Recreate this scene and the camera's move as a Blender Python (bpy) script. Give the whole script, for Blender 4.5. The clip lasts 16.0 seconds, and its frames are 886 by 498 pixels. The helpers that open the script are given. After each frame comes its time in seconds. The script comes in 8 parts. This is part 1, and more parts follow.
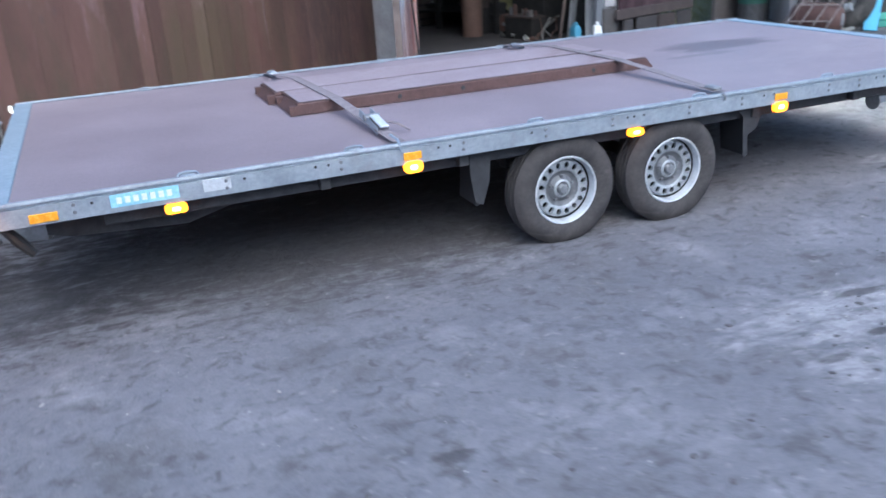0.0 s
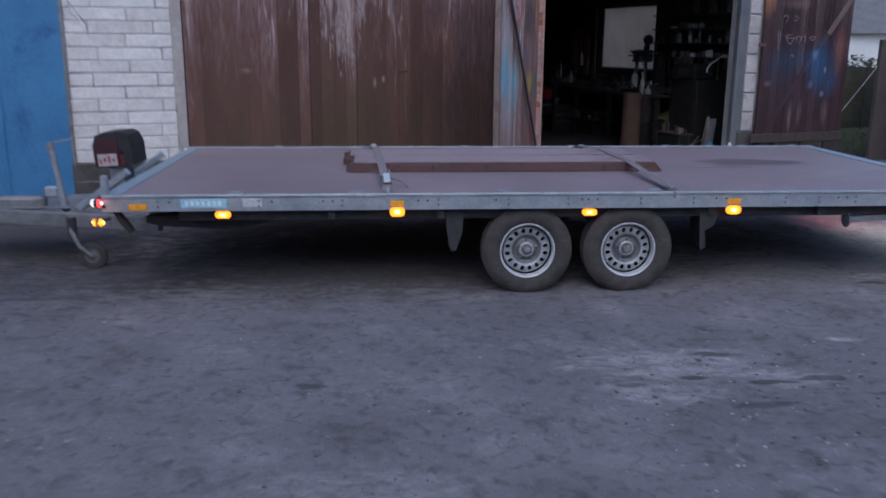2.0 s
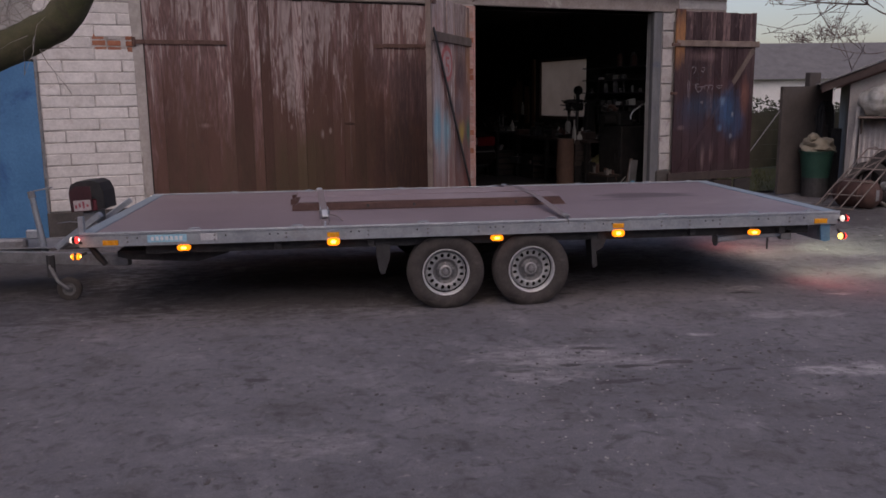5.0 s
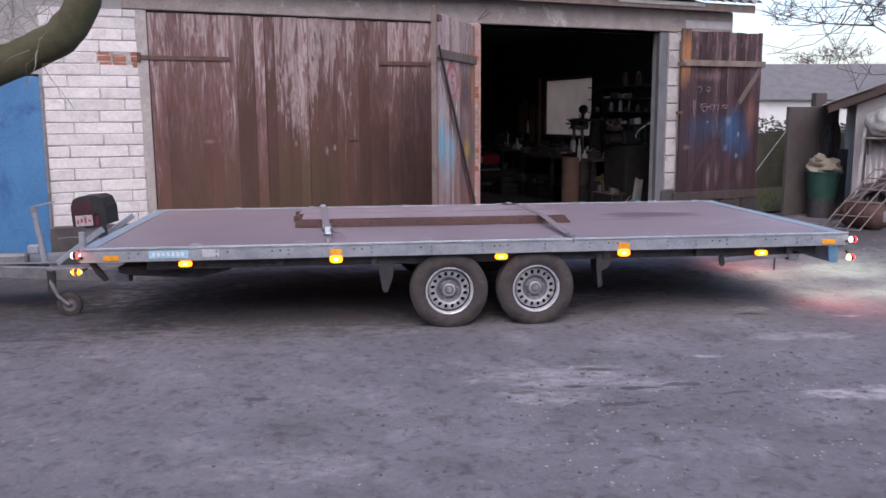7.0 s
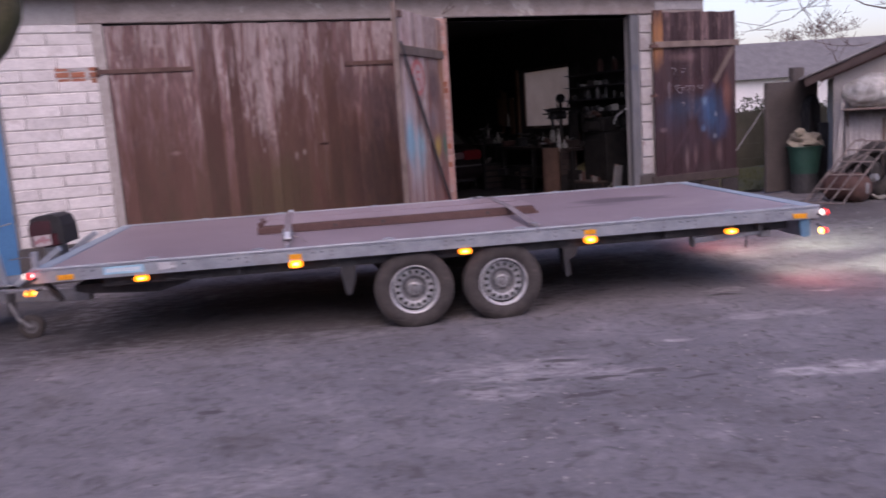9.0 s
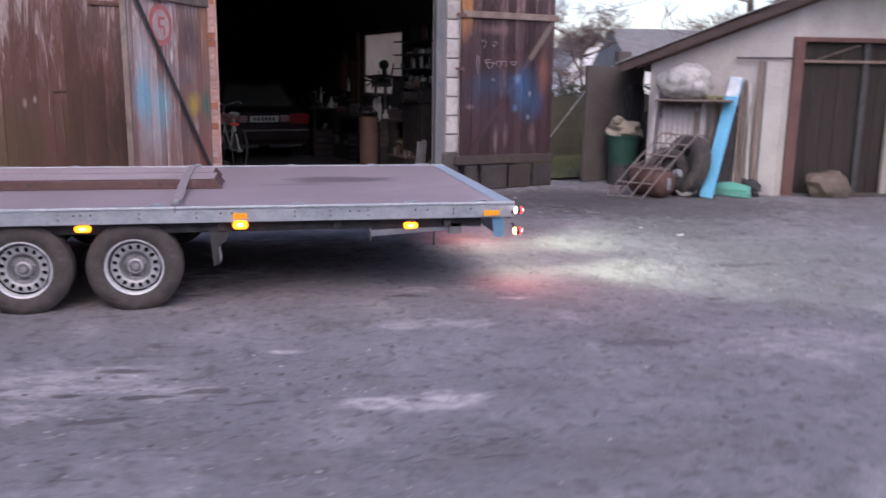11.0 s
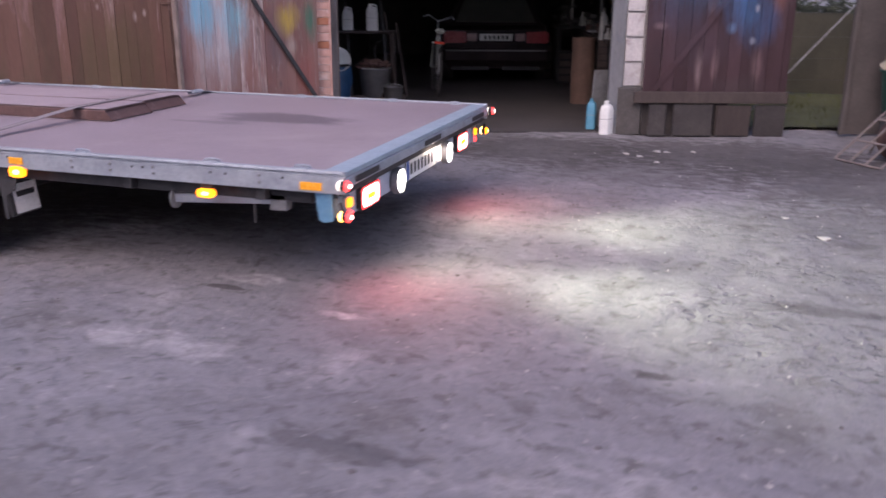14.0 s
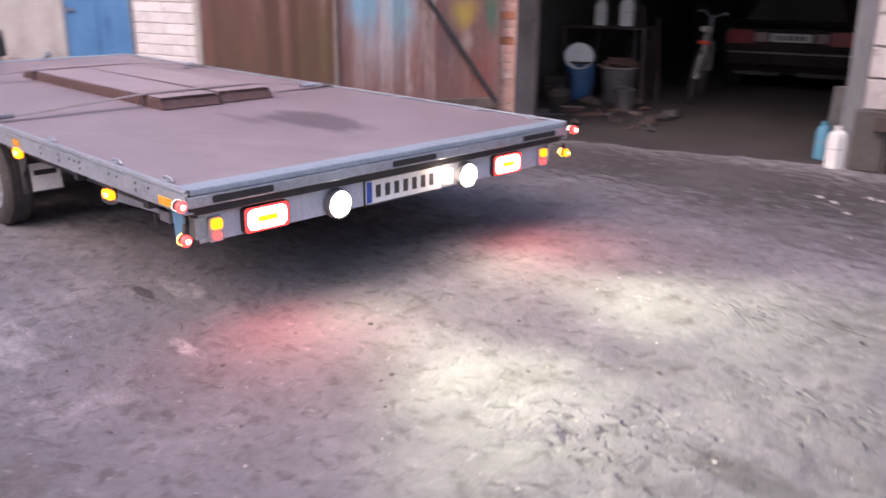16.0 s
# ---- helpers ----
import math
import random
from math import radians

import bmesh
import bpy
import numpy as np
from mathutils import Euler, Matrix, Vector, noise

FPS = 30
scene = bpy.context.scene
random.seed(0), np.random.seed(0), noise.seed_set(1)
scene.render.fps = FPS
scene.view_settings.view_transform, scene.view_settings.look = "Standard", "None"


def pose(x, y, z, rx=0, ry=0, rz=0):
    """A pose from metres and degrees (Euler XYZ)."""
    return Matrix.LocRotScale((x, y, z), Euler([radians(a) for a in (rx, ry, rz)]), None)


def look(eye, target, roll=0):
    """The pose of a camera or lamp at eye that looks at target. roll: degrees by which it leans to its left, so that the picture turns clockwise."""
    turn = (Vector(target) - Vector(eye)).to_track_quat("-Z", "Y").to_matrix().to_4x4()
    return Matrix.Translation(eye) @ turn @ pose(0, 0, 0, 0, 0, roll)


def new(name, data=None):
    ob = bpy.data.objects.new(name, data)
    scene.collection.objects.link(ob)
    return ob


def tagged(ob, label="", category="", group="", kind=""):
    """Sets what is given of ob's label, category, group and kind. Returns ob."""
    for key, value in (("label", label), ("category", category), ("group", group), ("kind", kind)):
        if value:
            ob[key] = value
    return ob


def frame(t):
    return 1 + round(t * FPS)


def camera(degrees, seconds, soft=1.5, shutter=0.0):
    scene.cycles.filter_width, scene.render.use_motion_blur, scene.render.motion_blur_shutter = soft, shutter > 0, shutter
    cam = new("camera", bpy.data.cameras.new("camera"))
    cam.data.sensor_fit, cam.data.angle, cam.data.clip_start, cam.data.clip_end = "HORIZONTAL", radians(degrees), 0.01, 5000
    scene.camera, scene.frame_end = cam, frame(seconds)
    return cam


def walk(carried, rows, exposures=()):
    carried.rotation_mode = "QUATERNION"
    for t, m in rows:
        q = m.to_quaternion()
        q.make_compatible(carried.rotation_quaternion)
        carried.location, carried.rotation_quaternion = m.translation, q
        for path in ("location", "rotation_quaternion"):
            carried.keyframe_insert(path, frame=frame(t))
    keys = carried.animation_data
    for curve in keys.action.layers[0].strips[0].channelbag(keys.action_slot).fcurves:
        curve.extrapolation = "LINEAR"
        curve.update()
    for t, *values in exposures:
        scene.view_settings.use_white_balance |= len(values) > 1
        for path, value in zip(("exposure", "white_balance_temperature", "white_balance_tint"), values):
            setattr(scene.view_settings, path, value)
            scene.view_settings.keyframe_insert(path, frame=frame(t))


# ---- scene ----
cam = camera(55.4, 16.0, soft=1.6, shutter=0.9)
PATH = [
    (0, (0.072, 0.018, 1.63), (0.749, 1.755, 0.906), -3.5),
    (0.5, (0.413, -0.447, 1.612), (0.973, 1.351, 0.939), -3.5),
    (1, (0.83, -0.785, 1.563), (1.375, 1.035, 0.938), -0.5),
    (1.5, (1.149, -1.151, 1.582), (1.425, 0.754, 1.041), 3.1),
    (2, (1.243, -1.622, 1.591), (1.396, 0.315, 1.121), 0.4),
    (2.5, (1.399, -2.038, 1.599), (1.535, -0.089, 1.17), -0.3),
    (3, (1.475, -2.297, 1.604), (1.646, -0.355, 1.16), 0.8),
    (3.5, (1.439, -2.53, 1.599), (1.689, -0.588, 1.193), 0.1),
    (4, (1.444, -2.631, 1.6), (1.665, -0.678, 1.229), -0.5),
    (4.5, (1.453, -2.658, 1.612), (1.677, -0.704, 1.251), -0.6),
    (5, (1.453, -2.632, 1.617), (1.683, -0.677, 1.261), -0.7),
    (5.2, (1.46, -2.661, 1.606), (1.684, -0.702, 1.274), -0.7),
    (7.5, (1.464, -2.559, 1.615), (1.687, -0.596, 1.304), -0.1),
    (8, (1.466, -2.567, 1.619), (1.689, -0.603, 1.312), 0.1),
    (8.5, (1.482, -2.554, 1.611), (1.71, -0.592, 1.297), -0.5),
    (9, (1.766, -2.475, 1.559), (1.984, -0.512, 1.244), -3.8),
    (9.5, (2.197, -2.371, 1.523), (2.484, -0.424, 1.166), -3.9),
    (10, (2.712, -2.15, 1.517), (3.181, -0.264, 1.049), -2.3),
    (10.2, (2.913, -2.145, 1.506), (3.415, -0.258, 1.076), -2.2),
    (12.3, (5.277, -1.013, 1.498), (5.288, 0.947, 1.1), 3.4),
    (12.5, (5.479, -0.902, 1.509), (5.447, 1.058, 1.108), 1.3),
    (13, (6.039, -0.606, 1.51), (5.703, 1.29, 0.97), -0.7),
    (13.5, (6.502, -0.137, 1.491), (6.021, 1.696, 0.852), -0.4),
    (14, (6.965, 0.238, 1.464), (6.388, 2.061, 0.876), 0.3),
    (14.5, (7.384, 0.688, 1.411), (6.621, 2.441, 0.823), -0.8),
    (15, (7.835, 1.085, 1.48), (6.949, 2.779, 0.892), -1.5),
    (15.5, (8.241, 1.54, 1.51), (7.12, 3.08, 0.901), -0.5),
    (16, (8.461, 2.052, 1.511), (7.125, 3.405, 0.892), 0.6),
]
# the camera's own exposure and white balance on the way
LIGHTNESS = [
    (0.0, -0.02, 5600, 2),
    (0.5, -0.03, 5850, 6),
    (1.0, -0.05, 5420, -1),
    (1.5, -0.70, 5850, 13),
    (2.0, -1.36, 5650, 10),
    (2.5, -1.38, 5900, 25),
    (3.0, -0.90, 5850, 18),
    (3.5, -1.70, 6500, 26),
    (4.0, -1.75, 7000, 31),
    (5.0, -1.80, 7400, 23),
    (7.5, -0.46, 6600, 19),
    (8.0, -0.47, 6900, 26),
    (8.5, -0.40, 7100, 26),
    (9.0, -0.90, 6850, 35),
    (9.5, -1.12, 6900, 36),
    (10.0, -1.02, 6550, 23),
    (12.5, 0.12, 6900, 24),
    (13.0, -0.70, 6900, 36),
    (13.5, -1.30, 6600, 29),
    (14.0, -0.45, 6850, 28),
    (14.5, -0.40, 6450, 24),
    (15.0, -0.60, 6700, 25),
    (15.5, -0.20, 7200, 30),
    (16.0, -0.20, 7400, 28),
]
walk(cam, [(t, look(eye, target, roll)) for t, eye, target, roll in PATH],
     exposures=[(t, 1.62 + e, k, tint) for t, e, k, tint in LIGHTNESS])

# ---------------------------------------------------------------- light
world = bpy.data.worlds.new("dusk_sky")
scene.world = world
world.use_nodes = True
wn = world.node_tree.nodes
sky = wn.new("ShaderNodeTexSky")
sky.sky_type = "NISHITA"
sky.sun_disc = False
sky.sun_elevation = radians(48.0)
sky.sun_rotation = radians(184.0)
sky.air_density, sky.dust_density, sky.ozone_density = 1.0, 2.5, 2.0
wn["Background"].inputs["Strength"].default_value = 0.15
world.node_tree.links.new(sky.outputs[0], wn["Background"].inputs["Color"])

sun_data = bpy.data.lights.new("sun", "SUN")
sun_data.energy, sun_data.angle, sun_data.color = 0.32, radians(60), (1.0, 0.96, 0.95)
sun = new("sun", sun_data)
sun.matrix_world = look((-1, -14, 18), (0, 0, 0))

# ---------------------------------------------------------------- helpers
WORLD = {}
HERE = Matrix()
BARN = pose(-0.69, 7.27, 0, 0, 0, 16.9)


def thing(name, label, category, at=(0, 0, 0), f=HERE, group="", kind=""):
    """An empty at its base, in the frame f."""
    ob = new(name)
    ob.empty_display_size = 0.1
    m = f @ Matrix.Translation(at)
    ob.matrix_world = m
    WORLD[ob] = m
    return tagged(ob, label, category, group, kind)


def mesh_of(name, bm, material, smooth=False):
    bmesh.ops.recalc_face_normals(bm, faces=bm.faces)
    me = bpy.data.meshes.new(name)
    bm.to_mesh(me)
    bm.free()
    me.materials.append(material)
    if smooth:
        me.polygons.foreach_set("use_smooth", [True] * len(me.polygons))
        me.set_sharp_from_angle(angle=radians(38))
    return me


def part(name, bm, material, parent, label="", f=HERE, smooth=False):
    """One mesh under a thing or a part; bm is in the frame f."""
    bm.transform(WORLD[parent].inverted() @ f)
    ob = new(name, mesh_of(name, bm, material, smooth))
    ob.parent = parent
    WORLD[ob] = WORLD[parent]
    return tagged(ob, label)


def piece(name, me, parent, m):
    """An object on a shared mesh, at the world pose m."""
    ob = new(name, me)
    ob.parent = parent
    ob.matrix_basis = WORLD[parent].inverted() @ m
    WORLD[ob] = m
    return ob


def solid(name, bm, material, label, category, f=HERE, kind="structure", smooth=False, group=""):
    """A top-level mesh of its own; bm is in the frame f."""
    ob = new(name, mesh_of(name, bm, material, smooth))
    ob.matrix_world = f
    WORLD[ob] = f.copy()
    return tagged(ob, label, category, group, kind)


def lone(name, bm, material, label, category, at, f=HERE, smooth=True, group="", kind=""):
    """A thing that is a single mesh, with its origin at its base."""
    bm.transform(Matrix.Translation([-c for c in at]))
    m = f @ Matrix.Translation(at)
    ob = new(name, mesh_of(name, bm, material, smooth))
    ob.matrix_world = m
    WORLD[ob] = m
    return tagged(ob, label, category, group, kind)


def box(x0, x1, y0, y1, z0, z1, bevel=0.0, bm=None, m=None):
    bm = bm or bmesh.new()
    vs = [bm.verts.new((x, y, z)) for x in (x0, x1) for y in (y0, y1) for z in (z0, z1)]
    fs = [bm.faces.new([vs[i] for i in f]) for f in ((0, 1, 3, 2), (4, 6, 7, 5), (0, 4, 5, 1), (2, 3, 7, 6), (0, 2, 6, 4), (1, 5, 7, 3))]
    if bevel:
        es = list({e for f in fs for e in f.edges})
        got = bmesh.ops.bevel(bm, geom=es, offset=bevel, segments=1, affect="EDGES")
        vs = list({v for f in got["faces"] for v in f.verts} | {v for v in vs if v.is_valid})
    if m:
        bmesh.ops.transform(bm, matrix=m, verts=vs)
    return bm


def lathe(profile, seg=24, bm=None, m=None, closed=False):
    """Turns (radius, height) pairs round z."""
    bm = bm or bmesh.new()
    rings, made = [], []
    for r, h in profile:
        if r < 1e-6:
            ring = [bm.verts.new((0, 0, h))]
        else:
            ring = [bm.verts.new((r * math.cos(2 * math.pi * i / seg), r * math.sin(2 * math.pi * i / seg), h)) for i in range(seg)]
        rings.append(ring)
        made += ring
    pairs = list(zip(rings, rings[1:])) + ([(rings[-1], rings[0])] if closed else [])
    for a, b in pairs:
        for i in range(seg):
            j = (i + 1) % seg
            if len(a) == 1 and len(b) == 1:
                continue
            if len(a) == 1:
                bm.faces.new((a[0], b[i], b[j]))
            elif len(b) == 1:
                bm.faces.new((a[i], a[j], b[0]))
            else:
                bm.faces.new((a[i], a[j], b[j], b[i]))
    if m:
        bmesh.ops.transform(bm, matrix=m, verts=made)
    return bm


def along(p, q):
    """The pose whose z runs from p towards q."""
    d = Vector(q) - Vector(p)
    return Matrix.Translation(p) @ d.to_track_quat("Z", "Y").to_matrix().to_4x4()


def rod(p, q, r, r2=None, seg=10, bm=None):
    n = (Vector(q) - Vector(p)).length
    r2 = r if r2 is None else r2
    return lathe([(0, 0), (r, 0), (r2, n), (0, n)], seg, bm, along(p, q))


def tube(points, radii, seg=8, bm=None, wob=0.0):
    """A bent tapered tube through points."""
    bm = bm or bmesh.new()
    pts = [Vector(p) for p in points]
    if not isinstance(radii, (list, tuple)):
        radii = [radii] * len(pts)
    rings = []
    side = Vector((0.31, 0.42, 0.85))
    for i, p in enumerate(pts):
        d = (pts[min(i + 1, len(pts) - 1)] - pts[max(i - 1, 0)]).normalized()
        a = d.cross(side).normalized()
        if a.length < 0.1:
            a = d.orthogonal().normalized()
        b = d.cross(a)
        ring = []
        for k in range(seg):
            t = 2 * math.pi * k / seg
            r = radii[i] * (1 + wob * noise.noise(p * 9 + Vector((k, 0, 0))))
            ring.append(bm.verts.new(p + r * (a * math.cos(t) + b * math.sin(t))))
        rings.append(ring)
    for a, b in zip(rings, rings[1:]):
        for k in range(seg):
            bm.faces.new((a[k], a[(k + 1) % seg], b[(k + 1) % seg], b[k]))
    bm.faces.new(rings[0][::-1])
    bm.faces.new(rings[-1])
    return bm


def prism(outline, h0, h1, bm=None, m=None):
    """An outline of (x, y) drawn up from h0 to h1."""
    bm = bm or bmesh.new()
    lo = [bm.verts.new((x, y, h0)) for x, y in outline]
    hi = [bm.verts.new((x, y, h1)) for x, y in outline]
    bm.faces.new(lo[::-1])
    bm.faces.new(hi)
    n = len(lo)
    for i in range(n):
        bm.faces.new((lo[i], lo[(i + 1) % n], hi[(i + 1) % n], hi[i]))
    if m:
        bmesh.ops.transform(bm, matrix=m, verts=lo + hi)
    return bm


def rounded(w, h, r, n=4):
    """A rounded rectangle's outline round the origin."""
    out = []
    for cx, cy, a in ((w / 2 - r, h / 2 - r, 0), (-w / 2 + r, h / 2 - r, 90), (-w / 2 + r, -h / 2 + r, 180), (w / 2 - r, -h / 2 + r, 270)):
        for i in range(n + 1):
            t = radians(a + 90 * i / n)
            out.append((cx + r * math.cos(t), cy + r * math.sin(t)))
    return out


def lump(r, at=(0, 0, 0), rough=0.25, freq=2.0, sub=3, bm=None, seed=0.0, scale=(1, 1, 1)):
    """An uneven ball: stones, bags, heaps."""
    bm = bm or bmesh.new()
    got = bmesh.ops.create_icosphere(bm, subdivisions=sub, radius=1.0)
    for v in got["verts"]:
        d = 1 + rough * noise.noise(v.co * freq + Vector((seed, seed * 2.1, 3.3)))
        v.co = Vector((v.co.x * scale[0], v.co.y * scale[1], v.co.z * scale[2])) * (r * d) + Vector(at)
    return bm


# ---------------------------------------------------------------- materials
def tree_of(name):
    m = bpy.data.materials.new(name)
    m.use_nodes = True
    t = m.node_tree
    return m, t, t.nodes, t.links, t.nodes["Principled BSDF"]


def noise_node(n, l, coord, scale, detail=4.0, rough=0.6, stretch=None, off=None, warp=0.0):
    src = coord
    if stretch or off is not None:
        mp = n.new("ShaderNodeMapping")
        if stretch:
            mp.inputs["Scale"].default_value = stretch
        l.new(coord, mp.inputs["Vector"])
        if off is not None:
            l.new(off, mp.inputs["Location"])
        src = mp.outputs[0]
    t = n.new("ShaderNodeTexNoise")
    t.inputs["Scale"].default_value, t.inputs["Detail"].default_value = scale, detail
    t.inputs["Roughness"].default_value, t.inputs["Distortion"].default_value = rough, warp
    l.new(src, t.inputs["Vector"])
    return t.outputs["Fac"]


def ramp_node(n, l, fac, lo, hi, a=(0, 0, 0, 1), b=(1, 1, 1, 1)):
    r = n.new("ShaderNodeValToRGB")
    r.color_ramp.elements[0].position, r.color_ramp.elements[1].position = lo, hi
    r.color_ramp.elements[0].color, r.color_ramp.elements[1].color = a, b
    l.new(fac, r.inputs[0])
    return r.outputs[0]


def mix_node(n, l, fac, a, b, kind="MIX"):
    x = n.new("ShaderNodeMix")
    x.data_type, x.blend_type = "RGBA", kind
    for sock, v in ((x.inputs[0], fac), (x.inputs[6], a), (x.inputs[7], b)):
        if isinstance(v, (int, float)):
            sock.default_value = v
        elif isinstance(v, tuple):
            sock.default_value = v if len(v) == 4 else (*v, 1)
        else:
            l.new(v, sock)
    return x.outputs[2]


def math_node(n, l, op, a, b=0.0):
    x = n.new("ShaderNodeMath")
    x.operation = op
    for sock, v in ((x.inputs[0], a), (x.inputs[1], b)):
        if isinstance(v, (int, float)):
            sock.default_value = v
        else:
            l.new(v, sock)
    return x.outputs[0]


def bump_node(n, l, bsdf, fac, dist, strength=0.6, normal=None):
    b = n.new("ShaderNodeBump")
    b.inputs["Strength"].default_value, b.inputs["Distance"].default_value = strength, dist
    l.new(fac, b.inputs["Height"])
    if normal:
        l.new(normal, b.inputs["Normal"])
    l.new(b.outputs[0], bsdf.inputs["Normal"])
    return b.outputs[0]


def coords(n, world_space=False):
    if world_space:
        return n.new("ShaderNodeNewGeometry").outputs["Position"]
    return n.new("ShaderNodeTexCoord").outputs["Object"]


def surface(name, col, col2, rough=0.7, metal=0.0, scale=6.0, stretch=None, fine=60.0, bump=0.002, rand=0.0, stain=None, spec=0.4, stain_at=(0.55, 0.72), world_space=False, rough2=None):
    """Two tones in broad noise, fine grain in relief, stains, and a change of tone from piece to piece."""
    m, t, n, l, bsdf = tree_of(name)
    c = coords(n, world_space)
    off = None
    info = n.new("ShaderNodeObjectInfo")
    if rand:
        off = math_node(n, l, "MULTIPLY", info.outputs["Random"], 37.0)
    broad = noise_node(n, l, c, scale, 5, 0.62, stretch, off)
    base = mix_node(n, l, ramp_node(n, l, broad, 0.32, 0.68), col, col2)
    grain = noise_node(n, l, c, fine, 6, 0.7, stretch, off)
    base = mix_node(n, l, 0.45, base, ramp_node(n, l, grain, 0.25, 0.75, (0.55, 0.55, 0.55, 1), (1.3, 1.3, 1.3, 1)), "MULTIPLY")
    if stain:
        s = ramp_node(n, l, noise_node(n, l, c, scale * 0.37, 6, 0.7, None, off, 0.6), *stain_at)
        base = mix_node(n, l, s, base, stain)
    if rand:
        v = math_node(n, l, "ADD", math_node(n, l, "MULTIPLY", info.outputs["Random"], 2 * rand), 1 - rand)
        hsv = n.new("ShaderNodeHueSaturation")
        l.new(v, hsv.inputs["Value"])
        l.new(base, hsv.inputs["Color"])
        base = hsv.outputs[0]
    l.new(base, bsdf.inputs["Base Color"])
    bsdf.inputs["Metallic"].default_value = metal
    bsdf.inputs["Specular IOR Level"].default_value = spec
    r = n.new("ShaderNodeMapRange")
    r.inputs["To Min"].default_value, r.inputs["To Max"].default_value = rough - 0.1, rough2 or min(1.0, rough + 0.12)
    l.new(broad, r.inputs[0])
    l.new(r.outputs[0], bsdf.inputs["Roughness"])
    if bump:
        bump_node(n, l, bsdf, grain, bump)
    return m


def glow(name, col, power, shell=None):
    """A lit lamp lens."""
    m, t, n, l, bsdf = tree_of(name)
    bsdf.inputs["Base Color"].default_value = (*(shell or col), 1)
    bsdf.inputs["Roughness"].default_value = 0.25
    bsdf.inputs["Emission Color"].default_value = (*col, 1)
    bsdf.inputs["Emission Strength"].default_value = power
    return m


def blob(n, l, c, at, size, wob=0.6, freq=4.0, soft=0.45, plane="xz"):
    """A mask: an uneven patch round a place, for sprayed paint, stains or painted shade."""
    mp = n.new("ShaderNodeMapping")
    mp.vector_type = "POINT"
    a, b, s, t = -at[0] / size[0], -at[1] / size[1], 1 / size[0], 1 / size[1]
    mp.inputs["Location"].default_value = (a, 0, b) if plane == "xz" else (a, b, 0)
    mp.inputs["Scale"].default_value = (s, 0, t) if plane == "xz" else (s, t, 0)
    l.new(c, mp.inputs["Vector"])
    d = n.new("ShaderNodeVectorMath")
    d.operation = "LENGTH"
    l.new(mp.outputs[0], d.inputs[0])
    w = noise_node(n, l, c, freq, 7, 0.7, (1.6, 1, 0.4) if plane == "xz" else (0.7, 1.6, 1))
    v = math_node(n, l, "ADD", d.outputs["Value"], math_node(n, l, "MULTIPLY", math_node(n, l, "SUBTRACT", w, 0.5), wob * 4))
    return ramp_node(n, l, v, 1 - soft, 1 + soft, (1, 1, 1, 1), (0, 0, 0, 1))


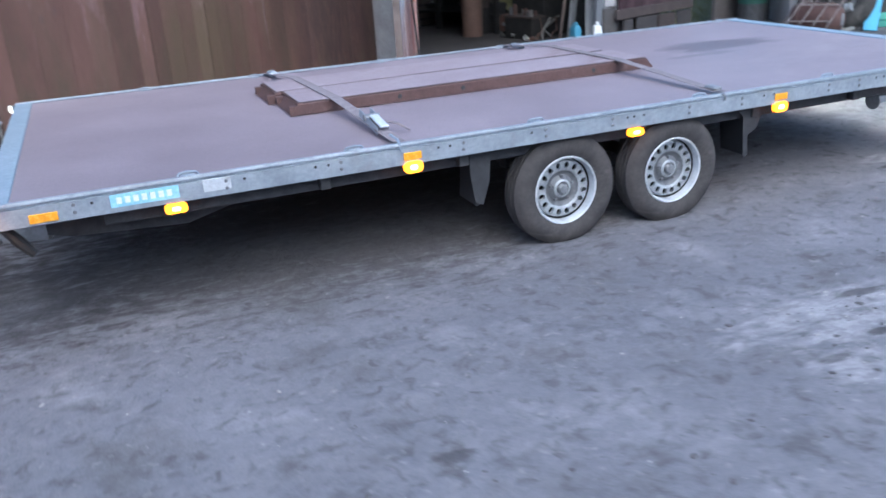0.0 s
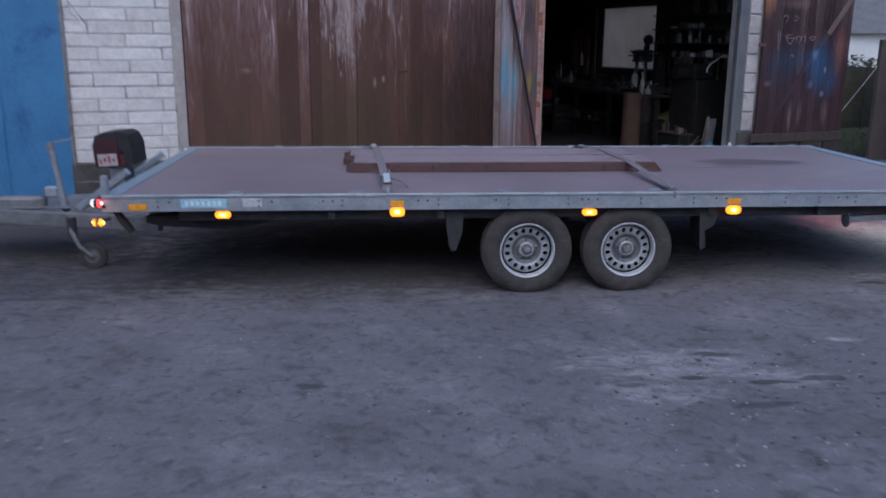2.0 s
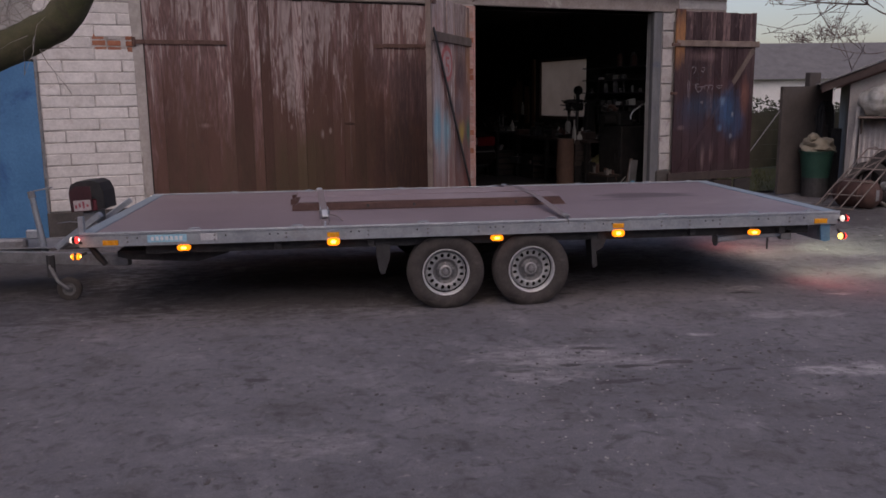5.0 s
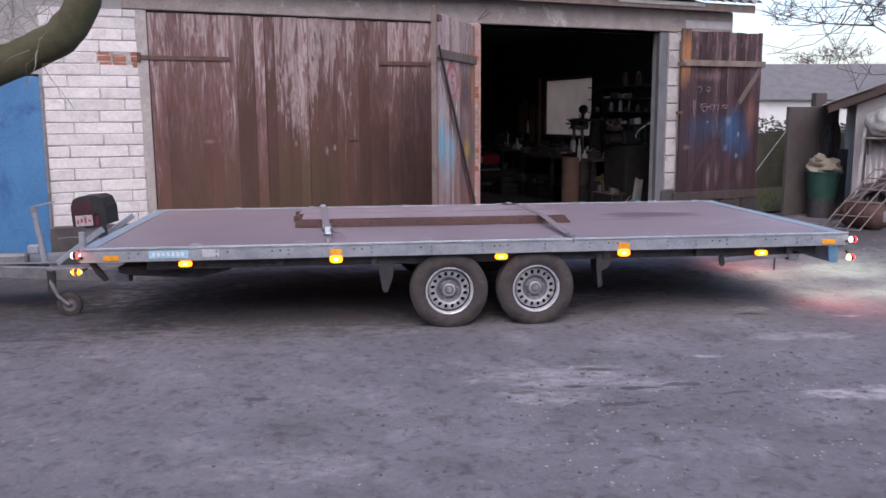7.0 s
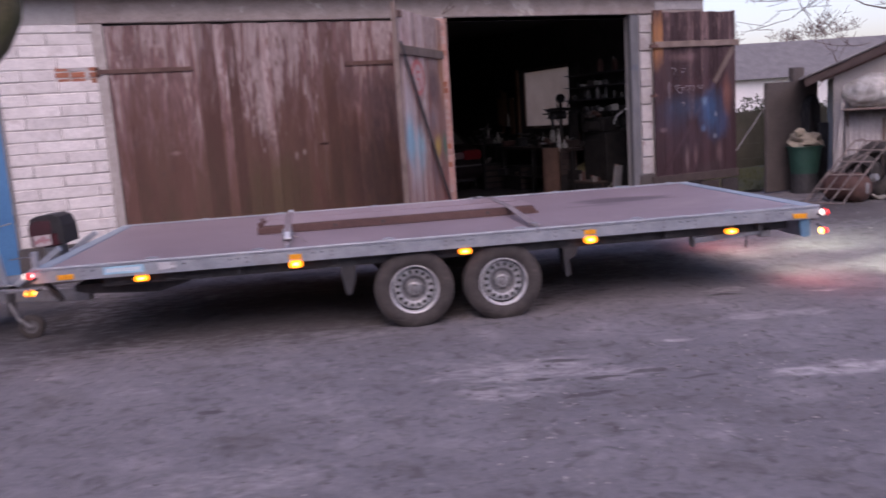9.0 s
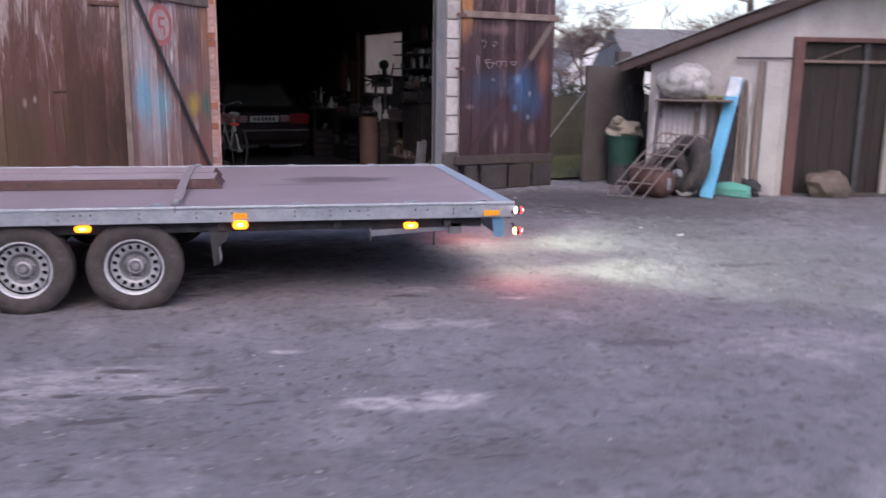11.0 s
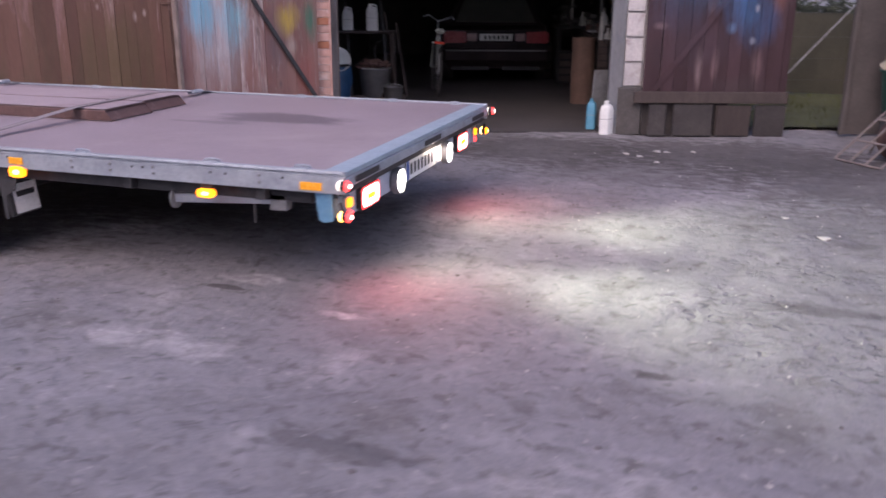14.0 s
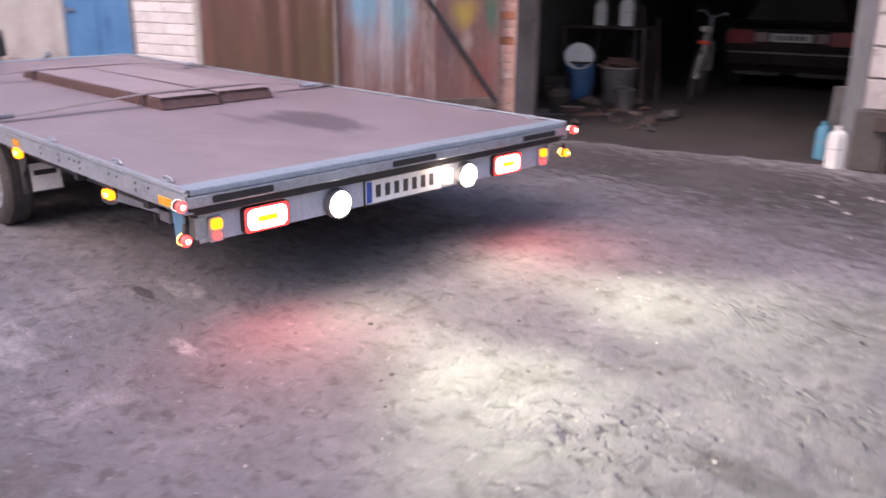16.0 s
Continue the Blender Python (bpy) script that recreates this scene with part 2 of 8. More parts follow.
def gate_wood(name, paint, paint2, bare, peel_low, peel_high, patches=(), moss=None, rough=0.8, flake=(0.42, 0.35, 0.34), flake_at=0.56, middle=None):
    """Old painted boards: paint worn off towards the top, knotty grain, flaked remnants, and sprayed patches, some of
    painted shade or sheen (place, size, colour, amount).
    """
    m, t, n, l, bsdf = tree_of(name)
    c = coords(n)
    info = n.new("ShaderNodeObjectInfo")
    off = math_node(n, l, "MULTIPLY", info.outputs["Random"], 23.0)
    grain = noise_node(n, l, c, 14, 7, 0.7, (5, 5, 0.35), off, 0.4)
    fine = noise_node(n, l, c, 60, 5, 0.7, (4, 4, 0.2), off)
    # arched growth rings: bands bent round by slow noise
    slow = noise_node(n, l, c, 2.2, 2, 0.5, (2.4, 2.4, 0.42), off, 0.9)
    rings = math_node(n, l, "FRACT", math_node(n, l, "MULTIPLY", slow, 10.0))
    rings = math_node(n, l, "ABSOLUTE", math_node(n, l, "SUBTRACT", rings, 0.5))
    ringmask = ramp_node(n, l, rings, 0.06, 0.40)
    old = mix_node(n, l, ramp_node(n, l, grain, 0.3, 0.7), bare, tuple(0.50 * v for v in bare))
    old = mix_node(n, l, 0.42, old, ramp_node(n, l, rings, 0.02, 0.45, (0.55, 0.50, 0.50, 1), (1.25, 1.25, 1.25, 1)), "MULTIPLY")
    tone = mix_node(n, l, ramp_node(n, l, noise_node(n, l, c, 2.2, 4, 0.6, (1.5, 1.5, 0.5), off), 0.35, 0.65), paint, paint2)
    sep = n.new("ShaderNodeSeparateXYZ")
    l.new(c, sep.inputs[0])
    r = n.new("ShaderNodeMapRange")
    r.inputs["From Min"].default_value, r.inputs["From Max"].default_value = peel_low, peel_high
    r.inputs["To Min"].default_value, r.inputs["To Max"].default_value = -0.24, 0.26
    l.new(sep.outputs["Z"], r.inputs[0])
    board = math_node(n, l, "MULTIPLY", math_node(n, l, "SUBTRACT", info.outputs["Random"], 0.5), 0.30)
    wear = noise_node(n, l, c, 4.2, 7, 0.70, (3.0, 3.0, 0.5), off, 0.7)
    wear = math_node(n, l, "ADD", math_node(n, l, "ADD", wear, r.outputs[0]), board)
    worn = ramp_node(n, l, wear, 0.43, 0.62)
    base = mix_node(n, l, worn, tone, old)
    chip = noise_node(n, l, c, 3.4, 9, 0.66, (3.6, 3.6, 0.40), off, 0.8)
    chip = math_node(n, l, "ADD", chip, math_node(n, l, "MULTIPLY", r.outputs[0], 0.55))
    chip = math_node(n, l, "ADD", chip, math_node(n, l, "MULTIPLY", board, 0.35))
    if middle:
        # more remnants along a middle stretch of the boards, fewer beside it
        mid = blob(n, l, c, (middle[0], 1.9), (middle[1], 1.6), 0.3, 2.0, 0.8)
        chip = math_node(n, l, "ADD", chip, math_node(n, l, "MULTIPLY", math_node(n, l, "SUBTRACT", mid, 0.6), 0.10))
    k = math_node(n, l, "MULTIPLY", ramp_node(n, l, chip, flake_at, flake_at + 0.07), 0.7)
    k = math_node(n, l, "MULTIPLY", k, math_node(n, l, "ADD", math_node(n, l, "MULTIPLY", ringmask, 0.45), 0.55))
    base = mix_node(n, l, k, base, flake)
    # dark knots
    vor = n.new("ShaderNodeTexVoronoi")
    vor.inputs["Scale"].default_value = 2.4
    vm = n.new("ShaderNodeMapping")
    vm.inputs["Scale"].default_value = (2.4, 2.4, 1.0)
    l.new(c, vm.inputs["Vector"])
    l.new(off, vm.inputs["Location"])
    l.new(vm.outputs[0], vor.inputs["Vector"])
    knot = ramp_node(n, l, math_node(n, l, "ADD", vor.outputs["Distance"], math_node(n, l, "MULTIPLY", math_node(n, l, "SUBTRACT", grain, 0.5), 0.12)), 0.05, 0.13, (1, 1, 1, 1), (0, 0, 0, 1))
    base = mix_node(n, l, math_node(n, l, "MULTIPLY", knot, 0.7), base, tuple(0.42 * v for v in bare))
    if moss:
        ms = ramp_node(n, l, noise_node(n, l, c, 1.6, 5, 0.7, (2.0, 2.0, 0.35), off), 0.42, 0.66)
        lowz = n.new("ShaderNodeMapRange")
        lowz.inputs["From Min"].default_value, lowz.inputs["From Max"].default_value = 1.7, 0.5
        l.new(sep.outputs["Z"], lowz.inputs[0])
        base = mix_node(n, l, math_node(n, l, "MULTIPLY", ms, lowz.outputs[0]), base, moss)
    for at, size, col, amount in patches:
        k = math_node(n, l, "MULTIPLY", blob(n, l, c, at, size, 0.45, 3.2, 0.75), amount)
        k = math_node(n, l, "MULTIPLY", k, ramp_node(n, l, grain, 0.32, 0.54, (0.35, 0.35, 0.35, 1)))
        base = mix_node(n, l, k, base, col)
    base = mix_node(n, l, 0.35, base, ramp_node(n, l, fine, 0.2, 0.8, (0.5, 0.5, 0.5, 1), (1.35, 1.35, 1.35, 1)), "MULTIPLY")
    v = math_node(n, l, "ADD", math_node(n, l, "MULTIPLY", info.outputs["Random"], 0.44), 0.78)
    hsv = n.new("ShaderNodeHueSaturation")
    l.new(v, hsv.inputs["Value"])
    l.new(base, hsv.inputs["Color"])
    l.new(hsv.outputs[0], bsdf.inputs["Base Color"])
    bsdf.inputs["Roughness"].default_value = rough
    bsdf.inputs["Specular IOR Level"].default_value = 0.3
    bump_node(n, l, bsdf, math_node(n, l, "ADD", grain, math_node(n, l, "ADD", fine, math_node(n, l, "MULTIPLY", rings, 0.5))), 0.003)
    return m


def ground_stuff(name):
    """Packed cinder and dirt: grey-lilac, with pale worn patches, dark spots and grit, and broad shade painted under
    the trailer and by the buildings.
    """
    m, t, n, l, bsdf = tree_of(name)
    c = coords(n, True)
    broad = noise_node(n, l, c, 0.5, 6, 0.55, None, None, 0.2)
    mid = noise_node(n, l, c, 2.1, 8, 0.6, None, None, 0.2)
    fine = noise_node(n, l, c, 18, 8, 0.75)
    grit = noise_node(n, l, c, 120, 3, 0.7)
    base = mix_node(n, l, ramp_node(n, l, broad, 0.3, 0.7), (0.152, 0.145, 0.157), (0.203, 0.194, 0.208))
    base = mix_node(n, l, ramp_node(n, l, mid, 0.54, 0.90), base, (0.33, 0.312, 0.325))
    base = mix_node(n, l, ramp_node(n, l, mid, 0.22, 0.46, (1, 1, 1, 1), (0, 0, 0, 1)), base, (0.115, 0.106, 0.106))
    spots = noise_node(n, l, c, 6.0, 4, 0.6, None, None, 0.5)
    base = mix_node(n, l, math_node(n, l, "MULTIPLY", ramp_node(n, l, spots, 0.55, 0.74), 0.7), base, (0.075, 0.07, 0.07))
    dots = noise_node(n, l, c, 13.0, 3, 0.5, None, None, 0.6)
    base = mix_node(n, l, math_node(n, l, "MULTIPLY", ramp_node(n, l, dots, 0.56, 0.70), 0.62), base, (0.085, 0.08, 0.08))
    specks = noise_node(n, l, c, 19.0, 3, 0.5, None, None, 0.4)
    base = mix_node(n, l, math_node(n, l, "MULTIPLY", ramp_node(n, l, specks, 0.64, 0.76), 0.5), base, (0.34, 0.32, 0.31))
    mottle = ramp_node(n, l, noise_node(n, l, c, 10, 6, 0.7, (0.8, 1.5, 1), None, 0.4), 0.40, 0.60, (0.12, 0.12, 0.12, 1))
    for at, size, amount in (((2.75, 2.38), (0.62, 0.26), 0.55), ((3.25, 2.15), (0.30, 0.14), 0.55), ((2.6, 2.0), (0.35, 0.16), 0.5), ((4.42, 1.84), (0.40, 0.14), 1.0), ((3.84, 2.67), (0.13, 0.045), 0.95), ((4.75, 3.95), (0.20, 0.10), 0.6), ((5.42, 3.60), (0.16, 0.05), 0.7), ((4.7, 3.1), (0.5, 0.14), 0.5), ((1.2, 1.2), (0.5, 0.2), 0.35), ((6.9, 2.4), (0.7, 0.3), 0.35)):
        k = math_node(n, l, "MULTIPLY", blob(n, l, c, at, size, 0.5, 5.0, 0.4, "xy"), amount)
        k = math_node(n, l, "MULTIPLY", k, mottle)
        base = mix_node(n, l, k, base, (0.42, 0.395, 0.40))
    # small ones: dark spots; broad last ten: shade painted under trailer and by buildings
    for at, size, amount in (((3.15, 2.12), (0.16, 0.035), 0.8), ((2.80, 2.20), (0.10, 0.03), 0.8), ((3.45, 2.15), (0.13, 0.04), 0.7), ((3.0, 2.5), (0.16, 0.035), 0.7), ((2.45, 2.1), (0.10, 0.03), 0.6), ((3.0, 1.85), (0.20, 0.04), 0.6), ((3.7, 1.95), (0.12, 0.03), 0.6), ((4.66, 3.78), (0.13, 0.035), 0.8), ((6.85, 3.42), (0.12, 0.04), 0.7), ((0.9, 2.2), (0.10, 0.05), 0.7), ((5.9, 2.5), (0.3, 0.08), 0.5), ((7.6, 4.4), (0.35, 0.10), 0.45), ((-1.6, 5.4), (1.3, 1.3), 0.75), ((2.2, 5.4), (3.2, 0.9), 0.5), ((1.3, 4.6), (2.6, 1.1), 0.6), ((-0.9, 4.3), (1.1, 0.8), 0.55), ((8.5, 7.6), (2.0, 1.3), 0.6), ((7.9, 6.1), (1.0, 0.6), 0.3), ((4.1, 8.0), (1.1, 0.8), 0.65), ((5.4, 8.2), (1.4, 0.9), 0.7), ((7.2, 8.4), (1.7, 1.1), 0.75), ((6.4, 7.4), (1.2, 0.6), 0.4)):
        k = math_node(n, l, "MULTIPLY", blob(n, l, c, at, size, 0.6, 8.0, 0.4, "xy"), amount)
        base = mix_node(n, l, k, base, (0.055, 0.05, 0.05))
    base = mix_node(n, l, 0.42, base, ramp_node(n, l, fine, 0.25, 0.75, (0.55, 0.55, 0.55, 1), (1.4, 1.4, 1.4, 1)), "MULTIPLY")
    base = mix_node(n, l, 0.4, base, ramp_node(n, l, grit, 0.3, 0.7, (0.65, 0.65, 0.65, 1), (1.3, 1.3, 1.3, 1)), "MULTIPLY")
    l.new(base, bsdf.inputs["Base Color"])
    bsdf.inputs["Roughness"].default_value = 0.93
    bsdf.inputs["Specular IOR Level"].default_value = 0.2
    h = math_node(n, l, "ADD", math_node(n, l, "MULTIPLY", fine, 0.6), math_node(n, l, "MULTIPLY", grit, 0.2))
    h = math_node(n, l, "ADD", h, math_node(n, l, "MULTIPLY", mid, 1.5))
    h = math_node(n, l, "ADD", h, math_node(n, l, "MULTIPLY", dots, -0.8))
    # dents of tyre treads
    dash = ramp_node(n, l, noise_node(n, l, c, 13, 2, 0.5, (1.0, 2.0, 1), None, 0.3), 0.55, 0.70)
    for at, size in (((7.2, 5.75), (0.75, 0.22)), ((7.15, 4.3), (0.45, 0.35)), ((7.6, 3.8), (0.7, 0.4)), ((7.8, 5.0), (0.8, 0.25)), ((8.3, 4.5), (0.7, 0.3)), ((4.6, 1.3), (0.5, 0.2))):
        k = math_node(n, l, "MULTIPLY", blob(n, l, c, at, size, 0.4, 4.0, 0.5, "xy"), dash)
        h = math_node(n, l, "ADD", h, math_node(n, l, "MULTIPLY", k, -1.4))
    bump_node(n, l, bsdf, h, 0.018, 0.8)
    return m


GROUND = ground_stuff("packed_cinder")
GALV = surface("galvanised_steel", (0.30, 0.33, 0.37), (0.42, 0.45, 0.49), 0.5, 0.5, 9, None, 50, 0.0006, 0, (0.30, 0.30, 0.31))
# on the end rails this blue paints the sky's sheen on zinc
GALV_BLUE = surface("bluish_zinc", (0.27, 0.345, 0.40), (0.35, 0.415, 0.47), 0.5, 0.3, 7, None, 50, 0.0005)
DECKWOOD = surface("deck_plywood", (0.212, 0.168, 0.184), (0.28, 0.224, 0.242), 0.5, 0, 1.6, None, 90, 0.0012, 0, (0.34, 0.275, 0.28), 0.4, (0.56, 0.85))
# a dark damp patch towards the tail of the deck
dn, dl = DECKWOOD.node_tree.nodes, DECKWOOD.node_tree.links
dbase = dn["Principled BSDF"].inputs["Base Color"].links[0].from_socket
damp = blob(dn, dl, coords(dn, True), (4.28, 5.14), (0.52, 0.24), 0.55, 2.2, 0.35, "xy")
damp2 = blob(dn, dl, coords(dn, True), (3.98, 4.84), (0.34, 0.07), 0.5, 3.0, 0.4, "xy")
damp = math_node(dn, dl, "MAXIMUM", damp, math_node(dn, dl, "MULTIPLY", damp2, 0.6))
dl.new(mix_node(dn, dl, math_node(dn, dl, "MULTIPLY", damp, 0.75), dbase, (0.095, 0.075, 0.085)), dn["Principled BSDF"].inputs["Base Color"])
CHASSIS = surface("dark_chassis_steel", (0.035, 0.035, 0.038), (0.07, 0.068, 0.07), 0.6, 0.2, 12, None, 80, 0.001)
GREYSTEEL = surface("grey_steel", (0.20, 0.20, 0.21), (0.30, 0.30, 0.31), 0.5, 0.5, 10, None, 60, 0.0008, 0, (0.14, 0.11, 0.10))
RIMSTEEL = surface("silver_rim", (0.55, 0.565, 0.59), (0.65, 0.665, 0.685), 0.42, 0.25, 14, None, 90, 0.0004, 0, (0.33, 0.31, 0.30))
# disc and hub toned below the rim: shade of the dish in colour
DISCSTEEL = surface("shaded_rim_disc", (0.32, 0.33, 0.345), (0.41, 0.42, 0.435), 0.45, 0.3, 14, None, 90, 0.0004, 0, (0.13, 0.12, 0.115))
HUBGREY = surface("dark_hub_grey", (0.115, 0.115, 0.12), (0.19, 0.19, 0.20), 0.55, 0.3, 20, None, 90, 0.0004, 0, (0.06, 0.055, 0.05))
GUARDGREY = surface("dull_guard_steel", (0.040, 0.040, 0.043), (0.066, 0.066, 0.070), 0.6, 0.3, 10, None, 60, 0.0008)
RUBBER = surface("tyre_rubber", (0.040, 0.036, 0.036), (0.075, 0.066, 0.064), 0.85, 0, 9, None, 70, 0.001, 0, (0.12, 0.105, 0.10))
BLACKPLASTIC = surface("black_plastic", (0.018, 0.018, 0.02), (0.035, 0.034, 0.036), 0.55, 0, 12, None, 120, 0.0005)
# ramp steel in two tones: sides darkened as shade, tops paled as lit
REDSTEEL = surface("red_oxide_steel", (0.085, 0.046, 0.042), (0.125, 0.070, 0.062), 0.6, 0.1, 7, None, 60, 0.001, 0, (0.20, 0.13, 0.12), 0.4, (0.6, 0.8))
RAMPTOP = surface("toplit_red_steel", (0.275, 0.212, 0.226), (0.345, 0.280, 0.296), 0.5, 0.0, 5, None, 60, 0.001, 0, (0.23, 0.17, 0.172), 0.4, (0.58, 0.7))
WEBBING = surface("grey_webbing", (0.19, 0.155, 0.16), (0.28, 0.235, 0.24), 0.85, 0, 30, (1, 1, 1), 200, 0.001)
SLATEWEB = surface("slate_webbing", (0.18, 0.150, 0.155), (0.255, 0.215, 0.22), 0.85, 0, 30, (1, 1, 1), 200, 0.001)
PLATEWHITE = surface("number_plate_white", (0.72, 0.72, 0.70), (0.80, 0.80, 0.78), 0.4, 0, 20, None, 80, 0.0)
PALEBLUE = surface("pale_blue_sticker", (0.30, 0.58, 0.72), (0.38, 0.66, 0.80), 0.45, 0, 20, None, 80, 0.0)
WHITESTICK = surface("white_print", (0.74, 0.76, 0.78), (0.82, 0.83, 0.84), 0.45, 0, 20, None, 80, 0.0)
DULLLABEL = surface("worn_label", (0.36, 0.31, 0.32), (0.50, 0.44, 0.45), 0.6, 0, 30, None, 80, 0.0, 0, (0.22, 0.10, 0.12))
AMBERPLASTIC = surface("amber_reflector", (0.85, 0.33, 0.02), (0.95, 0.42, 0.03), 0.25, 0, 40, None, 120, 0.0, 0, None, 0.6)
AMBER = glow("amber_lamp", (1.0, 0.24, 0.003), 1.7, (0.9, 0.4, 0.03))
AMBERHOT = glow("amber_bulb", (1.0, 0.55, 0.10), 6.0)
RED = glow("red_lamp", (1.0, 0.05, 0.05), 0.9, (0.7, 0.02, 0.02))
REDHOT = glow("red_lamp_core", (1.0, 0.035, 0.03), 2.6, (0.8, 0.05, 0.05))
REDCORE = glow("red_lamp_bulb", (1.0, 0.62, 0.58), 4.0)
# board zinc made paler: the lamps' spill is in its colour
BOARDZINC = surface("spill_paled_zinc", (0.40, 0.43, 0.50), (0.50, 0.53, 0.60), 0.5, 0.1, 7, None, 50, 0.0005, 0, (0.33, 0.35, 0.42))
RINGHOT = glow("tail_ring", (1.0, 0.48, 0.44), 4.2, (0.8, 0.1, 0.1))
WHITEHOT = glow("white_lamp", (0.96, 1.0, 0.94), 14.0)
PLATELIGHT = glow("plate_lamp", (1.0, 0.93, 0.82), 0.9)

# ---------------------------------------------------------------- ground
def spread(lo, hi, step, far, grow=1.28):
    """Grid lines: even from lo to hi, then ever wider out to far."""
    xs = list(np.arange(lo, hi + 1e-6, step))
    d, x = step, xs[-1]
    while x < far:
        d *= grow
        x += d
        xs.append(x)
    d, x = step, lo
    while x > -far:
        d *= grow
        x -= d
        xs.insert(0, x)
    return xs


def ground_z(x, y):
    p = Vector((x, y, 0))
    z = 0.016 * noise.noise(p * 0.8) + 0.009 * noise.noise(p * 2.6 + Vector((7, 1, 0))) + 0.011 * noise.noise(p * 5.5) + 0.006 * noise.noise(p * 11.0)
    return z * min(1.0, max(0.15, 40 / (abs(x) + abs(y) + 1)))


xs, ys = spread(-2.5, 10.0, 0.045, 450), spread(-2.0, 9.5, 0.045, 450)
me = bpy.data.meshes.new("ground")
vs = [(x, y, ground_z(x, y)) for y in ys for x in xs]
w = len(xs)
me.from_pydata(vs, [], [(j * w + i, j * w + i + 1, (j + 1) * w + i + 1, (j + 1) * w + i) for j in range(len(ys) - 1) for i in range(w - 1)])
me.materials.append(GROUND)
me.polygons.foreach_set("use_smooth", [True] * len(me.polygons))
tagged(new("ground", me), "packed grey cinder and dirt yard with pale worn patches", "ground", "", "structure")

# ---------------------------------------------------------------- flatbed trailer
X0, X1, Y0, Y1, ZD = -0.46, 5.41, 3.66, 6.20, 0.668
YM = (Y0 + Y1) / 2
trailer = thing("flatbed_trailer", "tandem-axle flatbed trailer with brown plywood deck, its lamps lit", "trailer", (2.5, YM, 0))
part("deck", box(X0 + 0.06, X1 - 0.07, Y0 + 0.027, Y1 - 0.027, ZD - 0.018, ZD - 0.004, 0.002), DECKWOOD, trailer, "worn brown film-faced plywood")

def rail(name, p, q, inward, label=""):
    """A folded edge rail: a flat face, a lip over the deck and a step below it."""
    p, q, n = Vector((*p, 0)), Vector((*q, 0)), Vector((*inward, 0))
    prof = [(0.0, 0.570), (0.0, 0.648), (0.014, 0.650), (0.014, 0.660), (0.0, 0.663), (0.003, 0.676), (0.020, 0.676), (0.022, 0.670), (0.012, 0.668), (0.010, 0.58), (0.035, 0.575), (0.035, 0.570)]
    bm = bmesh.new()
    a = [bm.verts.new(p + n * d + Vector((0, 0, z))) for d, z in prof]
    b = [bm.verts.new(q + n * d + Vector((0, 0, z))) for d, z in prof]
    bm.faces.new(a)
    bm.faces.new(b[::-1])
    for i in range(len(prof)):
        j = (i + 1) % len(prof)
        bm.faces.new((a[i], a[j], b[j], b[i]))
    return part(name, bm, GALV, trailer, label)


near = rail("side_rail", (X0, Y0), (X1, Y0), (0, 1), "galvanised rail with bolts")
rail("side_rail", (X0, Y1), (X1, Y1), (0, -1))
part("front_rail", box(X0 - 0.002, X0 + 0.10, Y0 + 0.026, Y1 - 0.026, 0.575, ZD + 0.004, 0.004), GALV_BLUE, trailer, "zinc front rail, tinted blue for the sky's sheen")
part("rear_rail", box(X1 - 0.11, X1, Y0 + 0.026, Y1 - 0.026, 0.645, ZD + 0.003, 0.003), GALV_BLUE, trailer)
part("rear_rail", box(X1 - 0.02, X1 + 0.004, Y0 + 0.012, Y1 - 0.012, 0.594, 0.642, 0.003), GALV, trailer)
# black strip that paints the shadow gap below the rear rail
part("rear_beam", box(X1 - 0.045, X1 - 0.021, Y0 + 0.03, Y1 - 0.03, 0.553, 0.640, 0.003), BLACKPLASTIC, trailer, "black strip standing for the shadow under the rear rail")
for y in (3.93, 4.93, 5.93):
    part("ramp_slot", prism(rounded(0.30, 0.03, 0.008, 2), 0, 0.002, None, Matrix.Translation((X1 + 0.005, y, 0.618)) @ pose(0, 0, 0, 90, 0, 90)), BLACKPLASTIC, trailer, "dark slot for the loading ramp")
# bolts and holes on the near rail
bolt = mesh_of("bolt", lathe([(0, 0.006), (0.006, 0.006), (0.0085, 0.003), (0.0085, 0)], 8), GREYSTEEL)
hole = mesh_of("rail_hole", lathe([(0, 0.0015), (0.0065, 0.0015), (0.007, 0)], 8), CHASSIS)
face = pose(0, 0, 0, 90, 0, 0)
for x in (-0.12, 0.50, 1.02, 1.63, 2.08, 2.47, 2.95, 3.30, 3.92, 4.15, 4.40, 4.98):
    for z in (0.600, 0.632):
        piece("bolt", bolt, near, Matrix.Translation((x, Y0 - 0.0005, z)) @ face)
for x in (-0.05, 0.12, 0.18, 0.58, 0.90, 0.96, 1.50, 1.56, 2.00, 2.56, 2.60, 2.66, 3.45, 3.52, 4.28, 4.34, 4.72, 4.80, 5.10):
    piece("rail_hole", hole, near, Matrix.Translation((x, Y0 - 0.0005, 0.628)) @ face)
# maker's sticker: pale blue with plain white bars
part("sticker", box(0.02, 0.30, Y0 - 0.002, Y0, 0.592, 0.648, 0), PALEBLUE, near, "pale blue maker's sticker")
for i in range(7):
    part("sticker_bar", box(0.045 + i * 0.034, 0.066 + i * 0.034, Y0 - 0.0035, Y0 - 0.002, 0.606, 0.634), WHITESTICK, near)
part("mounting_plate", box(0.40, 0.52, Y0 - 0.004, Y0, 0.596, 0.65, 0.001), RIMSTEEL, near, "bright steel plate")
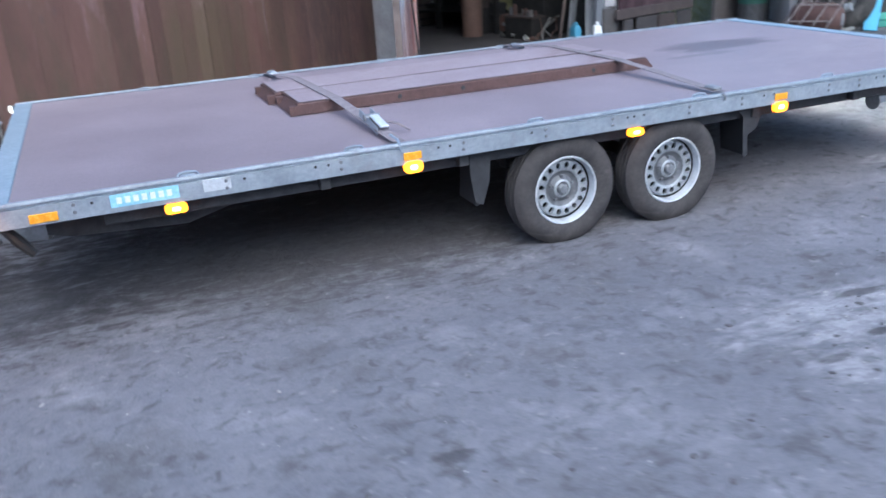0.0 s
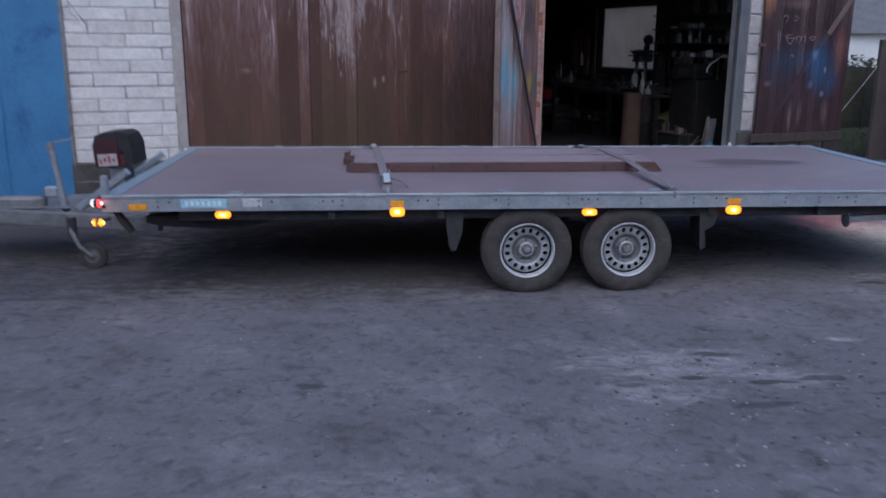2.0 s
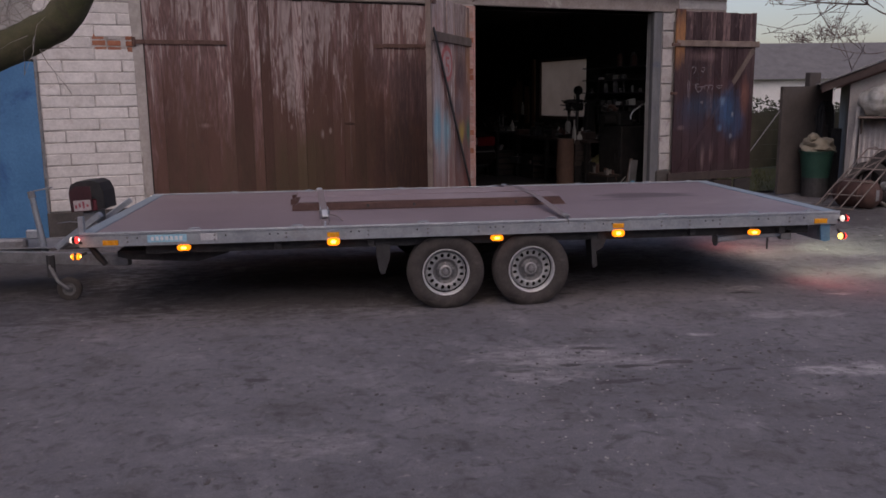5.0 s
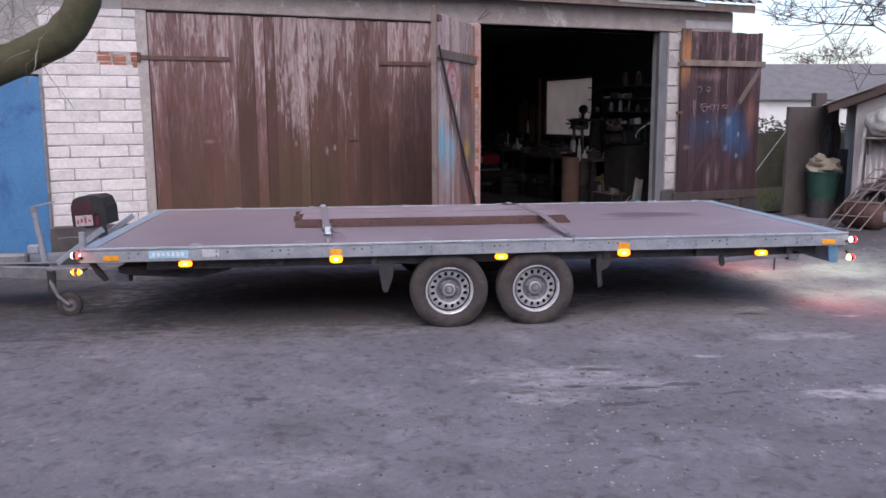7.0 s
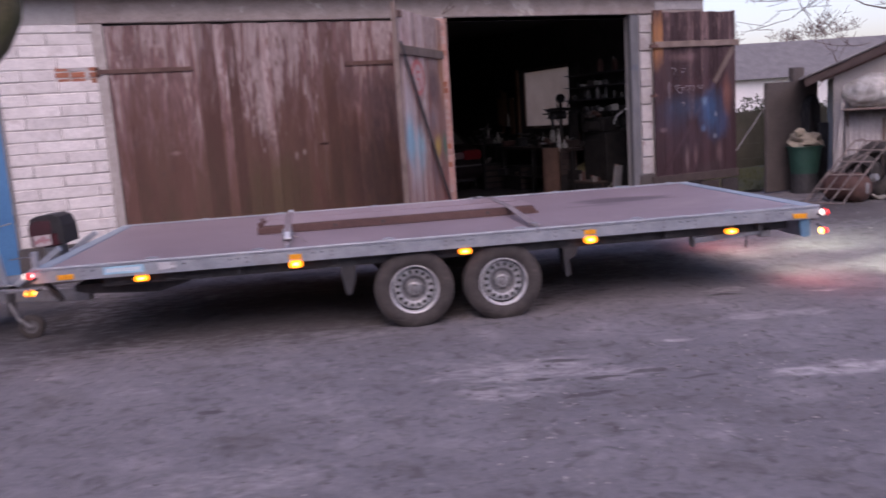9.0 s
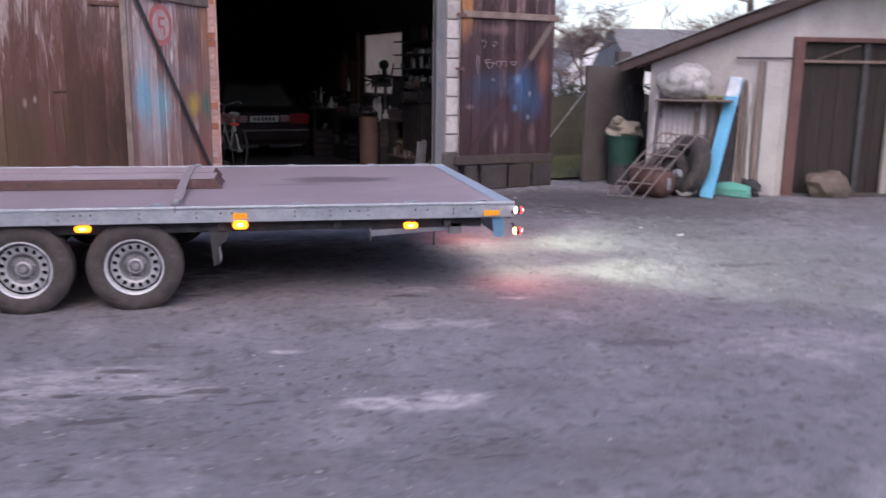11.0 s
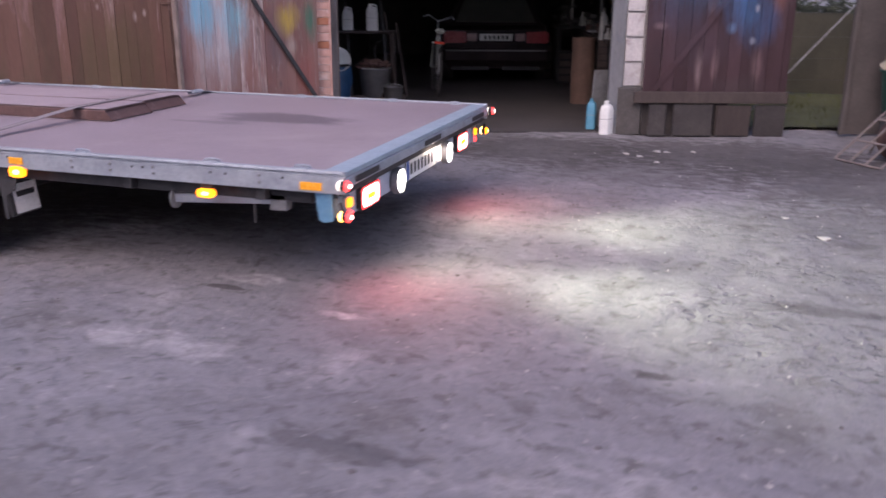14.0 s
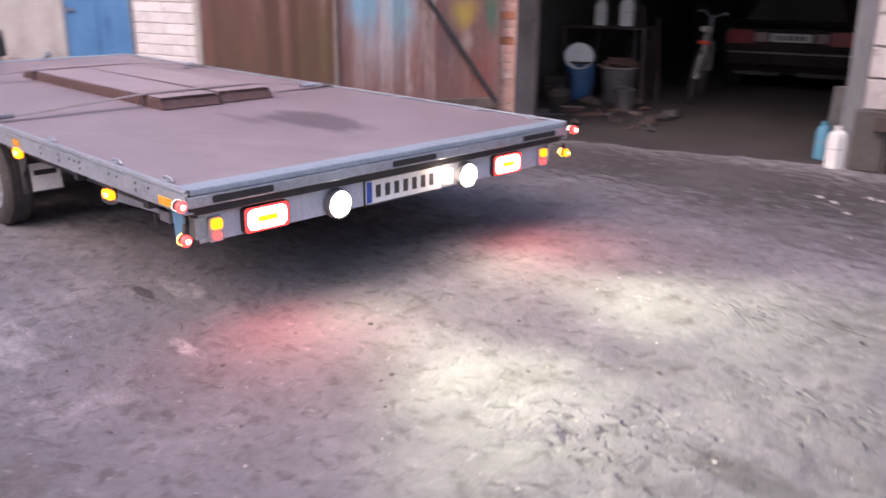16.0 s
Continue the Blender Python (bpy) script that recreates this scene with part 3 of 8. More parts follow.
# lashing rings along both edges
for y in (Y0 + 0.052, Y1 - 0.052):
    for x in (0.35, 1.1, 2.05, 3.05, 3.95, 4.7, 5.18):
        bm = tube([(x - 0.045, y, ZD), (x - 0.035, y, ZD + 0.012), (x, y, ZD + 0.016), (x + 0.035, y, ZD + 0.012), (x + 0.045, y, ZD)], 0.006, 6)
        part("lashing_ring", box(x - 0.03, x + 0.03, y - 0.012, y + 0.012, ZD - 0.004, ZD + 0.006, 0.002, bm), GALV, trailer)
# chassis
for y in (4.35, 5.51):
    part("chassis_beam", box(0.2, 5.30, y - 0.03, y + 0.03, 0.45, 0.57, 0.004), CHASSIS, trailer)
for x in (0.25, 0.95, 1.65, 3.45, 4.2, 4.95):
    part("cross_member", box(x - 0.025, x + 0.025, Y0 + 0.05, Y1 - 0.05, 0.50, 0.572, 0.003), CHASSIS, trailer)
part("under_frame", box(-0.02, 5.2, Y0 + 0.10, Y0 + 0.14, 0.49, 0.573, 0.003), CHASSIS, trailer)
part("under_frame", box(-0.02, 5.2, Y1 - 0.14, Y1 - 0.10, 0.49, 0.573, 0.003), CHASSIS, trailer)
part("ramp_tray", prism([(-0.15, 0.50), (1.15, 0.50), (1.02, 0.415), (-0.15, 0.415)], 0, 1.3, None, Matrix.Translation((0, 5.55, 0)) @ pose(0, 0, 0, 90, 0, 0)), CHASSIS, trailer, "dark steel tray below the deck")
part("tool_tray", prism([(-0.26, 0.495), (0.60, 0.495), (0.56, 0.455), (0.33, 0.395), (-0.16, 0.425), (-0.26, 0.45)], 0, 0.50, None, Matrix.Translation((0, 4.40, 0)) @ pose(0, 0, 0, 90, 0, 0)), CHASSIS, trailer, "dark steel tray hung below the frame")
# the drawbar: two arms that meet ahead
for s in (-1, 1):
    p, q = Vector((-0.28, YM + s * 0.60, 0.35)), Vector((-2.3, YM + s * 0.03, 0.35))
    d = q - p
    part("drawbar_arm", box(0, d.length, -0.032, 0.032, -0.048, 0.048, 0.004, None, Matrix.Translation(p) @ Matrix.Rotation(math.atan2(d.y, d.x), 4, "Z")), GREYSTEEL, trailer, "grey box-section drawbar")
part("drawbar_plate", box(-1.75, -0.95, YM - 0.24, YM + 0.24, 0.40, 0.406, 0.001), GREYSTEEL, trailer)
part("brake_lever", rod((-1.08, 4.78, 0.36), (-1.145, 4.78, 0.83), 0.027, 0.023), GALV, trailer, "upright handbrake lever")
part("lever_grip", rod((-1.143, 4.78, 0.82), (-1.152, 4.78, 0.875), 0.032, 0.026), GREYSTEEL, trailer)
part("lever_pin", rod((-1.15, 4.78, 0.870), (-0.98, 4.80, 0.905), 0.006), GREYSTEEL, trailer)
part("lever_bracket", box(-1.55, -1.22, 4.73, 4.83, 0.38, 0.48, 0.02), GREYSTEEL, trailer)
part("lever_latch", box(-1.22, -1.12, 4.76, 4.80, 0.47, 0.55, 0.012), GALV, trailer)
for s in (-1, 1):
    part("headboard_brace", box(0, 0.50, -0.024, 0.024, -0.02, 0.02, 0.003, None, along((-0.90, YM + s * 0.40, 0.43), (-0.52, YM + s * 0.50, 0.70)) @ pose(0, 0, 0, 0, -90, 0)), GALV, trailer)


# near-black colour painting the shade behind the holes and round the disc
RIMSHADE = surface("rim_shade_black", (0.008, 0.008, 0.008), (0.014, 0.013, 0.013), 0.9, 0, 12)


def wheel(parent, at, r, width, out, bolts=5):
    """Tyre and pressed-steel rim with sixteen holes; out: the side that shows, -1 for -y."""
    m = Matrix.Translation(at) @ pose(0, 0, 0, 90 if out < 0 else -90, 0, 0)
    h = width / 2
    prof = [(0.178, h * 0.72), (0.186, h * 0.80), (0.215, h * 0.97), (0.245, h * 1.0), (0.268, h * 0.92), (0.282, h * 0.80), (r, h * 0.62)]
    for k, d in ((0.42, 0), (0.40, 1), (0.34, 1), (0.32, 0), (0.05, 0), (0.03, 1)):
        prof.append((r - 0.007 * d, h * k))
    prof = prof + [(a, -b) for a, b in reversed(prof)]
    tyre = part("tyre", lathe(prof, 48, None, m), RUBBER, parent, "dusty black tyre", smooth=True)
    # the outer rim, stepped down to the dish
    rim = lathe([(0.170, -h * 0.7), (0.181, -h * 0.74), (0.181, h * 0.66), (0.184, h * 0.80), (0.180, h * 0.86), (0.173, h * 0.82), (0.169, h * 0.55), (0.165, h * 0.08), (0.155, h * 0.05), (0.1525, h * 0.30), (0.152, h * 0.34)], 48, None, m)
    rim_ob = part("rim", rim, RIMSTEEL, parent, "silver-painted pressed steel rim", smooth=True)
    rim = bmesh.new()
    # the dish between two rings, pierced by holes
    n, ra, rb, z = 16, 0.152, 0.104, h * 0.34
    made = []
    for k in range(n):
        a0, a1 = 2 * math.pi * k / n, 2 * math.pi * (k + 1) / n
        am, rm = (a0 + a1) / 2, (ra + rb) / 2
        outer = [(rb, a0), (rb, am), (rb, a1), (rm, a1), (ra, a1), (ra, am), (ra, a0), (rm, a0)]
        ov, iv, dv = [], [], []
        for q, (rr, aa) in enumerate(outer):
            ov.append(rim.verts.new((rr * math.cos(aa), rr * math.sin(aa), z)))
            t = radians(-135 + 45 * q)
            cx, cy = rm * math.cos(am), rm * math.sin(am)
            ex, ey = 0.0146 * math.cos(t), 0.0146 * math.sin(t)
            # radial and round directions
            rx, ry = math.cos(am), math.sin(am)
            px, py = cx + rx * ey * 1.25 - ry * ex, cy + ry * ey * 1.25 + rx * ex
            iv.append(rim.verts.new((px, py, z + 0.004)))
            dv.append(rim.verts.new((px, py, z - 0.012)))
        for q in range(8):
            w2 = (q + 1) % 8
            rim.faces.new((ov[q], ov[w2], iv[w2], iv[q]))
            rim.faces.new((iv[q], iv[w2], dv[w2], dv[q]))
        made += ov + iv + dv
    bmesh.ops.transform(rim, matrix=m, verts=made)
    lathe([(0.104, z), (0.098, z - 0.004), (0.085, z - 0.018), (0.072, z - 0.020), (0.055, z - 0.004), (0.040, z + 0.004), (0.036, z + 0.002)], 32, rim, m)
    bmesh.ops.remove_doubles(rim, verts=rim.verts, dist=0.0004)
    part("wheel_disc", rim, DISCSTEEL, rim_ob, "grey pierced wheel disc, toned darker for its recess", smooth=True)
    part("brake_drum", lathe([(0, z - 0.045), (0.15, z - 0.045), (0.165, z - 0.06), (0.165, -h * 0.6), (0, -h * 0.6)], 24, None, m), RIMSHADE, parent, smooth=True)
    part("hub_cap", lathe([(0, z + 0.022), (0.020, z + 0.020), (0.026, z + 0.014), (0.030, z - 0.004), (0.036, z - 0.004)], 20, None, m), GREYSTEEL, rim_ob, smooth=True)
    part("hub_plate", lathe([(0.098, z - 0.0035), (0.085, z - 0.0165), (0.072, z - 0.0185), (0.056, z - 0.0035), (0.050, z - 0.001)], 32, None, m), HUBGREY, rim_ob, "hub plate toned darker for its recess", smooth=True)
    # dark ring paints shade into the crease beside the rim
    part("rim_groove", lathe([(0.160, h * 0.10), (0.164, h * 0.14), (0.1665, h * 0.30)], 40, None, m), RIMSHADE, rim_ob, "dark ring painting the shade round the disc", smooth=True)
    for k in range(bolts):
        a = 2 * math.pi * (k + 0.25) / bolts
        part("wheel_bolt", lathe([(0, 0.014), (0.007, 0.014), (0.010, 0.010), (0.010, 0)], 6, None, m @ Matrix.Translation((0.066 * math.cos(a), 0.066 * math.sin(a), z - 0.014))), GREYSTEEL, rim_ob)
    return tyre


WHEELS = ((2.221, 3.775), (2.896, 3.775), (2.221, 6.085), (2.896, 6.085))
for x, y in WHEELS:
    wheel_ob = thing("wheel", "", "", (x, y, 0.279))
    del WORLD[wheel_ob]
    wheel_ob.parent = trailer
    wheel_ob.matrix_basis = Matrix.Translation((x - 2.5, y - YM, 0.279))
    WORLD[wheel_ob] = Matrix.Translation((x, y, 0.279))
    wheel(wheel_ob, (x, y, 0.279), 0.299, 0.17, -1 if y < YM else 1)
for x in (2.221, 2.896):
    part("axle", rod((x, Y0 + 0.18, 0.287), (x, Y1 - 0.18, 0.287), 0.035), CHASSIS, trailer)
    for y in (4.35, 5.51):
        part("axle_arm", box(x - 0.06, x + 0.06, y - 0.04, y + 0.04, 0.26, 0.46, 0.01), CHASSIS, trailer)
part("wheel_guard", box(1.86, 3.24, Y0 + 0.075, Y0 + 0.28, 0.572, 0.578), CHASSIS, trailer)
part("wheel_guard", box(1.86, 3.24, Y1 - 0.28, Y1 - 0.075, 0.572, 0.578), CHASSIS, trailer)
for y in (Y0 + 0.07, Y1 - 0.28):
    for x, lean in ((1.745, 4), (3.385, -7)):
        m = Matrix.Translation((x, y, 0.575)) @ pose(0, 0, 0, 0, lean, 0)
        flap = part("mud_flap", box(-0.012, 0.012, 0, 0.21, -0.30, 0, 0.004, None, m), BLACKPLASTIC, trailer, "black rubber mud flap")
        plate_xz = [(1.685, 0.56), (1.80, 0.56), (1.79, 0.40), (1.750, 0.278), (1.708, 0.30), (1.686, 0.44)] if x < 3 else [(3.314, 0.575), (3.52, 0.558), (3.47, 0.43), (3.414, 0.40), (3.407, 0.27), (3.390, 0.27), (3.372, 0.506)]
        part("guard_bracket", prism(plate_xz, 0, 0.005, None, Matrix.Translation((0, y - 0.002, 0)) @ pose(0, 0, 0, 90, 0, 0)), GUARDGREY, flap, "dull grey steel guard bracket")
        if x > 3:
            part("flap_sticker", box(0.0122, 0.0135, 0.03, 0.20, -0.29, -0.13, 0, None, m), PLATEWHITE, flap, "scuffed pale maker's plate")
            part("flap_print", box(0.0136, 0.0142, 0.05, 0.18, -0.20, -0.17, 0, None, m), BLACKPLASTIC, flap)


def side_lamp(x, z, big, y=Y0, out=-1):
    bracket = box(x - 0.03, x + 0.03, y + 0.01, y + 0.03, z - 0.02, 0.578, 0.002)
    lamp = part("side_lamp", bracket, BLACKPLASTIC, trailer, "lit amber side marker lamp")
    w, h = (0.060, 0.046) if big else (0.060, 0.033)
    part("lens", prism(rounded(2 * w * 0.80, 2 * h * 0.62, h * 0.58, 5), 0, 0.022, None, Matrix.Translation((x, y + 0.012, z)) @ pose(0, 0, 0, 90, 0, 0)), AMBER, lamp, "glowing amber lens")
    part("bulb", prism(rounded(w * 0.62, h * 0.52, h * 0.25, 5), 0, 0.004, None, Matrix.Translation((x, y - 0.0105, z)) @ pose(0, 0, 0, 90, 0, 0)), AMBERHOT, lamp, "bright lamp centre")
    if big:
        part("reflector", box(x - 0.045, x + 0.045, y - 0.006, y, 0.592, 0.628, 0.002), AMBERPLASTIC, lamp, "orange reflector on the rail")


side_lamp(0.276, 0.546, False)
side_lamp(1.367, 0.556, True)
side_lamp(2.611, 0.544, False)
side_lamp(3.571, 0.552, True)
side_lamp(4.687, 0.524, False)
for x in (-0.24, 5.245):
    part("reflector", box(x - 0.055, x + 0.055, Y0 - 0.006, Y0, 0.58, 0.618, 0.002), AMBERPLASTIC, trailer, "amber reflector")


def corner_lamp(x, y, z, colours, stalk):
    """A rubber-armed marker lamp: a short stem and two small round lenses back to back."""
    lamp = part("corner_lamp", rod(stalk, (x, y, z), 0.009, 0.012, 8), BLACKPLASTIC, trailer, "round marker lamp on a rubber arm")
    part("lamp_body", rod((x - 0.018, y, z), (x + 0.018, y, z), 0.023, 0.023, 16, None), BLACKPLASTIC, lamp, smooth=True)
    for d, mat in ((-1, colours[0]), (1, colours[1])):
        part("lens", lathe([(0, 0.014), (0.017, 0.010), (0.025, 0.0), (0.025, -0.006)], 16, None, Matrix.Translation((x + d * 0.018, y, z)) @ pose(0, 0, 0, 0, 90 * d, 0)), mat, lamp, smooth=True)
        if mat in (REDHOT, AMBER):
            part("bulb", lathe([(0, 0.005), (0.008, 0.004), (0.011, 0)], 12, None, Matrix.Translation((x + d * 0.031, y, z)) @ pose(0, 0, 0, 0, 90 * d, 0)), REDCORE if mat is REDHOT else AMBERHOT, lamp, "bright lamp centre", smooth=True)


for y, s in ((Y0, -1), (Y1, 1)):
    corner_lamp(X1 + 0.015, y + s * 0.035, 0.620, (PLATELIGHT, REDHOT), (X1 - 0.02, y, 0.60))
    corner_lamp(X1 + (0.015 if s < 0 else -0.03), y + s * 0.025, 0.475, (AMBERHOT, REDHOT if s < 0 else AMBER), (X1 - 0.02, y, 0.53))
    corner_lamp(X0 - 0.02, y + s * 0.035, 0.632, (PLATELIGHT, REDHOT), (X0 + 0.02, y, 0.60))
    corner_lamp(X0 - 0.02, y + s * 0.030, 0.510, (AMBER, AMBER), (X0 + 0.05, y, 0.53))
# rear light board
board = part("light_board", box(X1 - 0.08, X1 - 0.07, Y0 + 0.09, Y1 - 0.09, 0.415, 0.553, 0.002), BOARDZINC, trailer, "galvanised light board")
XB = X1 - 0.07
back = pose(0, 0, 0, 90, 0, 90)
for y in (4.070, 5.705):
    lamp = part("tail_lamp", prism(rounded(0.24, 0.12, 0.02), 0, 0.03, None, Matrix.Translation((XB, y, 0.478)) @ back), BLACKPLASTIC, board, "lit red tail lamp with amber middle")
    part("red_lens", prism(rounded(0.232, 0.112, 0.018), 0, 0.002, None, Matrix.Translation((XB + 0.029, y, 0.478)) @ back), RED, lamp, "red lens")
    part("ring", prism(rounded(0.205, 0.095, 0.03), 0, 0.004, None, Matrix.Translation((XB + 0.03, y, 0.478)) @ back), RINGHOT, lamp, "glowing ring")
    part("indicator", prism(rounded(0.10, 0.026, 0.006), 0, 0.003, None, Matrix.Translation((XB + 0.034, y, 0.478)) @ back), AMBER, lamp, "amber indicator bar")
for y in (4.470, 5.360):
    lamp = part("reversing_lamp", lathe([(0.062, 0), (0.074, 0.012), (0.072, 0.046), (0.064, 0.049), (0.063, 0.030)], 28, None, Matrix.Translation((XB, y, 0.466)) @ pose(0, 0, 0, 0, 90, 0)), GREYSTEEL, board, "round reversing lamp", smooth=True)
    part("lens", lathe([(0, 0.040), (0.035, 0.038), (0.063, 0.032)], 28, None, Matrix.Translation((XB, y, 0.466)) @ pose(0, 0, 0, 0, 90, 0)), WHITEHOT, lamp, "dazzling white lens", smooth=True)
for y, s in ((Y0 + 0.16, -1), (Y1 - 0.16, 1)):
    lamp = part("end_lamp", prism(rounded(0.07, 0.11, 0.012), 0, 0.02, None, Matrix.Translation((XB, y, 0.47)) @ back), GALV_BLUE, board)
    part("amber_lens", prism(rounded(0.05, 0.045, 0.012), 0, 0.012, None, Matrix.Translation((XB + 0.02, y, 0.495)) @ back), AMBER, lamp)
    part("red_lens", prism(rounded(0.036, 0.03, 0.012), 0, 0.012, None, Matrix.Translation((XB + 0.02, y, 0.442)) @ back), REDHOT, lamp)
    part("corner_guard", prism([(-0.045, -0.03), (0.01, -0.045), (0.01, 0.05), (-0.04, 0.05)], -0.02, 0.03, None, Matrix.Translation((X1 - 0.075, y - s * -0.06, 0.48)) @ pose(0, 0, 0, 90, 0, 0)), GALV_BLUE, board, "blue-grey lamp guard")
part("lamp_guard", prism([(5.255, 0.572), (5.338, 0.574), (5.345, 0.436), (5.300, 0.425), (5.270, 0.436)], 0, 0.012, None, Matrix.Translation((0, Y0 + 0.03, 0)) @ pose(0, 0, 0, 90, 0, 0)), surface("blue_guard", (0.06, 0.17, 0.29), (0.10, 0.23, 0.36), 0.5, 0, 20, None, 60, 0.001), board, "scuffed blue lamp guard")
plate = part("number_plate", prism(rounded(0.53, 0.118, 0.01), 0, 0.006, None, Matrix.Translation((XB, 4.925, 0.478)) @ back), PLATEWHITE, board, "white number plate")
part("plate_frame", prism(rounded(0.55, 0.135, 0.01), 0, 0.004, None, Matrix.Translation((XB, 4.925, 0.478)) @ back), BLACKPLASTIC, board)
for i in range(7):
    part("plate_bar", box(XB + 0.006, XB + 0.0075, 4.725 + i * 0.062, 4.758 + i * 0.062, 0.446, 0.510), CHASSIS, plate)
part("plate_band", box(XB + 0.006, XB + 0.0075, 4.665, 4.70, 0.424, 0.532), surface("blue_band", (0.02, 0.08, 0.35), (0.03, 0.1, 0.4), 0.4), plate)
part("plate_lamp", prism(rounded(0.05, 0.085, 0.012), 0, 0.02, None, Matrix.Translation((XB, 5.235, 0.478)) @ back), PLATELIGHT, board, "small white plate lamp")
# folding prop below the tail
leg = part("prop_stand", box(0, 0.60, -0.02, 0.02, -0.022, 0.022, 0.003, None, Matrix.Translation((4.43, Y0 + 0.13, 0.455)) @ pose(0, 0, 0, 0, -3.5, 0)), GALV, trailer, "folded grey steel prop stand")
part("foot", lathe([(0, 0), (0.055, 0), (0.055, 0.008), (0, 0.012)], 16, None, Matrix.Translation((4.43, Y0 + 0.13, 0.455)) @ pose(0, 0, 0, 0, -90, 0)), GREYSTEEL, leg, smooth=True)
part("hinge_plate", box(4.97, 5.06, Y0 + 0.10, Y0 + 0.16, 0.44, 0.52, 0.004), GREYSTEEL, leg)
part("release_pin", rod((4.87, Y0 + 0.13, 0.47), (4.87, Y0 + 0.13, 0.36), 0.006), CHASSIS, leg)

# jockey wheel
jw = Vector((-0.81, 4.47, 0.082))
jockey = part("jockey_wheel", lathe([(0.055, -0.02), (0.085, -0.024), (0.098, -0.018), (0.1, 0), (0.098, 0.018), (0.085, 0.024), (0.055, 0.02)], 28, None, Matrix.Translation(jw + Vector((0, 0, 0.015))) @ face), RUBBER, trailer, "small jockey wheel with solid tyre", smooth=True)
part("jockey_hub", lathe([(0, -0.028), (0.02, -0.028), (0.03, -0.015), (0.056, -0.018), (0.056, 0.018), (0.03, 0.015), (0.02, 0.028), (0, 0.028)], 24, None, Matrix.Translation(jw + Vector((0, 0, 0.015))) @ face), HUBGREY, jockey, smooth=True)
part("jockey_fork", tube([jw + Vector((0, -0.034, 0.015)), jw + Vector((-0.08, -0.034, 0.09)), jw + Vector((-0.13, -0.02, 0.20)), jw + Vector((-0.13, 0.0, 0.30))], [0.012, 0.014, 0.018, 0.022], 8), GREYSTEEL, jockey)
part("jockey_tube", rod((-0.94, 4.47, 0.20), (-0.94, 4.47, 0.38), 0.034), CHASSIS, jockey)
part("cable_plug", tube([(-0.42, 3.78, 0.56), (-0.36, 3.77, 0.48), (-0.31, 3.76, 0.42)], [0.02, 0.026, 0.02], 8), BLACKPLASTIC, trailer)

# winch under a black hood, ahead of the deck
m = Matrix.Translation((-0.69, 4.93, 0.70)) @ pose(0, 0, 0, 0, -4, -6) @ Matrix.Diagonal((0.78, 1, 1.06, 1))
outline = [(-0.19, 0.0), (-0.19, 0.15), (-0.155, 0.215), (-0.08, 0.235), (0.09, 0.235), (0.15, 0.21), (0.185, 0.14), (0.185, 0.0), (0.10, 0.0), (0.10, 0.09), (-0.13, 0.09), (-0.13, 0.0)]
winch = part("winch_hood", prism(outline, -0.13, 0.13, None, m @ pose(0, 0, 0, 90, 0, 0)), BLACKPLASTIC, trailer, "black plastic winch hood")
bmh = box(-0.125, 0.095, -0.12, 0.12, -0.01, 0.085, 0.006, None, m)
part("winch_drum", bmh, surface("winch_red", (0.10, 0.02, 0.03), (0.14, 0.03, 0.04), 0.5), winch, "dark red winch body")
part("winch_face", prism([(-0.182, -0.005), (0.055, -0.005), (0.055, 0.19), (-0.10, 0.20), (-0.182, 0.16)], 0.131, 0.136, None, m @ pose(0, 0, 0, 90, 0, 0)), surface("winch_dark_red", (0.040, 0.014, 0.018), (0.065, 0.02, 0.026), 0.5), winch, "very dark red cheek plate")
part("winch_label", box(-0.15, 0.035, -0.139, -0.1365, 0.0, 0.085, 0, None, m), DULLLABEL, winch, "white label with worn print")
for i in range(4):
    part("label_bar", box(-0.135 + i * 0.042, -0.115 + i * 0.042, -0.1405, -0.1392, 0.02 + 0.01 * (i % 2), 0.05 + 0.012 * (i % 3), 0, None, m), surface("winch_red_print", (0.3, 0.05, 0.08), (0.4, 0.08, 0.1), 0.5), winch)
part("winch_foot", box(-0.08, 0.06, -0.10, 0.10, -0.16, -0.01, 0.004, None, m), GREYSTEEL, winch)
part("winch_post", box(-0.12, 0.35, -0.03, 0.03, -0.2, -0.155, 0.004, None, m), GALV, winch)
part("lamp_post", box(-0.47, -0.43, Y0 + 0.04, Y0 + 0.08, 0.60, ZD + 0.12, 0.004), GALV, trailer, "short upright steel post")
part("lamp_post_wire", tube([(-0.62, Y0 + 0.06, ZD + 0.075), (-0.53, Y0 + 0.06, ZD + 0.085), (-0.45, Y0 + 0.06, ZD + 0.08)], 0.004, 6), GREYSTEEL, trailer)

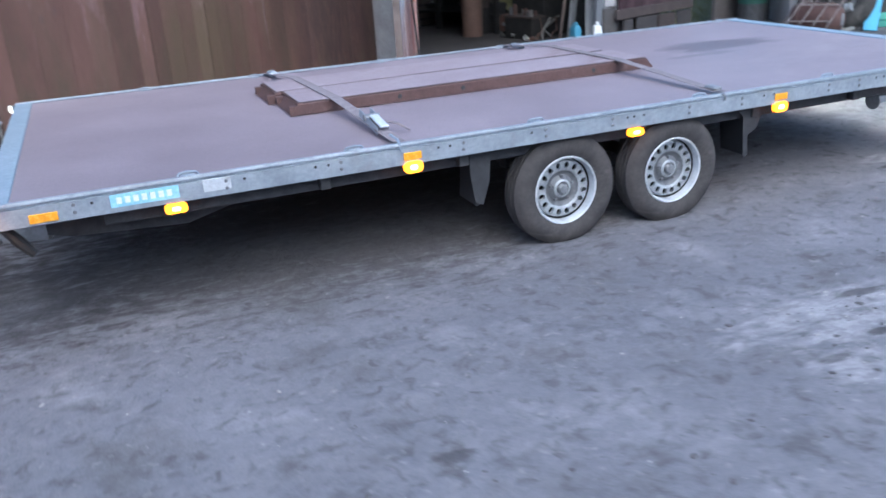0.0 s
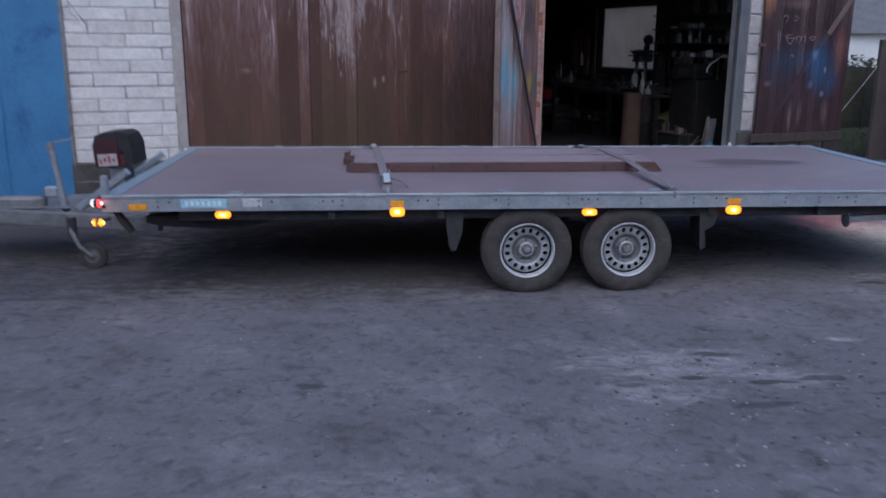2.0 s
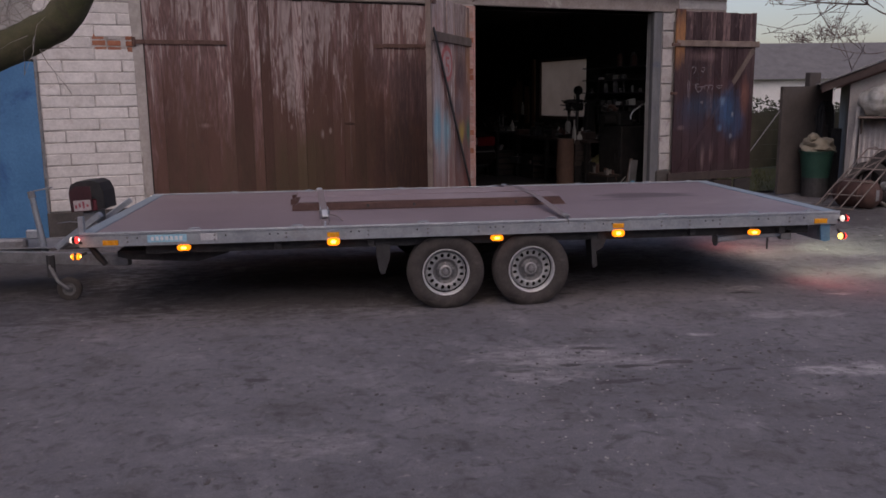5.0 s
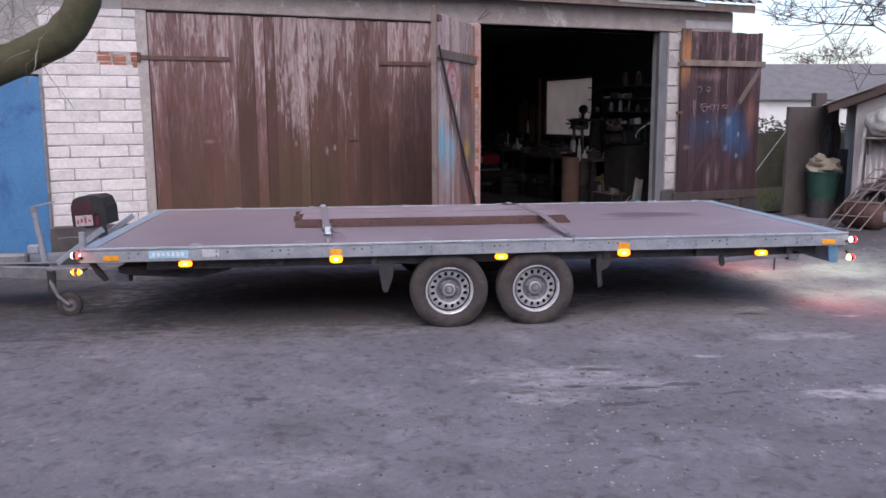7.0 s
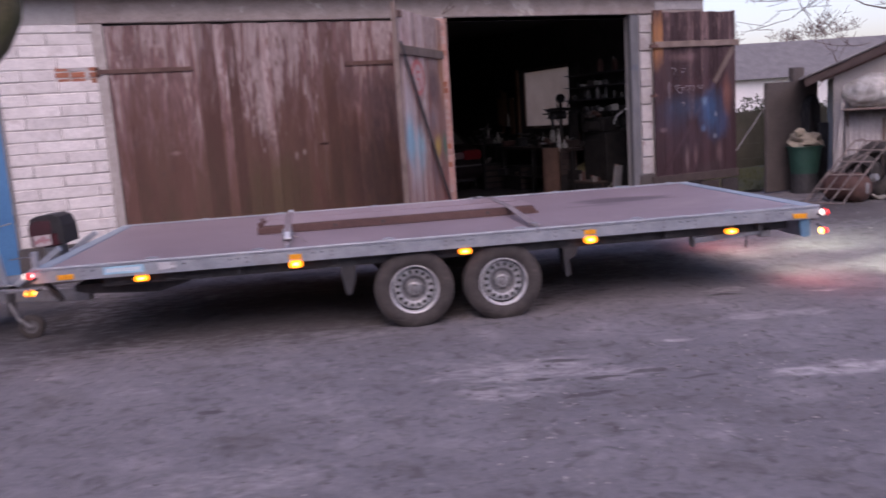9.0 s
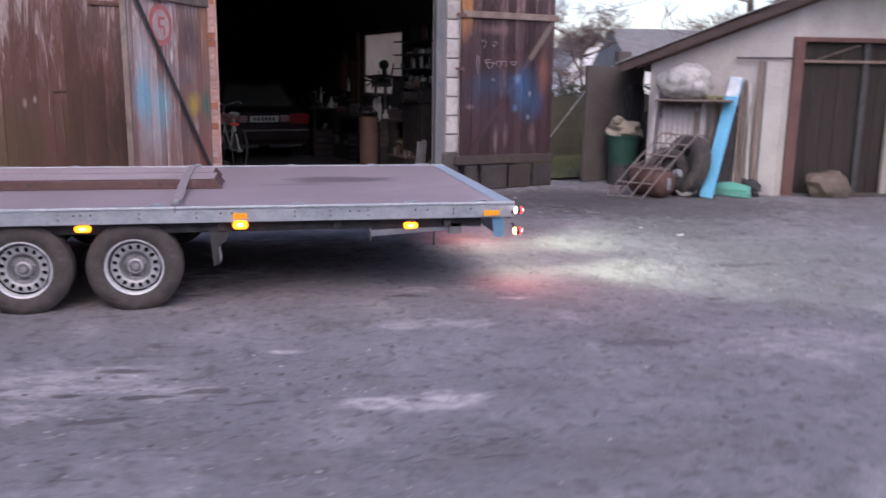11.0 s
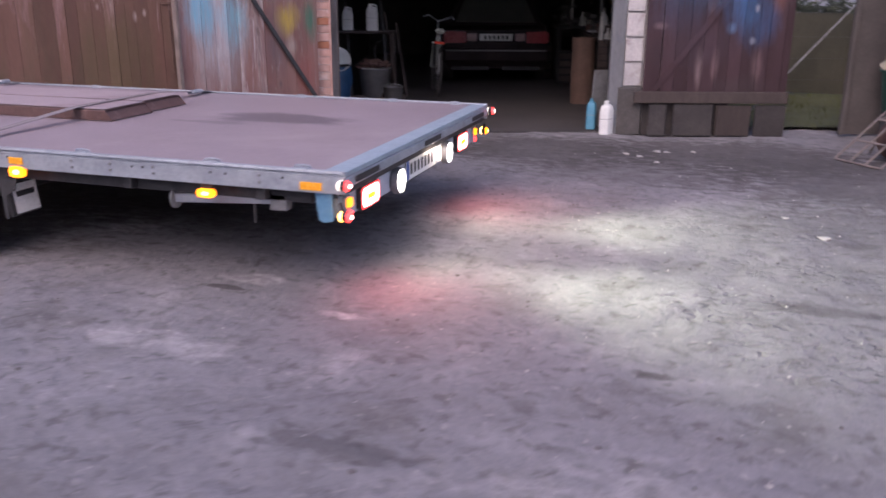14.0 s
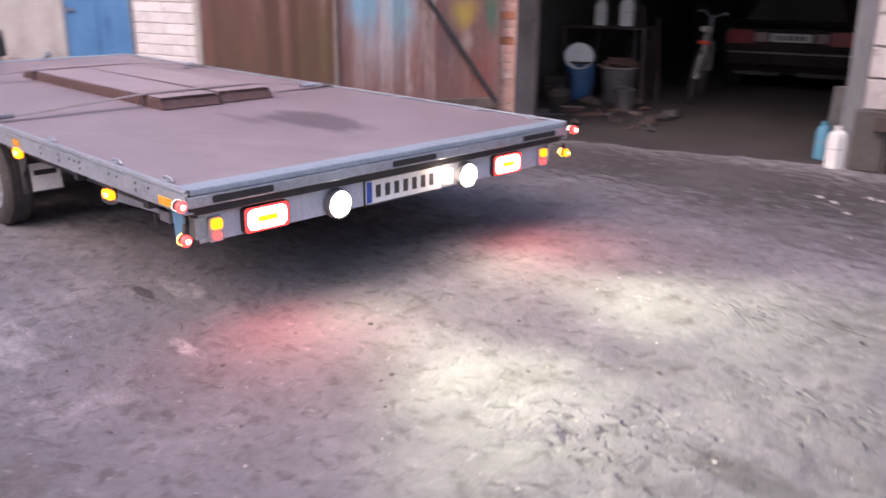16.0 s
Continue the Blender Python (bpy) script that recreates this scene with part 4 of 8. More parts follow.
# ---------------------------------------------------------------- loading ramps and straps on the deck
def ramp(y, x, yaw=0.0):
    r = thing("loading_ramp", "reddish-brown folded steel loading ramp lying on the deck", "ramp", (x, y, ZD), HERE, "ramps strapped to the deck")
    f = Matrix.Translation((x, y, ZD)) @ pose(0, 0, 0, 0, 0, yaw)
    prof = [(-0.205, 0.0), (-0.205, 0.058), (-0.198, 0.064), (0.198, 0.064), (0.205, 0.058), (0.205, 0.0)]
    bm = bmesh.new()
    rows = []
    for xx, lift in ((-1.20, 0.0), (-1.12, 0.0), (1.10, 0.0), (1.20, 0.0)):
        rows.append([bm.verts.new((xx + (0.05 if abs(xx) > 1.15 and z > 0.04 else 0) * (-1 if xx > 0 else 1), yy, z)) for yy, z in prof])
    for a, b in zip(rows, rows[1:]):
        for i in range(len(prof) - 1):
            bm.faces.new((a[i], a[i + 1], b[i + 1], b[i]))
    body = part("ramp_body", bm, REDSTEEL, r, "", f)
    sol = body.modifiers.new("thickness", "SOLIDIFY")
    sol.thickness = 0.004
    part("ramp_top", box(-1.14, 1.14, -0.200, 0.200, 0.0695, 0.0725, 0.001), RAMPTOP, r, "worn tread plate, paled for light from above", f)
    for xx, s in ((-1.19, 1), (1.19, -1)):
        part("end_plate", prism([(xx, 0.003), (xx + s * 0.012, 0.003), (xx + s * 0.062, 0.062), (xx + s * 0.05, 0.062)], -0.2, 0.2, None, pose(0, 0, 0, 90, 0, 0)), REDSTEEL, r, "slanted end plate", f)
    for xx in (-0.55, -0.15, 0.75):
        part("side_hole", lathe([(0, 0.002), (0.013, 0.002), (0.014, 0)], 10, None, Matrix.Translation((xx, -0.2075, 0.032)) @ face), CHASSIS, r, "", f)
    for s in (-1, 1):
        part("end_tube", box(-1.195, -1.12, s * 0.17 - 0.022, s * 0.17 + 0.022, 0.004, 0.05, 0.003), REDSTEEL, r, "", f)
    return r


ramp(4.835, 2.21)
ramp(5.265, 2.17, 0.6)


def strap(xa, xb, label, web=WEBBING):
    s = thing("ratchet_strap", label, "strap", (xa, YM, ZD), HERE, "ratchet straps")
    top = ZD + 0.076
    pts = [(xa, Y0 + 0.02, ZD + 0.012), (xa + 0.1 * (xb - xa), Y0 + 0.30, ZD + 0.03), (xa + 0.36 * (xb - xa), 4.62, top), (xa + 0.5 * (xb - xa), 4.93, top + 0.002), (xa + 0.66 * (xb - xa), 5.46, top), (xb, Y1 - 0.02, ZD + 0.012)]
    bm = bmesh.new()
    rows = []
    for x, y, z in pts:
        rows.append([bm.verts.new((x + dx, y, z + dz)) for dx, dz in ((-0.03, 0), (0.03, 0), (0.03, 0.003), (-0.03, 0.003))])
    for a, b in zip(rows, rows[1:]):
        for i in range(4):
            bm.faces.new((a[i], a[(i + 1) % 4], b[(i + 1) % 4], b[i]))
    part("webbing", bm, web, s, "woven webbing")
    return s


s1 = strap(1.31, 1.20, "grey ratchet strap over the ramps with a steel ratchet")
m = Matrix.Translation((1.30, 4.02, ZD + 0.03)) @ pose(0, 0, 0, 12, 0, 3)
ratchet = part("ratchet", box(-0.032, -0.026, -0.13, 0.12, 0, 0.045, 0.003, box(0.026, 0.032, -0.13, 0.12, 0, 0.045, 0.003, None, m), m), GALV, s1, "steel ratchet buckle")
part("ratchet_drum", rod(m @ Vector((-0.04, 0.03, 0.03)), m @ Vector((0.04, 0.03, 0.03)), 0.018), GREYSTEEL, ratchet)
part("ratchet_handle", box(-0.022, 0.022, -0.15, 0.0, 0.045, 0.058, 0.004, None, m), RIMSTEEL, ratchet)
part("strap_tail", tube([(1.33, 4.0, ZD + 0.05), (1.40, 3.95, ZD + 0.04), (1.44, 3.88, ZD + 0.012)], 0.006, 6), WEBBING, s1)
part("hook", tube([(1.31, 3.80, ZD + 0.02), (1.31, 3.70, ZD + 0.016), (1.31, 3.652, ZD + 0.0), (1.31, 3.648, ZD - 0.03)], 0.008, 6), GALV, s1)
part("far_buckle", box(1.18, 1.24, 5.98, 6.09, ZD + 0.012, ZD + 0.045, 0.012), GALV, s1)
s2 = strap(3.17, 3.10, "dark slate ratchet strap lying over the ramp ends", SLATEWEB)
part("near_ratchet", box(3.145, 3.195, 3.70, 3.80, ZD + 0.014, ZD + 0.038, 0.008), GREYSTEEL, s2, "worn steel ratchet buckle")
part("hook", tube([(3.17, 3.80, ZD + 0.02), (3.17, 3.70, ZD + 0.016), (3.17, 3.652, ZD + 0.0), (3.17, 3.648, ZD - 0.03)], 0.008, 6), GREYSTEEL, s2)
part("far_ratchet", box(3.09, 3.15, 5.90, 6.06, ZD + 0.012, ZD + 0.04, 0.012), GALV, s2, "steel ratchet buckle")

# light from the lamps at the tail: each reversing lamp throws a wide pool and a long beam
for y, aside in ((4.470, -0.34), (5.360, 0.30)):
    for watts, cone, drop, wide in ((2.5, 170, 60.0, 1.0), (9, 140, 26.0, 1.0), (42, 84, 8.0, 0.9), (215, 60, 4.5, 1.2)):
        d = bpy.data.lights.new("reversing_beam", "SPOT")
        d.energy, d.color, d.spot_size, d.spot_blend, d.shadow_soft_size = watts, (0.78, 1.0, 0.72), radians(cone), 1.0, 0.06
        new("reversing_beam", d).matrix_world = look((X1 + 0.02, y, 0.466), (X1 + 2.02, y + aside, 0.466 - 2.0 * math.tan(radians(drop)))) @ Matrix.Diagonal((wide, 1, 1, 1))
for y, s in ((4.070, -1), (5.705, 1)):
    d = bpy.data.lights.new("tail_lamp_light", "SPOT")
    d.energy, d.color, d.spot_size, d.spot_blend, d.shadow_soft_size = 10, (1.0, 0.24, 0.24), radians(176), 1.0, 0.12
    new("tail_lamp_light", d).matrix_world = look((X1 + 0.06, y + s * 0.02, 0.478), (X1 + 0.42, y + s * 0.09, 0.0))
d = bpy.data.lights.new("front_marker_light", "POINT")
d.energy, d.color, d.shadow_soft_size = 0.3, (1.0, 0.42, 0.10), 0.03
new("front_marker_light", d).matrix_world = pose(X0 - 0.02, Y0 - 0.075, 0.50)
d = bpy.data.lights.new("plate_lamp_light", "POINT")
d.energy, d.color, d.shadow_soft_size = 0.45, (1.0, 0.90, 0.74), 0.02
new("plate_lamp_light", d).matrix_world = pose(XB + 0.07, 5.20, 0.50)

# ---------------------------------------------------------------- barn
BLOCK = surface("whitewashed_block", (0.58, 0.548, 0.532), (0.72, 0.685, 0.667), 0.85, 0, 5, None, 30, 0.006, 0.09, (0.47, 0.42, 0.40), 0.4, (0.58, 0.70))
GRIMYBLOCK = surface("grimy_white_block", (0.37, 0.343, 0.338), (0.48, 0.45, 0.44), 0.85, 0, 7, None, 40, 0.005, 0.12, (0.25, 0.21, 0.20), 0.4, (0.54, 0.68))
MORTAR = surface("limed_mortar", (0.20, 0.18, 0.165), (0.60, 0.56, 0.54), 0.9, 0, 4.5, None, 50, 0.003)
REDBRICK = surface("red_brick", (0.30, 0.10, 0.06), (0.40, 0.17, 0.10), 0.85, 0, 9, None, 60, 0.003, 0.2, (0.5, 0.42, 0.38))
CONCRETE = surface("weathered_concrete", (0.28, 0.232, 0.215), (0.385, 0.325, 0.302), 0.88, 0, 3, None, 40, 0.004, 0, (0.20, 0.165, 0.15), 0.4, (0.56, 0.66))
LINTEL = surface("flaked_lintel_concrete", (0.28, 0.232, 0.215), (0.385, 0.325, 0.302), 0.88, 0, 5, None, 40, 0.004, 0, (0.47, 0.42, 0.395), 0.4, (0.62, 0.66))
DIRTCONC = surface("dirty_concrete", (0.056, 0.050, 0.048), (0.095, 0.085, 0.080), 0.9, 0, 5, None, 40, 0.004)
PLASTER = surface("old_plaster", (0.34, 0.32, 0.31), (0.44, 0.42, 0.40), 0.88, 0, 3, None, 40, 0.004, 0, (0.25, 0.23, 0.22))
# inner walls near black: the barn's dimness is put into their colour
INSIDE = surface("dim_inner_wall", (0.036, 0.034, 0.033), (0.066, 0.062, 0.06), 0.9, 0, 3, None, 30, 0.004)
# dark patches from 2.75 to 3.25 along paint the open leaf's shadow
GATE = gate_wood("brown_gate_boards", (0.098, 0.049, 0.040), (0.124, 0.066, 0.052), (0.215, 0.128, 0.120), 0.75, 2.7, (
    ((0.62, 1.32), (0.09, 0.04), (0.28, 0.19, 0.17), 0.7), ((1.75, 0.75), (0.55, 0.62), (0.088, 0.062, 0.036), 0.75), ((3.05, 0.85), (0.62, 1.0), (0.050, 0.032, 0.030), 0.9),
    ((3.25, 1.75), (0.45, 0.62), (0.066, 0.044, 0.048), 0.85), ((2.75, 2.0), (0.3, 0.4), (0.085, 0.055, 0.058), 0.6), ((2.0, 1.18), (0.03, 0.08), (0.40, 0.33, 0.31), 0.8), ((2.1, 1.22), (0.025, 0.05), (0.40, 0.33, 0.31), 0.7), ((1.62, 1.28), (0.03, 0.06), (0.36, 0.29, 0.27), 0.6), ((2.36, 1.0), (0.012, 0.35), (0.30, 0.25, 0.22), 0.6)),
    (0.080, 0.058, 0.038), flake=(0.40, 0.33, 0.32), flake_at=0.55, middle=(1.75, 0.85))
LEAF_L = gate_wood("painted_leaf_boards", (0.26, 0.130, 0.112), (0.33, 0.19, 0.165), (0.38, 0.27, 0.245), -0.6, 3.0, (
    ((0.24, 1.65), (0.20, 0.45), (0.45, 0.41, 0.42), 0.85), ((0.40, 1.05), (0.40, 0.60), (0.45, 0.41, 0.42), 0.75), ((0.22, 1.28), (0.18, 0.38), (0.20, 0.40, 0.50), 1.0), ((0.57, 1.22), (0.17, 0.34), (0.26, 0.46, 0.54), 1.0),
    ((0.25, 2.35), (0.24, 0.30), (0.42, 0.25, 0.235), 0.6), ((0.57, 2.0), (0.30, 0.32), (0.46, 0.17, 0.16), 0.7), ((1.17, 1.17), (0.17, 0.18), (0.55, 0.38, 0.08), 0.95),
    ((1.45, 1.18), (0.10, 0.24), (0.08, 0.20, 0.14), 0.95), ((1.14, 1.88), (0.28, 0.28), (0.135, 0.085, 0.085), 0.95), ((1.02, 1.50), (0.24, 0.18), (0.20, 0.17, 0.19), 0.7),
    ((0.77, 1.68), (0.04, 0.09), (0.74, 0.68, 0.62), 1.0), ((1.47, 2.15), (0.14, 0.62), (0.44, 0.20, 0.09), 0.9), ((1.22, 0.92), (0.08, 0.14), (0.52, 0.42, 0.36), 0.8),
    ((1.0, 0.95), (0.18, 0.40), (0.18, 0.135, 0.145), 0.7), ((1.38, 0.62), (0.17, 0.36), (0.38, 0.14, 0.12), 0.75), ((0.8, 0.35), (0.5, 0.25), (0.20, 0.125, 0.12), 0.6), ((0.65, 1.75), (0.03, 0.5), (0.12, 0.08, 0.08), 0.6)), flake=(0.54, 0.44, 0.42), flake_at=0.53)
SPRAY_AND_SHEEN = (
    ((0.52, 2.14), (0.34, 0.10), (0.23, 0.15, 0.15), 0.55),
    ((0.50, 1.42), (0.52, 0.24), (0.038, 0.055, 0.095), 0.9), ((0.30, 1.20), (0.34, 0.20), (0.05, 0.042, 0.065), 0.7),
    ((1.0, 1.34), (0.30, 0.44), (0.036, 0.082, 0.17), 1.0), ((1.22, 1.12), (0.16, 0.26), (0.036, 0.065, 0.14), 0.7),
    ((0.89, 1.50), (0.07, 0.09), (0.15, 0.24, 0.36), 0.75), ((0.86, 1.10), (0.07, 0.08), (0.10, 0.18, 0.30), 0.6),
    ((1.10, 1.30), (0.03, 0.05), (0.28, 0.28, 0.32), 0.8), ((1.08, 0.98), (0.035, 0.045), (0.26, 0.28, 0.34), 0.8),
    # the pale blotch at (0.14, 1.12) paints a sheen onto the boards
    ((1.32, 1.58), (0.12, 0.34), (0.17, 0.072, 0.055), 0.8), ((0.14, 1.12), (0.09, 0.05), (0.20, 0.14, 0.145), 0.6),
    ((0.56, 0.68), (0.05, 0.24), (0.24, 0.17, 0.17), 0.7), ((0.47, 0.80), (0.03, 0.16), (0.035, 0.024, 0.03), 0.7), ((0.72, 0.74), (0.05, 0.22), (0.20, 0.13, 0.135), 0.6),
    ((1.16, 0.72), (0.08, 0.22), (0.17, 0.11, 0.115), 0.6), ((0.12, 0.85), (0.10, 0.22), (0.035, 0.022, 0.026), 0.7), ((1.0, 0.52), (0.4, 0.12), (0.05, 0.034, 0.036), 0.7),
    ((0.75, 1.75), (0.7, 0.12), (0.075, 0.036, 0.040), 0.5), ((0.55, 0.95), (0.5, 0.3), (0.060, 0.040, 0.052), 0.55))
LEAF_R = gate_wood("sprayed_leaf_boards", (0.033, 0.0165, 0.0195), (0.051, 0.0275, 0.032), (0.090, 0.056, 0.061), 0.8, 3.1, SPRAY_AND_SHEEN, flake=(0.22, 0.145, 0.14), flake_at=0.60)
LEAF_O = gate_wood("orange_leaf_board", (0.033, 0.0165, 0.0195), (0.051, 0.0275, 0.032), (0.090, 0.056, 0.061), 0.8, 3.1, (((0.08, 2.40), (0.45, 0.50), (0.36, 0.165, 0.07), 0.9),) + SPRAY_AND_SHEEN, flake=(0.22, 0.145, 0.14), flake_at=0.66)
OLDWOOD = surface("grey_brown_timber", (0.13, 0.095, 0.08), (0.22, 0.17, 0.15), 0.85, 0, 6, (1, 1, 0.3), 50, 0.003, 0.2, (0.09, 0.07, 0.06))
DARKWOOD = surface("dark_timber", (0.042, 0.031, 0.029), (0.070, 0.053, 0.048), 0.85, 0, 6, (1, 1, 0.3), 50, 0.003, 0.2, (0.04, 0.03, 0.027))
DARKSLAB = surface("dark_slab", (0.032, 0.028, 0.028), (0.054, 0.047, 0.046), 0.9, 0, 5, None, 40, 0.004, 0.15)
RUST = surface("rusty_iron", (0.10, 0.055, 0.045), (0.16, 0.095, 0.08), 0.8, 0.2, 9, None, 60, 0.002, 0.1, (0.07, 0.04, 0.035))
ROOFING = surface("fibre_cement", (0.21, 0.20, 0.205), (0.31, 0.30, 0.30), 0.9, 0, 4, None, 30, 0.003, 0, (0.13, 0.125, 0.12))
BLUEDOOR = surface("blue_metal_door", (0.045, 0.155, 0.31), (0.07, 0.215, 0.41), 0.5, 0, 2.2, None, 40, 0.001, 0, (0.02, 0.07, 0.20), 0.4, (0.53, 0.66))

D = 0.46
H = 2.76
bm = box(-1.09, -0.0, 0.014, D, 0, H)
box(-2.30, -1.09, 0.014, D, 2.06, H, 0, bm)
box(-7.5, -2.30, 0.0, D, 0, H, 0, bm)
box(3.56, 4.005, 0.014, D, 0, H, 0, bm)
box(3.86, 4.005, -0.085, 0.014, 0, H, 0, bm)
box(6.98, 8.17, 0.014, 0.26, 0, H, 0, bm)
box(-7.5, 8.17, 0.0, D, H, 3.10, 0, bm)
wall = solid("wall_front", bm, PLASTER, "barn front of whitewashed blocks and plaster under a concrete band", "wall", BARN)
part("lintel", box(-0.25, 8.18, -0.03, D - 0.01, H, 3.06, 0.012), LINTEL, wall, "weathered concrete lintel", BARN)
part("footing", box(-1.12, -0.02, -0.035, 0.0, 0, 0.42, 0.01), DIRTCONC, wall, "dark concrete footing", BARN)
part("footing", box(-7.5, -2.32, -0.035, -0.001, 0, 0.38, 0.01), CONCRETE, wall, "", BARN)
bm = bmesh.new()
edge = [(-0.125 + 0.045 * (1 - k / 16) ** 1.2 + 0.014 * noise.noise(Vector((k * 0.9, 0, 0))), 0.42 + (H - 0.42) * k / 16) for k in range(17)]
prism(edge + [(-0.004, H), (-0.004, 0.42)], -0.013, 0.012, bm, Matrix(((1, 0, 0, 0), (0, 0, 1, 0), (0, 1, 0, 0), (0, 0, 0, 1))))
part("plaster_strip", bm, surface("smeared_plaster", (0.33, 0.295, 0.275), (0.45, 0.41, 0.385), 0.9, 0, 5, None, 30, 0.006, 0, (0.30, 0.26, 0.24)), wall, "smeared plaster jamb", BARN)
solid("wall_right", box(8.02, 8.17, 0.26, 3.43, 0, H, 0, box(8.02, 8.17, D, 3.43, H, 3.10, 0, box(8.02, 8.17, 5.21, 11.2, 0, 3.10, 0, box(8.02, 8.17, 3.43, 5.21, 0, 1.15, 0, box(8.02, 8.17, 3.43, 5.21, 2.33, 3.10))))), INSIDE, "near-black side wall of the barn", "wall", BARN)
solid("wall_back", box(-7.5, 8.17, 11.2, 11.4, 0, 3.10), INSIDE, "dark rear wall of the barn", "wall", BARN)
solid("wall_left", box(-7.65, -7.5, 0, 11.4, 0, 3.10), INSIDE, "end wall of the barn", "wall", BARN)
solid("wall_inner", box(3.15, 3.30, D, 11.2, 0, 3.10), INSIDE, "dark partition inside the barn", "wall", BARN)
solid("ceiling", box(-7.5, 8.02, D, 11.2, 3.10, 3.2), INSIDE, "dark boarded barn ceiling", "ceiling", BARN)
# floor colour darkened to carry the dimness inside
solid("floor", box(3.30, 8.02, 0.05, 11.2, -0.05, 0.022), surface("dim_earth_floor", (0.036, 0.032, 0.033), (0.056, 0.050, 0.051), 0.9, 0, 2, None, 40, 0.004), "dark packed earth floor", "floor", BARN)
# dirty window in the side wall
win = solid("window_1", box(8.06, 8.10, 3.43, 3.49, 1.15, 2.33, 0, box(8.06, 8.10, 5.15, 5.21, 1.15, 2.33, 0, box(8.06, 8.10, 3.49, 5.15, 1.15, 1.21, 0, box(8.06, 8.10, 3.49, 5.15, 2.27, 2.33)))), OLDWOOD, "dirty window in the side wall", "window", BARN)
pm, pt, pn, pl, pb = tree_of("dusty_pane")
tr = pn.new("ShaderNodeBsdfTranslucent")
dust = noise_node(pn, pl, coords(pn), 3, 5, 0.6)
pl.new(ramp_node(pn, pl, dust, 0.3, 0.7, (0.60, 0.485, 0.40, 1), (0.72, 0.60, 0.51, 1)), tr.inputs["Color"])
pl.new(tr.outputs[0], pn["Material Output"].inputs["Surface"])
part("pane", box(8.078, 8.082, 3.49, 5.15, 1.21, 2.27), pm, win, "milky dusty glass", BARN)

# two unseen plain walls, behind and beside the yard, added to block low sky light
SKYBLOCK = surface("sky_blocker_plaster", (0.20, 0.175, 0.16), (0.28, 0.25, 0.23), 0.9, 0, 1.5, None, 30, 0.004, 0, (0.15, 0.13, 0.12))
solid("wall_yard_rear", box(-10.0, 16.0, -8.3, -8.0, 0, 4.8), SKYBLOCK, "unseen plain wall added behind the camera to block low sky", "wall")
solid("wall_yard_side", box(-10.3, -10.0, -8.3, 4.0, 0, 3.2), SKYBLOCK, "unseen plain wall added at the yard's side to block low sky", "wall")

# corrugated roof
def corrugated(u0, u1, v0, z0, v1, z1, pitch=0.177, amp=0.026, thick=0.008):
    bm = bmesh.new()
    n = int((u1 - u0) / pitch * 6)
    us = [u0 + (u1 - u0) * i / n for i in range(n + 1)]
    rows = []
    for v, z in ((v0, z0), (v1, z1)):
        for dz in (0, -thick):
            rows.append([bm.verts.new((u, v, z + dz + amp * math.sin(2 * math.pi * u / pitch))) for u in us])
    a, b, c, d = rows
    for i in range(n):
        bm.faces.new((a[i], a[i + 1], c[i + 1], c[i]))
        bm.faces.new((b[i], d[i], d[i + 1], b[i + 1]))
        bm.faces.new((a[i], b[i], b[i + 1], a[i + 1]))
        bm.faces.new((c[i], c[i + 1], d[i + 1], d[i]))
    return bm


roof = solid("roof", corrugated(-7.8, 8.42, -0.34, 3.19, 6.0, 4.7), ROOFING, "grey corrugated fibre-cement roof", "roof", BARN, smooth=True)
part("roof_far_slope", corrugated(-7.8, 8.42, 12.0, 3.19, 6.0, 4.7), ROOFING, roof, "", BARN, True)
part("eave_board", box(-7.7, 8.38, -0.25, -0.22, 3.04, 3.15, 0.004), OLDWOOD, roof, "weathered eave board", BARN)
part("eave_strip", box(6.0, 7.45, -0.27, -0.252, 3.09, 3.14, 0.003), PLASTER, roof, "pale nailed strip", BARN)
part("gable", prism([(-0.05, 3.10), (11.4, 3.10), (6.0, 4.62), (5.4, 4.62)], 0, 0.14, None, Matrix.Translation((8.03, 0, 0)) @ Matrix(((0, 0, 1, 0), (1, 0, 0, 0), (0, 1, 0, 0), (0, 0, 0, 1)))), PLASTER, roof, "", BARN)


def board_leaf(leaf, f, u0, u1, z0, z1, mat, seed, thick=0.028, v=0.0, rag=0.02):
    """Upright boards of uneven width, each its own mesh."""
    rng = random.Random(seed)
    u = u0
    while u < u1 - 0.02:
        w = min(rng.uniform(0.10, 0.165), u1 - u)
        if u1 - (u + w) < 0.06:
            w = u1 - u
        dz, dv = rng.uniform(0, rag), rng.uniform(-0.004, 0.004)
        part("board", box(u + 0.0016, u + w - 0.0016, v + dv, v + dv + thick, z0 + rng.uniform(0, rag), z1 - dz, 0.002), mat, leaf, "", f)
        u += w


# the closed double gate
gate = thing("closed_gate", "closed double gate of weathered brown boards with peeling paint", "gate", (0, 0, 0), BARN)
edges = (0.008, 0.17, 0.39, 0.63, 0.77, 0.95, 1.165, 1.287, 1.405, 1.554, 1.68, 1.797, 1.90, 2.0, 2.14, 2.273, 2.414, 2.555, 2.678, 2.801, 2.947, 3.116, 3.265, 3.41, 3.552)
grng = random.Random(5)
for a, b in zip(edges, edges[1:]):
    g0, g1 = 0.0003 + 0.0005 * grng.random(), 0.0003 + (0.005 if b in (1.287, 1.797) else 0.0014 * grng.random() ** 2)
    dv = grng.uniform(-0.002, 0.002)
    part("board", box(a + g0, b - g1, -0.01 + dv, 0.018 + dv, 0.06 + 0.02 * grng.random(), H - 0.016 - 0.012 * grng.random(), 0.0008), GATE, gate, "", BARN)
